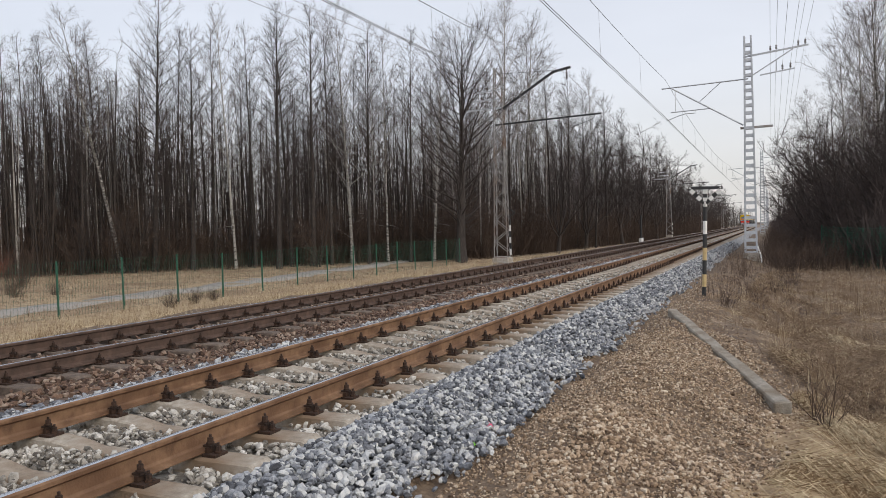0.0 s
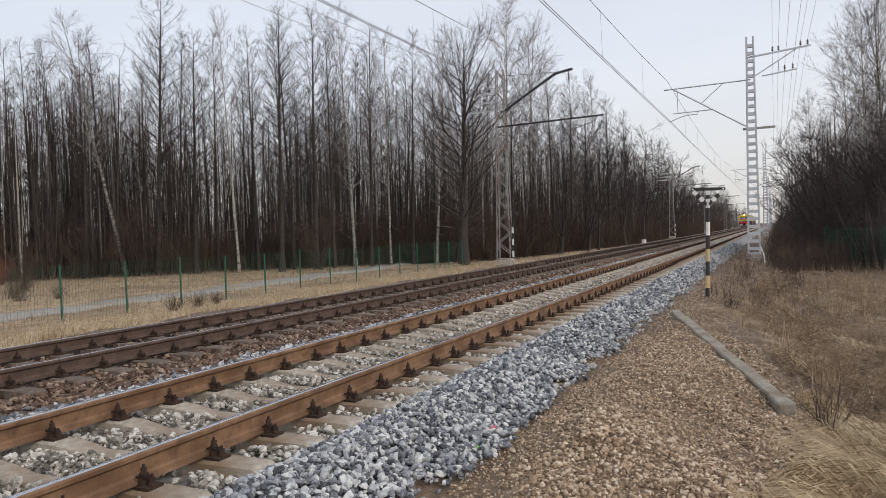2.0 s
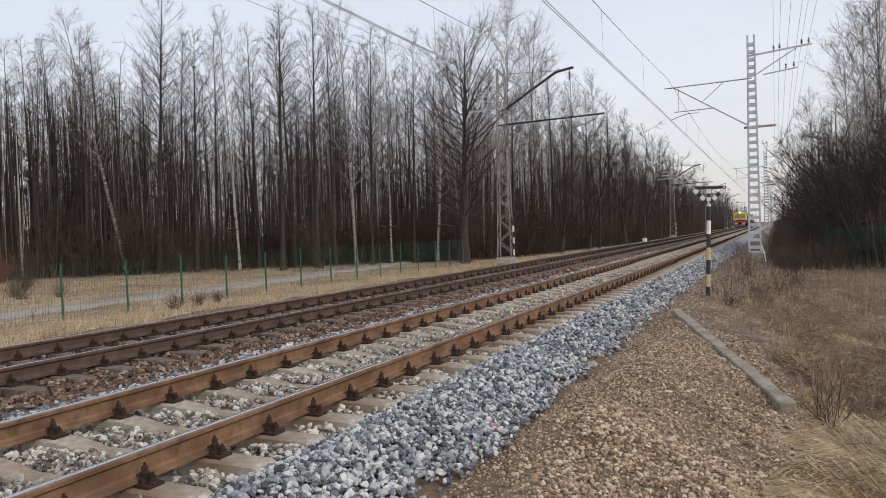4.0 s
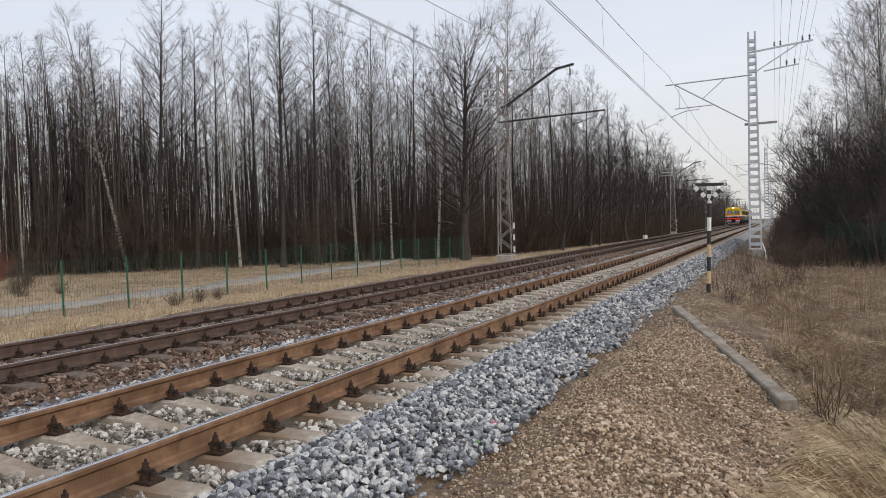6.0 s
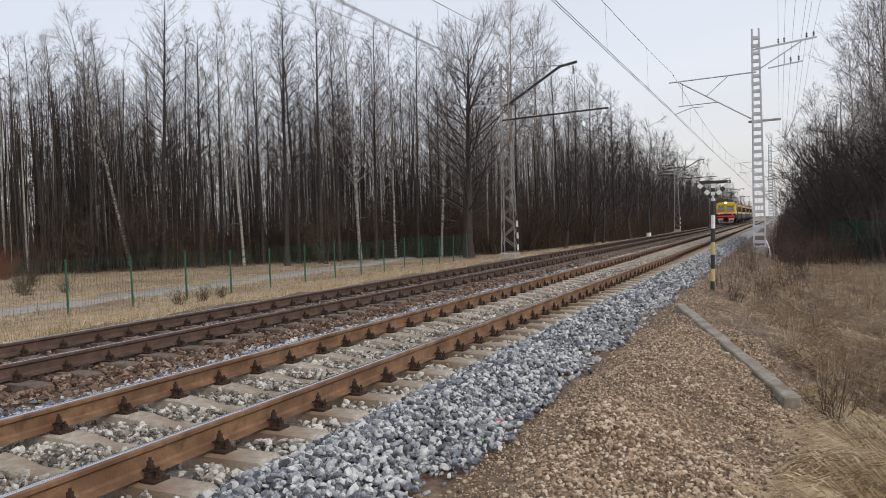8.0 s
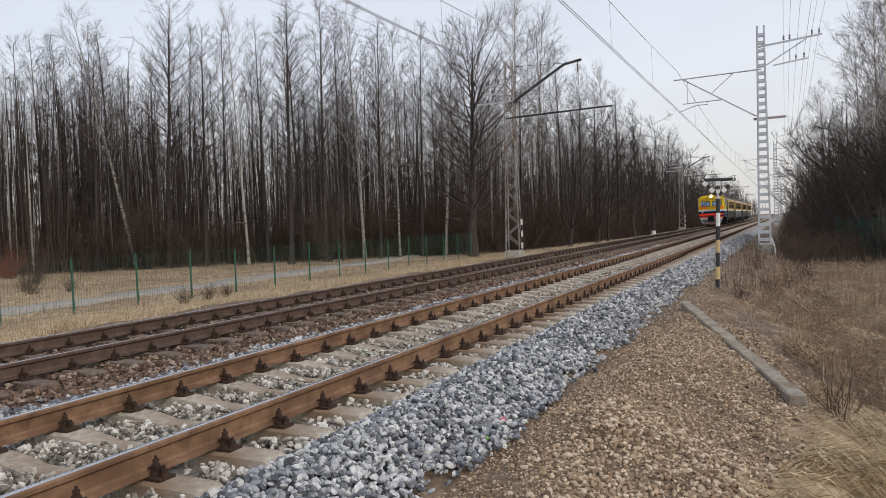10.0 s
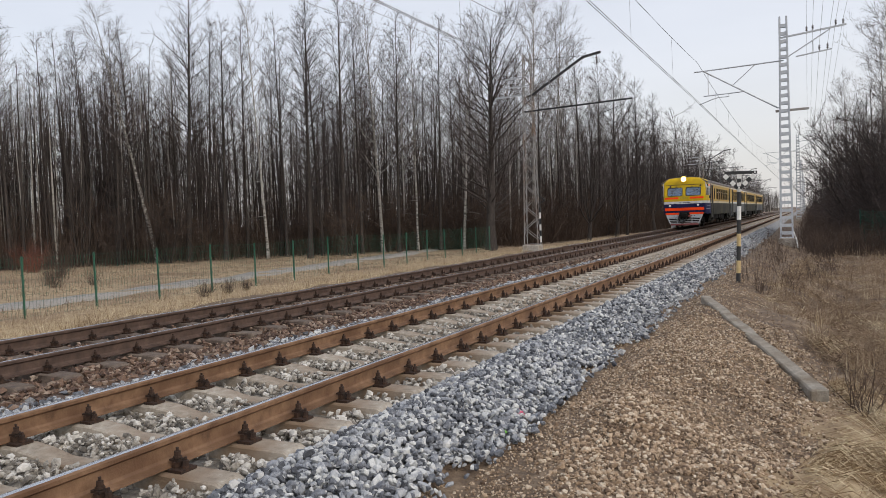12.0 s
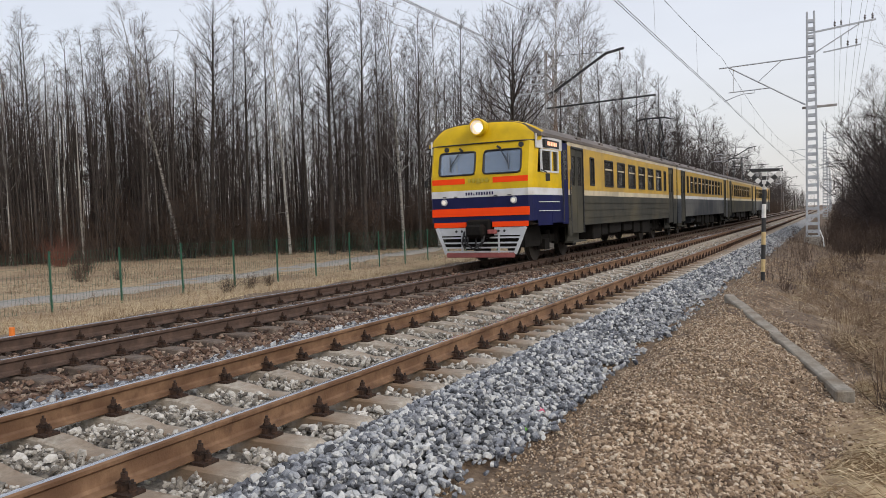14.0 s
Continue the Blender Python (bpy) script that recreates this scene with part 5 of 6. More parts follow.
def shrub(name, label, x, y, h, seed, mat, n=70, r=0.006):
    g = np.random.RandomState(seed)
    t = Tris()
    z = float(ground_z(x, y))
    az, el = g.uniform(0, 6.283, n), g.uniform(0.75, 1.5, n)
    A = np.array([x, y, z - 0.03]) + np.stack([g.normal(0, 0.10 * h, n), g.normal(0, 0.10 * h, n), np.zeros(n)], 1)
    ln = h * g.uniform(0.5, 1.05, n)
    B = A + ln[:, None] * np.stack([np.cos(az) * np.cos(el), np.sin(az) * np.cos(el), np.sin(el)], 1)
    t.cones(A, B, np.full(n, r))
    for _ in range(3):
        q = g.uniform(0.3, 0.95, n)
        m = A + (B - A) * q[:, None]
        t.cones(m, m + g.normal(0, 0.11 * h, (n, 3)) + np.array([0, 0, 0.10 * h]), np.full(n, r * 0.6))
    tagged(new(name, t.mesh(name, mat)), label, "shrub", "leafless shrubs")


SHRUBS = [(-27.0, 22.8, 1.3, 1), (-28.5, 23.6, 1.6, 2), (-26.2, 24.2, 1.1, 3), (-15.6, 20.6, 0.9, 4), (-15.4, 21.6, 0.8, 5), (-15.2, 22.4, 0.6, 6), (-33.0, 27.5, 2.0, 13), (-36.0, 30.0, 2.4, 14),
          (4.0, 20.5, 0.8, 7), (4.6, 24.0, 0.9, 8), (3.6, 27.5, 0.9, 9), (4.95, 8.9, 0.7, 11), (3.5, 17.6, 0.7, 12), (4.5, 32.0, 1.5, 15), (5.2, 30.0, 1.4, 16), (5.0, 36.0, 1.7, 17)]
for x, y, h, sd in SHRUBS:
    shrub("shrub", "leafless shrub with thin reddish-brown stems" if x < 0 else "leafless brown shrub on the bank", x, y, h, sd, M_TWIG_RED, 70 if x < 0 else 26)


RED_SHRUBS = [(-44.0, 33.5, 2.4), (-47.0, 35.2, 2.8), (-41.5, 31.8, 1.8)]
for k, (x, y, h) in enumerate(RED_SHRUBS):
    shrub("shrub", "reddish leafless willow shrub beside the wood", x, y, h, 30 + k, M_TWIG_BRIGHT, 110, 0.009)


# ---- small things by the line ----
PEG = (-5.62, 6.2)


def build_peg():
    bm = bmesh.new()
    tube(bm, [(PEG[0], PEG[1], float(ground_z(PEG[0], PEG[1])) - 0.1), (PEG[0], PEG[1], float(ground_z(PEG[0], PEG[1])) + 0.28)], [0.05, 0.035], 10)
    tagged(part("marker_peg", bm, surface("orange_peg_paint", [(0.3, (0.7, 0.16, 0.02)), (0.7, (0.85, 0.24, 0.03))], 10, 4, 0.6)), "short orange marker peg beside the far rail", "marker peg")


build_peg()
def rag(name, label, x, y, col, s, seed):
    g = np.random.RandomState(seed)
    m = surface(name + "_plastic", [(0.3, tuple(c * 0.7 for c in col)), (0.7, col)], 20, 3, 0.5, 0, 0.2, 60)
    k = 6
    V = np.array([(i / (k - 1) - 0.5, j / (k - 1) - 0.5, 0) for j in range(k) for i in range(k)]) * s
    V[:, 2] = np.abs(g.normal(0, 0.012, k * k))
    V2 = V - np.array([0, 0, 0.004])
    F = []
    for j in range(k - 1):
        for i in range(k - 1):
            a = j * k + i
            F.append((a, a + 1, a + k + 1, a + k))
            F.append((a + k * k, a + k + k * k, a + k + 1 + k * k, a + 1 + k * k))
    ob = new(name, mesh_from(name, np.concatenate([V, V2]), F, m, None, True))
    ob.matrix_basis = pose(x, y, float(ground_z(x, y)) + 0.07, 20, 12, 33)
    tagged(ob, label, "litter")


rag("plastic_scrap", "small crumpled bright green plastic scrap on the stones", 2.28, 5.35, (0.25, 0.7, 0.08), 0.07, 1)
rag("plastic_scrap", "small crumpled pink plastic scrap on the stones", 2.25, 5.85, (0.8, 0.12, 0.22), 0.06, 2)


def build_marker_post():
    p = tagged(new("marker_post"), "short dark marker post with a white foot beside the far track", "post")
    p.location = (-7.2, 74.0, float(ground_z(-7.2, 74.0)))
    bm = bmesh.new()
    tube(bm, [(0, 0, 0), (0, 0, 0.4)], 0.22, 8)
    part("white_foot", bm, M_WHITE, p, "white painted foot")
    bm = bmesh.new()
    tube(bm, [(0, 0, 0.4), (0, 0, 2.6)], 0.11, 8)
    part("shaft", bm, M_BLACK, p)


build_marker_post()


def build_cable():
    bm = bmesh.new()
    tube(bm, [(3.85, 38.6, 0.3), (3.98, 38.5, -0.1), (4.02, 38.4, -0.45), (3.9, 38.3, -0.75)], 0.03, 8)
    tagged(part("ground_cable", bm, M_WHITE, None, "", True), "pale plastic conduit hanging from the mast foot", "cable")


build_cable()


def build_east_fence():
    f = tagged(new("fence"), "dark green welded mesh fence before the eastern wood", "fence")
    pts = [(7.0 + 0.45 * k, 46 - 2.2 * k) for k in range(9)]
    for k, (x, y) in enumerate(pts):
        z = float(ground_z(x, y))
        part("post", bevelled_box(-0.03, 0.03, -0.03, 0.03, -0.2, 2.0, 0.005), M_GREEN, f, m=pose(x, y, z))
        if k + 1 < len(pts):
            bm = bmesh.new()
            a, b = Vector((x, y, z)), Vector((*pts[k + 1], float(ground_z(*pts[k + 1]))))
            for j in range(40):
                p = a.lerp(b, (j + 0.5) / 40)
                bar(bm, p + Vector((0, 0, 0.05)), p + Vector((0, 0, 1.95)), 0.006, 0.006)
            for j in range(9):
                o = Vector((0, 0, 0.06 + 0.23 * j))
                bar(bm, a + o, b + o, 0.007, 0.007)
            part("mesh_panel", bm, M_GREEN, f)


build_east_fence()
# ---- train ----
M_YELLOW = surface("yellow_train_paint", [(0.3, (0.62, 0.41, 0.006)), (0.7, (0.74, 0.50, 0.010))], 2, 6, 0.42, 0, 0.03, 40, stain=(0.52, 0.35, 0.015), stain_scale=1.5)
M_YELLOW_OLD = surface("dull_yellow_train_paint", [(0.3, (0.44, 0.27, 0.035)), (0.7, (0.56, 0.36, 0.055))], 2, 6, 0.5, 0, 0.03, 40, stain=(0.36, 0.24, 0.07), stain_scale=1.2)
M_OLIVE = surface("olive_yellow_paint", [(0.3, (0.40, 0.31, 0.02)), (0.7, (0.50, 0.39, 0.03))], 2, 6, 0.45, 0, 0.03, 40)
M_ORANGE = surface("orange_train_paint", [(0.3, (0.95, 0.055, 0.001)), (0.7, (1.0, 0.075, 0.001))], 2, 6, 0.6, 0, 0.02, 40)
M_NAVY = surface("navy_train_paint", [(0.3, (0.004, 0.006, 0.045)), (0.7, (0.008, 0.011, 0.07))], 2, 6, 0.55, 0, 0.02, 40)
M_TWHITE = surface("white_train_paint", [(0.3, (0.60, 0.61, 0.62)), (0.7, (0.74, 0.74, 0.74))], 2, 6, 0.45, 0, 0.02, 40, stain=(0.52, 0.50, 0.46), stain_scale=1.5)
M_CREAM = surface("cream_train_paint", [(0.3, (0.50, 0.43, 0.30)), (0.7, (0.64, 0.56, 0.41))], 2, 6, 0.5, 0, 0.02, 40, stain=(0.40, 0.34, 0.25), stain_scale=1.3)
M_TGREY = surface("dusty_grey_train_paint", [(0.3, (0.032, 0.033, 0.030)), (0.7, (0.062, 0.060, 0.052))], 1.5, 8, 0.8, 0, 0.05, 40, stain=(0.09, 0.082, 0.058), stain_scale=0.5)
M_TDARK = surface("dark_grey_train_paint", [(0.3, (0.03, 0.034, 0.042)), (0.7, (0.06, 0.065, 0.075))], 1.5, 8, 0.55, 0, 0.05, 40, stain=(0.17, 0.17, 0.16), stain_scale=0.35)
M_ROOF = surface("sooty_train_roof", [(0.3, (0.075, 0.062, 0.055)), (0.7, (0.15, 0.13, 0.115))], 1.5, 8, 0.75, 0, 0.1, 30, stain=(0.19, 0.16, 0.14), stain_scale=0.6)
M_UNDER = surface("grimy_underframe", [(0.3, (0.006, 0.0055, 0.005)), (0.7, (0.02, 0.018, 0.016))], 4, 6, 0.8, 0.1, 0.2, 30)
M_WHEEL = surface("worn_wheel_steel", [(0.3, (0.03, 0.026, 0.023)), (0.7, (0.08, 0.07, 0.062))], 4, 6, 0.55, 0.3, 0.1, 30)
M_RUBBER = surface("black_rubber_seal", [(0.3, (0.012, 0.012, 0.013)), (0.7, (0.025, 0.025, 0.026))], 8, 4, 0.6, 0, 0.05, 60)
M_RED = surface("faded_red_paint", [(0.3, (0.22, 0.055, 0.05)), (0.7, (0.34, 0.10, 0.09))], 5, 6, 0.6, 0, 0.1, 60)
M_SKIRT = surface("pale_grey_skirt_paint", [(0.3, (0.42, 0.44, 0.47)), (0.7, (0.56, 0.58, 0.60))], 4, 6, 0.5, 0, 0.05, 60, stain=(0.36, 0.35, 0.33), stain_scale=2)
M_INTERIOR = surface("dim_interior_lining", [(0.3, (0.10, 0.09, 0.08)), (0.7, (0.18, 0.16, 0.14))], 3, 5, 0.8, 0, 0, 30)


for paint in (M_ORANGE, M_NAVY, M_YELLOW):
    paint.node_tree.nodes["Principled BSDF"].inputs["Specular IOR Level"].default_value = 0.25
for dull in (M_UNDER, M_TGREY, M_TDARK, M_INTERIOR, M_WHEEL):
    dull.node_tree.nodes["Principled BSDF"].inputs["Specular IOR Level"].default_value = 0.15


def glass_material(name, tint, ior):
    m = bpy.data.materials.new(name)
    m.use_nodes = True
    b = m.node_tree.nodes["Principled BSDF"]
    b.inputs["Base Color"].default_value = (*tint, 1)
    b.inputs["Roughness"].default_value = 0.04
    b.inputs["Transmission Weight"].default_value = 0.75
    b.inputs["IOR"].default_value = ior
    return m


def glow_material(name, col, strength):
    m = bpy.data.materials.new(name)
    m.use_nodes = True
    b = m.node_tree.nodes["Principled BSDF"]
    b.inputs["Base Color"].default_value = (0.8, 0.78, 0.7, 1)
    b.inputs["Roughness"].default_value = 0.1
    b.inputs["Emission Color"].default_value = (*col, 1)
    b.inputs["Emission Strength"].default_value = strength
    return m


# the windscreens' blue base colour stands in for the sky they reflect
M_GLASS = glass_material("sky_sheen_windscreen_glass", (0.30, 0.42, 0.58), 1.8)
M_SIDEGLASS = glass_material("tinted_side_glass", (0.12, 0.115, 0.11), 1.5)
M_LAMP = glow_material("headlamp_bulb", (1.0, 0.66, 0.28), 14.0)
M_CLEAR = glass_material("headlamp_front_glass", (1.0, 0.98, 0.94), 1.2)
M_CLEAR.node_tree.nodes["Principled BSDF"].inputs["Transmission Weight"].default_value = 0.7
M_CLEAR.node_tree.nodes["Principled BSDF"].inputs["Roughness"].default_value = 0.16
M_MIRROR = surface("silvered_reflector", [(0.3, (0.80, 0.79, 0.76)), (0.7, (0.88, 0.87, 0.84))], 3, 2, 0.12, 1.0, 0, 40, rough_var=0.03)
M_SMALL_LAMP = glow_material("marker_lamp_glass", (1.0, 0.90, 0.75), 0.2)
M_DISPLAY = glow_material("amber_display", (1.0, 0.28, 0.03), 0.9)
CAR = 19.6
HALF = 1.69
Z_BOT, Z_WAIST, Z_CREAM, Z_WIN0, Z_WIN1, Z_BAND, Z_EAVE, Z_TOP = 0.95, 1.86, 2.02, 2.20, 3.06, 3.30, 3.44, 3.94


def wall_strip(car, name, mat, s, y0, y1, z0, z1, label="", thick=0.05):
    bm = bmesh.new()
    box(bm, *sorted((s * HALF, s * (HALF - thick))), y0, y1, z0, z1)
    return part(name, bm, mat, car, label)


def window_band(car, s, y0, y1, openings, mat):
    """The wall round the windows, in posts and rails, so that the openings go through."""
    bm = bmesh.new()
    xa, xb = sorted((s * HALF, s * (HALF - 0.05)))
    box(bm, xa, xb, y0, y1, Z_CREAM, Z_WIN0)
    box(bm, xa, xb, y0, y1, Z_WIN1, Z_BAND)
    cut = [y0] + [v for o in openings for v in o] + [y1]
    for a, b in zip(cut[::2], cut[1::2]):
        if b - a > 0.01:
            box(bm, xa, xb, a, b, Z_WIN0, Z_WIN1)
    return part("window_band", bm, mat, car)


def side_window(car, s, a, b, glass, z0=None, z1=None):
    z0, z1 = z0 or Z_WIN0, z1 or Z_WIN1
    bm = bmesh.new()
    x = s * (HALF - 0.005)
    for p, q in (((a, z0), (b, z0)), ((b, z0), (b, z1)), ((b, z1), (a, z1)), ((a, z1), (a, z0))):
        bar(bm, (x, p[0], p[1]), (x, q[0], q[1]), 0.045, 0.045, up=(1, 0, 0))
    w = part("window", bm, M_RUBBER, car)
    bm = bmesh.new()
    box(bm, *sorted((s * (HALF - 0.035), s * (HALF - 0.045))), a + 0.01, b - 0.01, z0 + 0.01, z1 - 0.01)
    part("pane", bm, glass, w)
    if b - a > 0.7:
        bm = bmesh.new()
        zz = z0 + 0.66 * (z1 - z0)
        box(bm, *sorted((s * (HALF - 0.03), s * (HALF - 0.005))), a, b, zz - 0.025, zz + 0.025)
        part("sash_bar", bm, M_CREAM, w)


def slide_door(car, s, a, b):
    """A pair of grey leaves with tall narrow panes and a step below."""
    door = part_mesh("door", mesh_from("door", [], [], M_TGREY), car, "grey double-leaf passenger door")
    mid = (a + b) / 2
    for p, q in ((a, mid - 0.01), (mid + 0.01, b)):
        bm = bmesh.new()
        xa, xb = sorted((s * (HALF - 0.03), s * (HALF - 0.08)))
        c, d = p + 0.12, q - 0.12
        box(bm, xa, xb, p, q, 0.72, 2.15)
        box(bm, xa, xb, p, q, 3.02, 3.24)
        box(bm, xa, xb, p, c, 2.15, 3.02)
        box(bm, xa, xb, d, q, 2.15, 3.02)
        part("door_leaf", bm, M_TGREY, door)
        bm = bmesh.new()
        box(bm, *sorted((s * (HALF - 0.05), s * (HALF - 0.06))), c, d, 2.15, 3.02)
        part("door_pane", bm, M_SIDEGLASS, door)
    bm = bmesh.new()
    for y in (a, b):
        box(bm, *sorted((s * (HALF - 0.09), s * (HALF + 0.004))), y - 0.03, y + 0.03, 0.72, 3.27)
    box(bm, *sorted((s * (HALF - 0.09), s * (HALF + 0.004))), a, b, 3.24, 3.30)
    part("door_frame", bm, M_RUBBER, door)
    bm = bmesh.new()
    box(bm, *sorted((s * (HALF - 0.25), s * (HALF + 0.03))), a - 0.05, b + 0.05, 0.45, 0.50)
    box(bm, *sorted((s * (HALF - 0.25), s * (HALF - 0.2))), a, b, 0.45, 0.95)
    part("step", bm, M_TGREY, door)


def roof_mesh(y0, y1, droop0=0.0):
    prof = [(-HALF - 0.02, Z_EAVE - 0.03), (-HALF - 0.02, Z_EAVE + 0.06), (-1.55, 3.60), (-1.25, 3.77), (-0.7, 3.90), (0, Z_TOP), (0.7, 3.90), (1.25, 3.77), (1.55, 3.60), (HALF + 0.02, Z_EAVE + 0.06), (HALF + 0.02, Z_EAVE - 0.03)]
    n = len(prof)
    verts = [(x, y, z) for y in (y0, y1) for x, z in prof]
    faces = [(k, k + 1, n + k + 1, n + k) for k in range(n - 1)] + [tuple(range(n))[::-1], tuple(range(n, 2 * n)), (0, n, 2 * n - 1, n - 1)]
    return mesh_from("roof", verts, faces, M_ROOF)


def bogie(car, y):
    b = part_mesh("bogie", mesh_from("bogie", [], [], M_UNDER), car, "grimy black bogie")
    bm = bmesh.new()
    for s in (-1, 1):
        box(bm, s * 1.08 - 0.09, s * 1.08 + 0.09, y - 1.7, y + 1.7, 0.52, 0.74)
        for dy in (-1.25, 1.25):
            box(bm, s * 1.12 - 0.13, s * 1.12 + 0.13, y + dy - 0.19, y + dy + 0.19, 0.32, 0.62)
            for e in (-0.36, 0.36):
                tube(bm, [(s * 1.12, y + dy + e, 0.5), (s * 1.12, y + dy + e, 0.86)], 0.085, 8)
        tube(bm, [(s * 1.15, y - 0.3, 0.45), (s * 1.15, y - 0.3, 0.95)], 0.12, 8)
        tube(bm, [(s * 1.15, y + 0.3, 0.45), (s * 1.15, y + 0.3, 0.95)], 0.12, 8)
    box(bm, -1.1, 1.1, y - 0.35, y + 0.35, 0.5, 0.85)
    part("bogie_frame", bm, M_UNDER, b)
    for dy in (-1.25, 1.25):
        bm = bmesh.new()
        for s in (-1, 1):
            tube(bm, [(s * 0.735, y + dy, 0.475), (s * 0.765, y + dy, 0.475)], 0.505, 28)
            tube(bm, [(s * 0.765, y + dy, 0.475), (s * 0.87, y + dy, 0.475)], 0.475, 28)
            tube(bm, [(s * 0.87, y + dy, 0.475), (s * 0.93, y + dy, 0.475)], [0.16, 0.12], 16)
        tube(bm, [(-0.8, y + dy, 0.475), (0.8, y + dy, 0.475)], 0.08, 10)
        part("wheelset", bm, M_WHEEL, b, "worn steel wheelset")


def underfloor(car, seed, y0, y1):
    rnd = random.Random(seed)
    y = y0
    while y < y1 - 0.8:
        ln = rnd.uniform(0.7, 1.7)
        for s in (-1, 1):
            h = rnd.uniform(0.35, 0.6)
            if rnd.random() < 0.35:
                bm = bmesh.new()
                for k in range(3):
                    tube(bm, [(s * 1.2, y + 0.4 * k, 0.72), (s * 1.2, y + 0.4 * k + 0.3, 0.72)], 0.2, 10)
                part("air_tank", bm, M_TDARK, car)
            else:
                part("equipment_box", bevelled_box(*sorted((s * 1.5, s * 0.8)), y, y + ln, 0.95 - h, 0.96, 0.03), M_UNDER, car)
        y += ln + rnd.uniform(0.1, 0.5)


def carriage(name, label, front, lower, band, waist, pantograph):
    car = tagged(new(name), label, "train carriage", "carriages of the train")
    y0 = 2.55 if front else 0.0
    y1 = CAR - 0.35
    if front:
        openings = [(4.75, 5.2), (6.45, 7.5), (8.08, 9.13), (9.71, 10.76), (11.34, 12.39), (12.97, 14.02), (14.60, 15.65), (16.25, 16.7)]
        doors = [(2.85, 4.05), (17.35, 18.45)]
    else:
        openings = [(2.6, 3.05)] + [(3.65 + 1.32 * k, 4.55 + 1.32 * k) for k in range(9)] + [(15.6, 16.05)]
        doors = [(0.9, 2.05), (17.2, 18.35)]
    for s in (-1, 1):
        spans = [(y0, doors[0][0]), (doors[0][1], doors[1][0]), (doors[1][1], y1)]
        for a, b in spans:
            if b - a < 0.05:
                continue
            op = [o for o in openings if a <= o[0] and o[1] <= b]
            lp = wall_strip(car, "lower_panel", lower, s, a, b, Z_BOT - (0.0 if b - a > 3 else 0.3), Z_WAIST)
            bm = bmesh.new()
            for z in (1.18, 1.42, 1.64):
                box(bm, *sorted((s * (HALF - 0.01), s * (HALF + 0.018))), a + 0.02, b - 0.02, z - 0.014, z + 0.014)
            part("rib", bm, lower, lp)
            wall_strip(car, "waist_band", waist, s, a, b, Z_WAIST, Z_CREAM)
            window_band(car, s, a, b, op, band)
        wall_strip(car, "cornice", waist, s, y0, y1, Z_BAND, Z_EAVE)
        for o in openings:
            side_window(car, s, *o, M_SIDEGLASS)
        for d in doors:
            slide_door(car, s, *d)
    part_mesh("roof", roof_mesh(0.32 if front else 0.0, y1), car)
    bm = bmesh.new()
    for s in (-1, 1):
        for k in range(7):
            y = y0 + 1.2 + 2.5 * k
            if y < y1 - 1:
                box(bm, *sorted((s * 1.47, s * 1.62)), y, y + 0.35, 3.54, 3.63)
    part("roof_vent", bm, M_ROOF, car)
    bm = bmesh.new()
    box(bm, -HALF + 0.06, HALF - 0.06, y0 + 0.02, y1 - 0.02, 0.92, 1.06)
    part("floor", bm, M_UNDER, car)
    bm = bmesh.new()
    box(bm, -0.62, 0.62, y1 - 0.5, y1 - 0.45, 1.06, 3.4)
    for s in (-1, 1):
        box(bm, *sorted((s * 0.62, s * 1.6)), y1 - 0.5, y1 - 0.45, 1.06, 3.4)
    if not front:
        for s in (-1, 1):
            box(bm, *sorted((s * 0.62, s * 1.6)), 0.05, 0.1, 1.06, 3.4)
    for k in range(8):
        yy = y0 + 4.5 + 1.55 * k
        if yy < y1 - 4:
            for s in (-1, 1):
                box(bm, *sorted((s * 0.45, s * 1.5)), yy, yy + 0.12, 1.06, 2.1)
    part("interior_lining", bm, M_INTERIOR, car)
    bm = bmesh.new()
    for xx0, xx1, z0, z1 in ((-HALF, -0.65, 1.0, 3.5), (0.65, HALF, 1.0, 3.5), (-0.65, 0.65, 3.2, 3.5)):
        box(bm, xx0, xx1, y1, y1 + 0.04, z0, z1)
    part("end_wall", bm, M_TDARK, car)
    bm = bmesh.new()
    box(bm, -0.7, 0.7, y1 + 0.04, y1 + 0.42, 1.05, 3.35)
    part("gangway_bellows", bm, M_RUBBER, car, "black rubber gangway bellows")
    for y in (3.1, 16.4):
        bogie(car, y)
    underfloor(car, 3 if front else 4, 5.6, 13.8)
    # black boxes added below the floor to block light passing under the car
    part("centre_light_block", bevelled_box(-0.75, 0.75, 4.9, 14.6, 0.40, 0.94, 0.03), M_UNDER, car)
    part("end_light_block", bevelled_box(-0.6, 0.6, 1.3, 4.8, 0.62, 0.94, 0.03), M_UNDER, car)
    if pantograph:
        p = part_mesh("pantograph", mesh_from("pantograph", [], [], M_DARKSTEEL), car, "dark raised pantograph")
        yb = 2.7
        bm = bmesh.new()
        for x in (-0.55, 0.55):
            bar(bm, (x, yb - 0.8, 4.1), (x, yb + 0.8, 4.1), 0.06)
            bar(bm, (x, yb - 0.75, 4.1), (x, yb - 0.75, Z_TOP - 0.12), 0.08)
            bar(bm, (x, yb + 0.75, 4.1), (x, yb + 0.75, Z_TOP - 0.12), 0.08)
        part("base_frame", bm, M_DARKSTEEL, p)
        bm = bmesh.new()
        for x in (-0.5, 0.5):
            tube(bm, [(x, yb + 0.7, 4.12), (x * 0.8, yb - 0.75, 5.1), (x * 0.7, yb + 0.1, 6.2)], 0.042, 5)
            tube(bm, [(x, yb - 0.7, 4.12), (x * 0.8, yb + 0.75, 5.1), (x * 0.7, yb - 0.1, 6.2)], 0.042, 5)
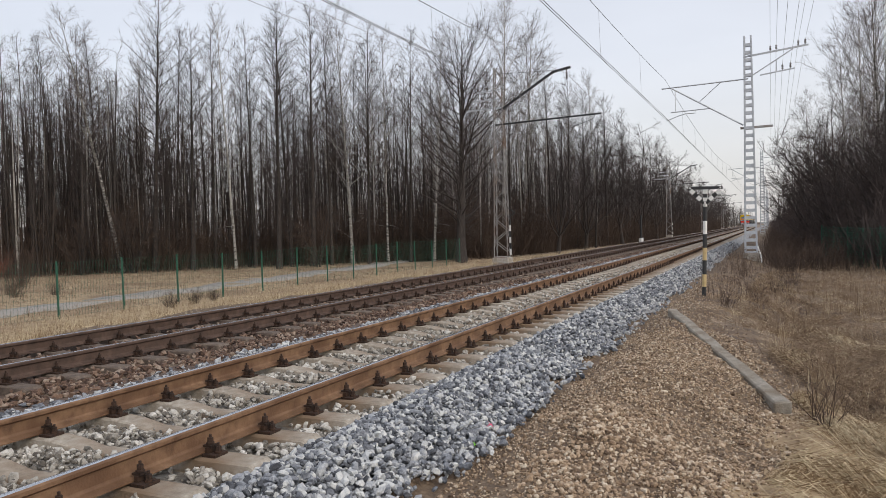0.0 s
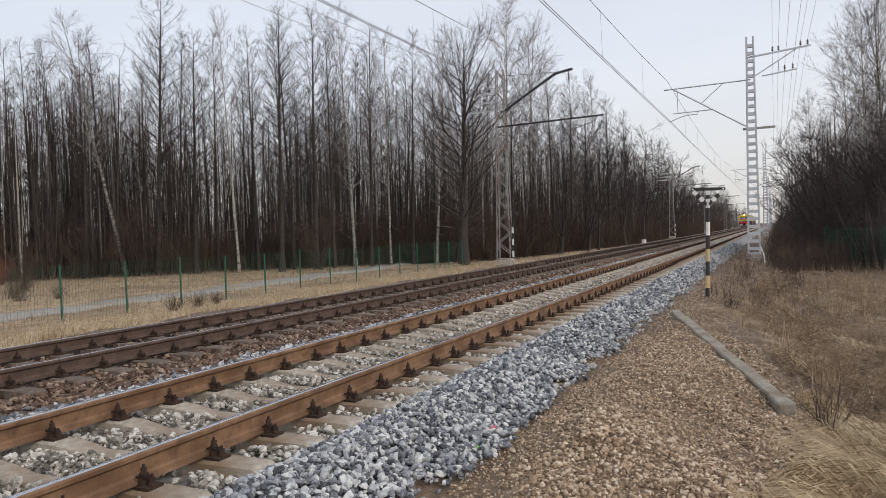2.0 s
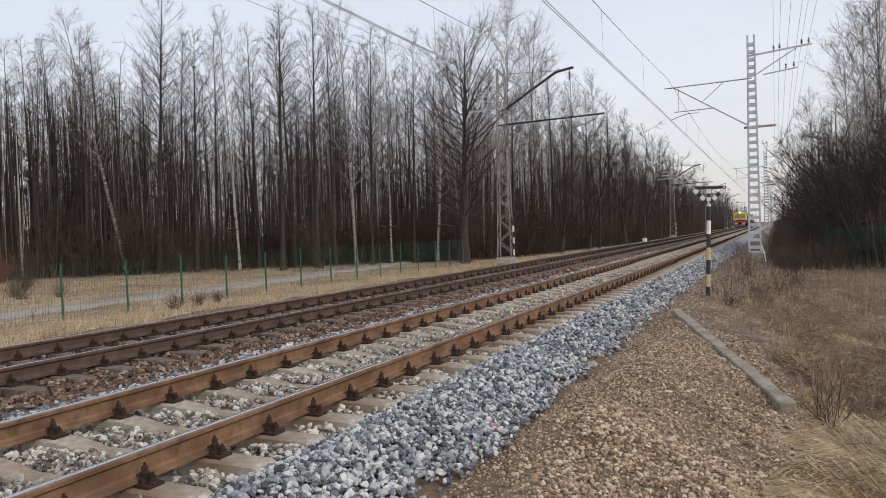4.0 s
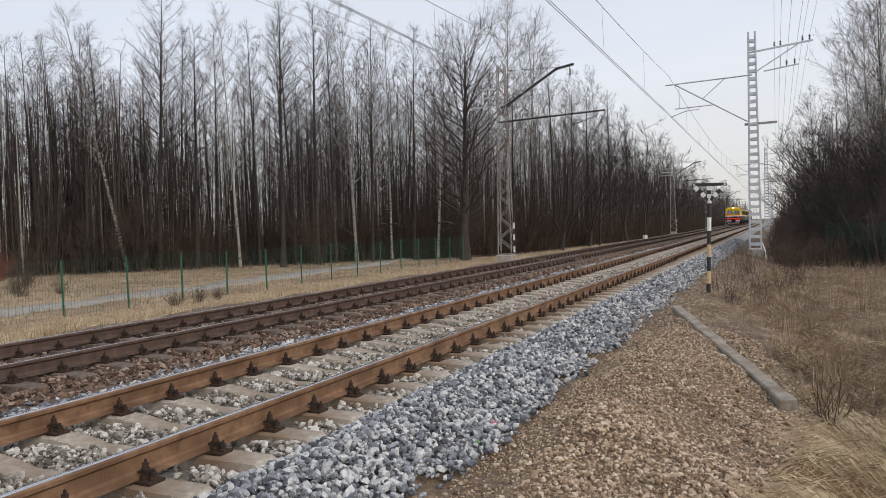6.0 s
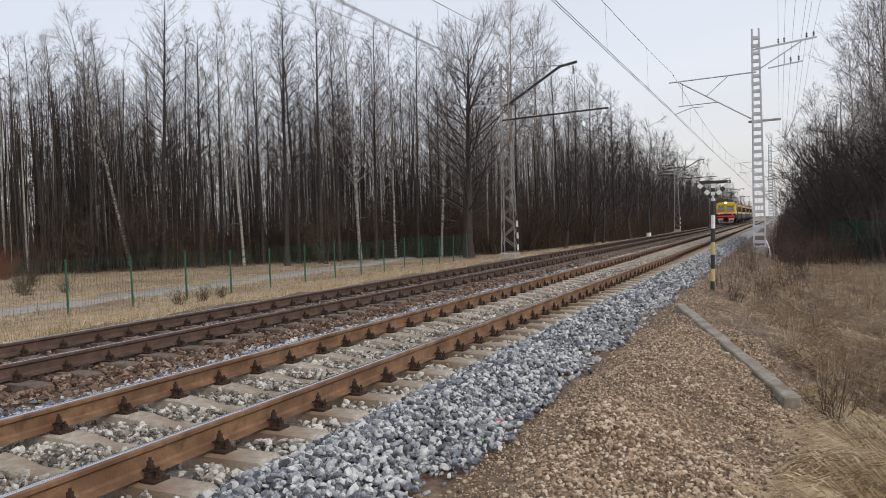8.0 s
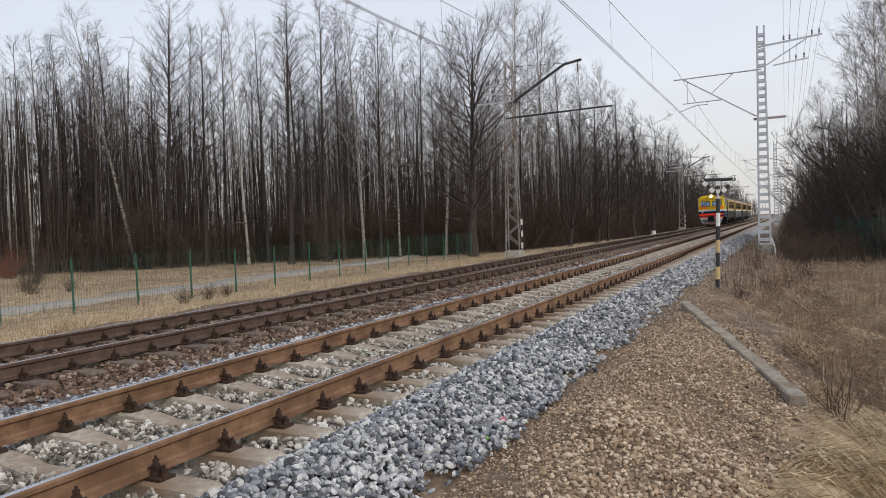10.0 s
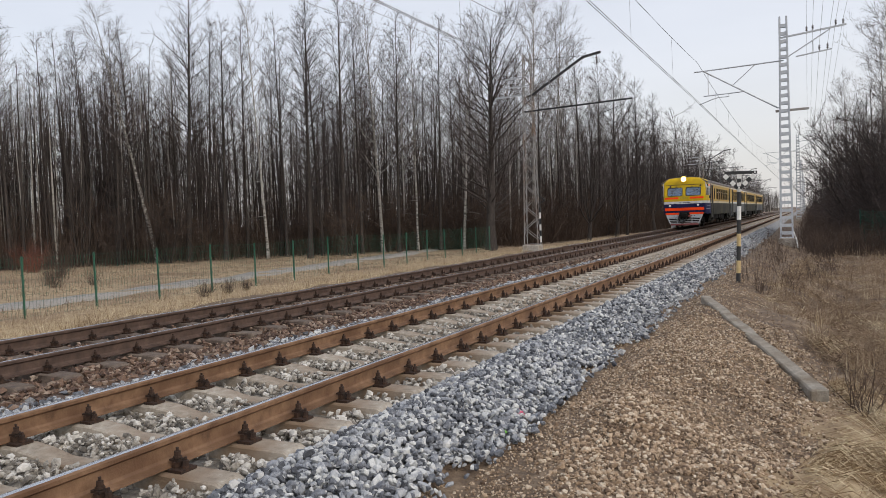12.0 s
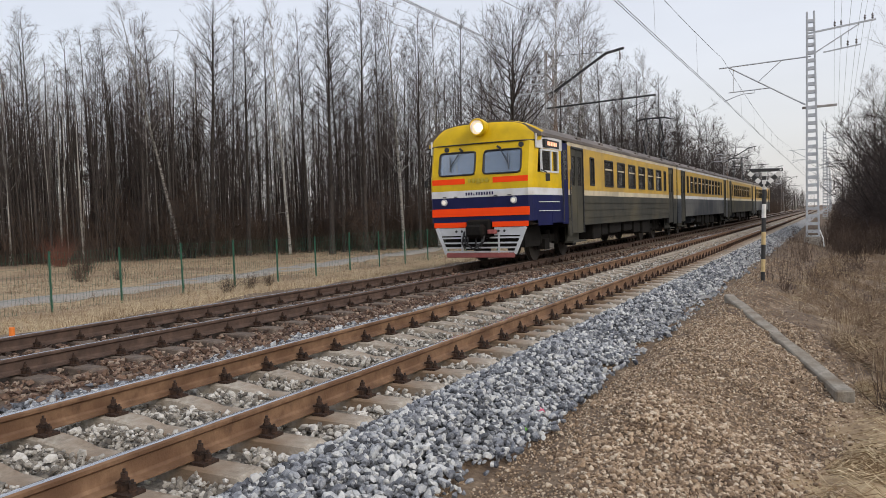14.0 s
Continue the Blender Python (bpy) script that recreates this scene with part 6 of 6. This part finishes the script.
        part("arm", bm, M_DARKSTEEL, p)
        bm = bmesh.new()
        tube(bm, [(-0.95, yb, 6.12), (-0.6, yb, 6.24), (0.6, yb, 6.24), (0.95, yb, 6.12)], 0.05, 6)
        part("collector_head", bm, M_DARKSTEEL, p)
    return car


def nose_y(z):
    return float(np.interp(z, [0.9, 2.35, 3.30, 3.6, 4.05], [0.0, 0.0, 0.20, 0.26, 0.40]))


PLAN = [(-HALF, 1.15), (-1.58, 0.30), (-1.52, 0.10), (-1.43, 0.0), (1.43, 0.0), (1.52, 0.10), (1.58, 0.30), (HALF, 1.15)]


def nose_strip(car, name, mat, z0, z1, x0=None, x1=None, label="", grow=0.0, thick=0.05):
    """A band of the rounded cab front between two heights; x0..x1 keeps only that width of its flat face."""
    bm = bmesh.new()
    if x0 is None:
        plan = PLAN
    else:
        plan = [(x0, 0.0), (x1, 0.0)]
    for (xa, ya), (xb, yb) in zip(plan, plan[1:]):
        d = Vector((xb - xa, yb - ya, 0)).normalized()
        nrm = Vector((d.y, -d.x, 0))
        pts = []
        for off in (grow, grow - thick):
            for x, y, z in ((xa, ya, z0), (xb, yb, z0), (xb, yb, z1), (xa, ya, z1)):
                pts.append(bm.verts.new(Vector((x, y + nose_y(z) * (1 if y < 0.5 else 0.0), z)) + nrm * off))
        for f in ((0, 1, 2, 3), (7, 6, 5, 4), (0, 4, 5, 1), (1, 5, 6, 2), (2, 6, 7, 3), (3, 7, 4, 0)):
            bm.faces.new([pts[i] for i in f])
    bmesh.ops.remove_doubles(bm, verts=bm.verts[:], dist=0.0005)
    return part(name, bm, mat, car, label)


def head_car():
    car = carriage("train_head_car", "yellow, orange and navy electric train head car with a round headlamp", True, M_TGREY, M_YELLOW_OLD, M_CREAM, False)
    # cab front, band by band
    nose_strip(car, "navy_band", M_NAVY, 1.17, 1.33, label="navy blue painted band")
    nose_strip(car, "navy_band", M_NAVY, 1.55, 1.85, label="navy blue painted band")
    nose_strip(car, "orange_band", M_ORANGE, 1.33, 1.55, -1.45, 1.45, "bright orange painted band", 0.02, 0.07)
    nose_strip(car, "navy_band", M_NAVY, 1.33, 1.55, label="navy blue painted band", thick=0.04)
    nose_strip(car, "orange_band", M_ORANGE, 1.03, 1.17, -1.40, -0.40, "bright orange painted band", 0.02, 0.07)
    nose_strip(car, "orange_band", M_ORANGE, 1.03, 1.17, 0.38, 1.40, "bright orange painted band", 0.02, 0.07)
    nose_strip(car, "white_band", M_TWHITE, 1.85, 2.04, label="white painted band")
    nose_strip(car, "olive_band", M_YELLOW, 2.04, 2.20, label="yellow painted band")
    nose_strip(car, "yellow_band", M_YELLOW, 2.20, 2.46, label="yellow painted band")
    nose_strip(car, "orange_stripe", M_ORANGE, 2.22, 2.37, -1.43, -0.42, "orange painted stripe", 0.006, 0.01)
    nose_strip(car, "orange_stripe", M_ORANGE, 2.22, 2.37, 0.42, 1.43, "orange painted stripe", 0.006, 0.01)
    # window band: posts between the panes, sides of the cab with their window openings
    for a, b in ((-1.43, -1.22), (-0.13, 0.13), (1.22, 1.43)):
        nose_strip(car, "window_post", M_YELLOW, 2.46, 3.10, a, b)
    for s in (-1, 1):
        bm = bmesh.new()
        edge = [(1.43, 0.0), (1.52, 0.10), (1.58, 0.30)]
        lo = [bm.verts.new((s * x, y + nose_y(2.46), 2.46)) for x, y in edge]
        hi = [bm.verts.new((s * x, y + nose_y(3.10), 3.10)) for x, y in edge]
        for k in range(2):
            q = (lo[k], lo[k + 1], hi[k + 1], hi[k])
            bm.faces.new(q if s > 0 else q[::-1])
        part("cab_corner", bm, M_YELLOW, car)
        bm = bmesh.new()
        box(bm, *sorted((s * 1.60, s * HALF)), 1.15, 1.95, 2.04, 3.30)
        part("cab_side_panel", bm, M_YELLOW, car)
    nose_strip(car, "yellow_band", M_YELLOW, 3.10, 3.30, label="yellow painted band")
    # cab side round its window
    for s in (-1, 1):
        def sx(y):
            return s * float(np.interp(y, [0.30, 1.15, 1.9], [1.58, HALF, HALF]))
        bm = bmesh.new()
        for a, b, z0, z1 in ((0.55, 1.15, 2.46, 2.50), (0.55, 1.15, 3.02, 3.10)):
            q = [bm.verts.new((sx(y), y, z)) for y, z in ((a, z0), (b, z0), (b, z1), (a, z1))]
            bm.faces.new(q)
        part("window_rail", bm, M_YELLOW, car)
        w = part_mesh("cab_side_window", mesh_from("cab_side_window", [], [], M_TWHITE), car, "white-framed sliding cab side window")
        bm = bmesh.new()
        pts = [(0.52, 2.48), (1.62, 2.48), (1.62, 3.06), (0.52, 3.06)]
        for p, q in zip(pts, pts[1:] + pts[:1]):
            bar(bm, (sx(p[0]) + s * 0.012, p[0], p[1]), (sx(q[0]) + s * 0.012, q[0], q[1]), 0.05, 0.05, up=(1, 0, 0))
        bar(bm, (sx(1.07) + s * 0.012, 1.07, 2.48), (sx(1.07) + s * 0.012, 1.07, 3.06), 0.05, 0.05, up=(1, 0, 0))
        part("frame", bm, M_TWHITE, w)
        bm = bmesh.new()
        for a, b in ((0.54, 1.07), (1.07, 1.6)):
            v = [bm.verts.new((sx(y) + s * o, y, z)) for o in (0.006, 0.0) for y, z in ((a, 2.5), (b, 2.5), (b, 3.04), (a, 3.04))]
            for f in ((0, 1, 2, 3), (7, 6, 5, 4), (0, 4, 5, 1), (1, 5, 6, 2), (2, 6, 7, 3), (3, 7, 4, 0)):
                bm.faces.new([v[i] for i in f])
        part("pane", bm, M_RUBBER if s < 0 else M_SIDEGLASS, w)
        for z0, z1, mat, nm in ((1.03, 1.85, M_NAVY, "navy_panel"), (1.85, 2.04, M_TWHITE, "white_panel"), (3.30, 3.46, M_TWHITE, "cornice_panel")):
            bm = bmesh.new()
            box(bm, *sorted((s * (HALF - 0.05), s * HALF)), 1.12, 2.0, z0, z1)
            if nm == "navy_panel":
                box(bm, *sorted((s * (HALF - 0.05), s * HALF)), 1.12, 2.55, 1.03, 1.08)
            part(nm, bm, mat, car)
        bm = bmesh.new()
        for a, b in ((0.30, 1.15),):
            q = [bm.verts.new((s * x, y, z)) for x, y, z in ((1.58, a, 1.03), (HALF, b, 1.03), (HALF, b, 1.17), (1.58, a, 1.17))]
            bm.faces.new(q)
        part("navy_panel", bm, M_NAVY, car)
        bm = bmesh.new()
        for z in (1.42, 1.66):
            for a, b in ((0.35, 1.15), (1.15, 1.75)):
                bar(bm, (sx(a) + s * 0.004, a, z), (sx(b) + s * 0.004, b, z), 0.018, 0.022, up=(1, 0, 0))
        part("white_line", bm, M_TWHITE, car)
        d = part_mesh("cab_door", mesh_from("cab_door", [], [], M_NAVY), car, "narrow navy cab door")
        bm = bmesh.new()
        box(bm, *sorted((s * (HALF - 0.06), s * (HALF - 0.01))), 2.0, 2.55, 1.05, 3.35)
        part("door_leaf", bm, M_NAVY, d)
        bm = bmesh.new()
        box(bm, *sorted((s * (HALF - 0.012), s * (HALF - 0.004))), 2.1, 2.45, 2.3, 3.15)
        part("door_pane", bm, M_SIDEGLASS, d)
        for y in (1.97, 2.6):
            strut(car, "handrail", [(s * (HALF + 0.05), y, 1.1), (s * (HALF + 0.05), y, 2.6)], 0.016, M_DARKSTEEL)
        bm = bmesh.new()
        for a, b in ((0.28, 1.15), (1.15, 2.0)):
            v = [bm.verts.new((sx(y) + s * o, y, z)) for o in (0.012, -0.03) for y, z in ((a, 3.10), (b, 3.10), (b, 3.47), (a, 3.47))]
            for f in ((0, 1, 2, 3), (7, 6, 5, 4), (0, 4, 5, 1), (1, 5, 6, 2), (2, 6, 7, 3), (3, 7, 4, 0)):
                bm.faces.new([v[i] for i in f])
        part("cab_cornice", bm, M_TWHITE, car, "white painted cornice of the cab side")
        bm = bmesh.new()
        box(bm, *sorted((s * 1.60, s * (HALF + 0.02))), 0.62, 1.75, 3.13, 3.34)
        disp = part("destination_display", bm, M_RUBBER, car, "amber destination display with unreadable text")
        for k in range(6):
            bm = bmesh.new()
            box(bm, *sorted((s * (HALF + 0.021), s * (HALF + 0.026))), 0.80 + 0.13 * k, 0.89 + 0.13 * k, 3.18, 3.29)
            part("text_bar", bm, M_DISPLAY, disp)
        strut(car, "mirror_arm", [(s * 1.62, 0.5, 2.52), (s * 1.80, 0.42, 2.44), (s * 1.84, 0.4, 2.36)], 0.015, M_DARKSTEEL)
        part("mirror", bevelled_box(*sorted((s * 1.78, s * 1.90)), 0.38, 0.42, 2.20, 2.40, 0.01), M_DARKSTEEL, car)
    # roof dome over the cab
    prof = lambda t: [(-1.70 + 3.40 * k / 16, 3.30 + t * (0.24 + 0.37 * (1 - (abs(k - 8) / 8) ** 3.6)) if 0 < k < 16 else 3.30 + 0.25 * t) for k in range(17)]
    bm = bmesh.new()
    rings = []
    for t, y in ((0.0, nose_y(3.30) - 0.015), (0.55, nose_y(3.3) + 0.02), (0.92, nose_y(3.3) + 0.09), (1.0, nose_y(3.3) + 0.22)):
        rings.append([bm.verts.new((x, y + 0.18 * (abs(x) / 1.70) ** 5, z)) for x, z in prof(t)])
    for a, b in zip(rings, rings[1:]):
        for k in range(16):
            bm.faces.new((a[k], a[k + 1], b[k + 1], b[k]))
    part("roof_brow", bm, M_YELLOW, car, "yellow painted brow over the windscreens", smooth=True)
    bm = bmesh.new()
    tube(bm, [(-1.60, nose_y(3.3) + 0.12, 3.30), (-1.3, nose_y(3.3) - 0.02, 3.31), (0, nose_y(3.3) - 0.03, 3.32), (1.3, nose_y(3.3) - 0.02, 3.31), (1.60, nose_y(3.3) + 0.12, 3.30)], 0.018, 6)
    part("rain_gutter", bm, M_DARKSTEEL, car)
    # windscreens
    for a, b in ((-1.22, -0.13), (0.13, 1.22)):
        w = part_mesh("windscreen", mesh_from("windscreen", [], [], M_RUBBER), car, "large windscreen in a black rubber seal")
        bm = bmesh.new()
        r = 0.09
        loop = []
        for cx, cz, a0 in ((b - r, 3.10 - r, 0), (a + r, 3.10 - r, 90), (a + r, 2.47 + r, 180), (b - r, 2.47 + r, 270)):
            for k in range(4):
                an = radians(a0 + 30 * k)
                loop.append((cx + r * math.cos(an), cz + r * math.sin(an)))
        pts = [(x, nose_y(z) - 0.008, z) for x, z in loop]
        tube(bm, pts + pts[:2], 0.026, 6)
        part("rubber_seal", bm, M_RUBBER, w)
        bm = bmesh.new()
        lo = [bm.verts.new((x, nose_y(z) + 0.008, z)) for x, z in loop]
        hi = [bm.verts.new((x, nose_y(z) + 0.016, z)) for x, z in loop]
        bm.faces.new(lo[::-1])
        bm.faces.new(hi)
        for k in range(len(lo)):
            m = (k + 1) % len(lo)
            bm.faces.new((lo[k], lo[m], hi[m], hi[k]))
        part("pane", bm, M_GLASS, w)
        bm = bmesh.new()
        top = (a + 0.62 * (b - a) if a < 0 else a + 0.42 * (b - a), 3.16)
        low = (top[0] + (-0.32 if a < 0 else 0.28), 2.72)
        bar(bm, (top[0], nose_y(top[1]) - 0.05, top[1]), (low[0], nose_y(low[1]) - 0.04, low[1]), 0.02, 0.02)
        bar(bm, (low[0] - 0.02, nose_y(2.95) - 0.045, 2.98), (low[0] + 0.01, nose_y(2.55) - 0.03, 2.58), 0.028, 0.02)
        bar(bm, (top[0] - 0.06, nose_y(3.2) - 0.05, 3.2), (top[0] + 0.04, nose_y(3.1) - 0.05, 3.13), 0.05, 0.05)
        part("wiper", bm, M_DARKSTEEL, w)
    # cab back wall, desk, so that the panes look into a dim cab
    bm = bmesh.new()
    box(bm, -1.5, 1.5, 1.9, 1.95, 1.1, 3.45)
    box(bm, -1.4, 1.4, 0.35, 0.8, 1.1, 2.42)
    box(bm, -1.5, 1.5, 0.4, 1.95, 1.06, 1.10)
    box(bm, -1.5, 1.5, 0.4, 1.95, 3.36, 3.40)
    part("cab_lining", bm, M_INTERIOR, car)
    # lamps
    lamp = part_mesh("headlamp", mesh_from("headlamp", [], [], M_YELLOW), car, "large round headlamp, lit, in a yellow housing")
    bm = bmesh.new()
    tube(bm, [(0, 0.45, 3.74), (0, 0.16, 3.74)], [0.20, 0.235], 24)
    tube(bm, [(0, 0.16, 3.74), (0, 0.02, 3.74), (0, -0.025, 3.74), (0, -0.027, 3.74)], [0.235, 0.245, 0.23, 0.192], 24, cap=False)
    part("housing", bm, M_YELLOW, lamp, smooth=False)
    bowl = [(0.155 * (k / 7) ** 2, 0.19 * k / 7) for k in range(8)]
    bm = bmesh.new()
    rings = [[bm.verts.new((r * math.cos(a), 0.145 - d, 3.74 + r * math.sin(a))) for a in (2 * math.pi * j / 28 for j in range(28))] for d, r in bowl[1:]]
    tip = bm.verts.new((0, 0.145, 3.74))
    for j in range(28):
        bm.faces.new((rings[0][j], rings[0][(j + 1) % 28], tip))
        for a, b in zip(rings, rings[1:]):
            bm.faces.new((a[j], b[j], b[(j + 1) % 28], a[(j + 1) % 28]))
    part("reflector", bm, M_MIRROR, lamp, "silvered reflector bowl", True)
    bm = bmesh.new()
    bmesh.ops.create_icosphere(bm, subdivisions=2, radius=0.05, matrix=Matrix.Translation((0, 0.088, 3.74)))
    part("bulb", bm, M_LAMP, lamp, "glowing bulb", True)
    bm = bmesh.new()
    tube(bm, [(0, -0.014, 3.74), (0, -0.020, 3.74)], 0.19, 28)
    part("lens", bm, M_CLEAR, lamp, "clear front glass").visible_shadow = False
    for x in (-1.06, 1.02):
        ml = part_mesh("marker_lamp", mesh_from("marker_lamp", [], [], M_TWHITE), car, "small round white lamp")
        bm = bmesh.new()
        tube(bm, [(x, 0.02, 1.73), (x, -0.05, 1.73)], [0.095, 0.085], 16)
        part("bezel", bm, M_SKIRT, ml)
        bm = bmesh.new()
        tube(bm, [(x, -0.04, 1.73), (x, -0.058, 1.73)], [0.068, 0.05], 16)
        part("lens", bm, M_SMALL_LAMP, ml)
    for x in (-1.02, 1.20):
        bm = bmesh.new()
        tube(bm, [(x, nose_y(3.2) + 0.02, 3.2), (x, nose_y(3.2) - 0.035, 3.2)], [0.075, 0.07], 14)
        part("red_tail_lamp", bm, M_DARKSTEEL, car, "unlit dark round tail lamp")
    # emblem as plain relief shapes; running number as bars
    bm = bmesh.new()
    for k, x in enumerate((-0.27, -0.15, 0.0, 0.12, 0.25)):
        box(bm, x - 0.035, x + 0.035, -0.02, 0.002, 2.25, 2.36)
    box(bm, -0.33, 0.33, -0.015, 0.002, 2.29, 2.31)
    box(bm, -0.06, 0.06, -0.018, 0.002, 2.22, 2.25)
    part("emblem", bm, M_OLIVE, car, "raised yellow winged emblem")
    for k in range(11):
        bm = bmesh.new()
        x = -0.40 + 0.078 * k
        box(bm, x, x + 0.045 if k != 3 else x + 0.03, -0.008, -0.001, 1.905, 1.985 if k != 3 else 1.95)
        part("number_bar", bm, M_NAVY, car)
    bm = bmesh.new()
    for x in (-1.1, -0.75, 0.45, 0.85):
        box(bm, x, x + 0.1, -0.03, 0.0, 1.865, 1.885)
    part("foot_grip", bm, M_DARKSTEEL, car)
    # coupler, hoses and obstacle deflector
    cp = part_mesh("coupler", mesh_from("coupler", [], [], M_UNDER), car, "black automatic coupler with hanging hoses")
    bm = bevelled_box(-0.36, 0.34, -0.12, 0.3, 0.72, 1.24, 0.05)
    part("coupler_pocket", bm, M_UNDER, cp)
    bm = bevelled_box(-0.26, 0.24, -0.42, -0.1, 0.78, 1.10, 0.06)
    part("coupler_head", bm, M_UNDER, cp)
    for x0, x1 in ((-0.42, -0.30), (0.20, -0.05), (-0.34, 0.12)):
        strut(cp, "hose", [(x0, -0.1, 0.92), (x0 - 0.03, -0.2, 0.62), ((x0 + x1) / 2, -0.24, 0.44), (x1, -0.2, 0.6), (x1, -0.1, 0.78)], 0.028, M_RUBBER)
    bm = bevelled_box(0.30, 0.52, -0.2, -0.02, 0.84, 0.96, 0.02)
    part("red_valve", bm, M_RED, cp, "small red hose valve")
    sk = part_mesh("deflector", mesh_from("deflector", [], [], M_SKIRT), car, "pale grey slatted obstacle deflector with a red lower edge")
    def hw(z):
        return 1.02 + (z - 0.28) * 0.42
    for s in (-1, 1):
        bm = bmesh.new()
        v = [(s * 0.42, 0.80), (s * hw(0.80), 0.80), (s * hw(1.02), 1.02), (s * 0.42, 1.02)]
        a = [bm.verts.new((x, 0.0, z)) for x, z in v]
        b = [bm.verts.new((x, 0.03, z)) for x, z in v]
        bm.faces.new(a)
        bm.faces.new(b[::-1])
        for k in range(4):
            bm.faces.new((a[k], b[k], b[(k + 1) % 4], a[(k + 1) % 4]))
        part("upper_plate", bm, M_SKIRT, sk)
        for x in (0.55, 0.72):
            bm = bmesh.new()
            tube(bm, [(s * x, 0.0, 0.92), (s * x, -0.008, 0.92)], 0.035, 10)
            part("hole", bm, M_RUBBER, sk)
        bm = bmesh.new()
        bar(bm, (s * hw(0.30), -0.03, 0.30), (s * hw(1.02), 0.0, 1.02), 0.09, 0.03, up=(0, 1, 0))
        part("side_post", bm, M_SKIRT, sk)
        bm = bmesh.new()
        bar(bm, (s * 0.55, 0.0, 0.32), (s * 0.55, 0.0, 0.82), 0.05, 0.02, up=(0, 1, 0))
        part("inner_post", bm, M_SKIRT, sk)
    for z in (0.74, 0.60, 0.47, 0.36):
        bm = bmesh.new()
        box(bm, -hw(z), hw(z), -0.03, 0.0, z - 0.022, z + 0.022)
        part("slat", bm, M_SKIRT, sk)
    bm = bevelled_box(-1.02, 1.02, -0.05, 0.0, 0.20, 0.33, 0.01)
    part("lower_edge", bm, M_RED, sk, "faded red lower edge")
    bm = bmesh.new()
    box(bm, -1.2, 1.2, 0.25, 1.4, 0.45, 1.02)
    part("buffer_beam", bm, M_UNDER, car)
    return car


head = head_car()
mid_car = carriage("train_carriage", "yellow and white electric train carriage with a dark grey lower half", False, M_TDARK, M_YELLOW_OLD, M_TWHITE, True)
third_car = carriage("train_carriage", "dull yellow electric train carriage with a dusty grey lower half", False, M_TGREY, M_YELLOW_OLD, M_CREAM, False)
last_car = carriage("train_carriage", "dull yellow electric train carriage at the end of the train", False, M_TDARK, M_YELLOW_OLD, M_CREAM, True)


# ---- what moves ----
def motions():
    rows = [(0.0, 283.0), (1.0, 265.6), (2.0, 247.6), (3.0, 229.4), (4.2, 207.6), (5.5, 184.4), (6.5, 165.8), (7.5, 146.9), (8.2, 133.8), (9.25, 114.3), (10.3, 93.9),
            (10.8, 84.0), (11.3, 73.9), (11.8, 63.6), (12.3, 53.4), (12.8, 43.2), (13.3, 32.9), (13.6, 26.6), (14.0, 18.3)]
    for k, car in enumerate((head, mid_car, third_car, last_car)):
        walk(car, [(t, pose(FAR_X, y + k * CAR, FAR_DZ + 0.18)) for t, y in rows])


motions()
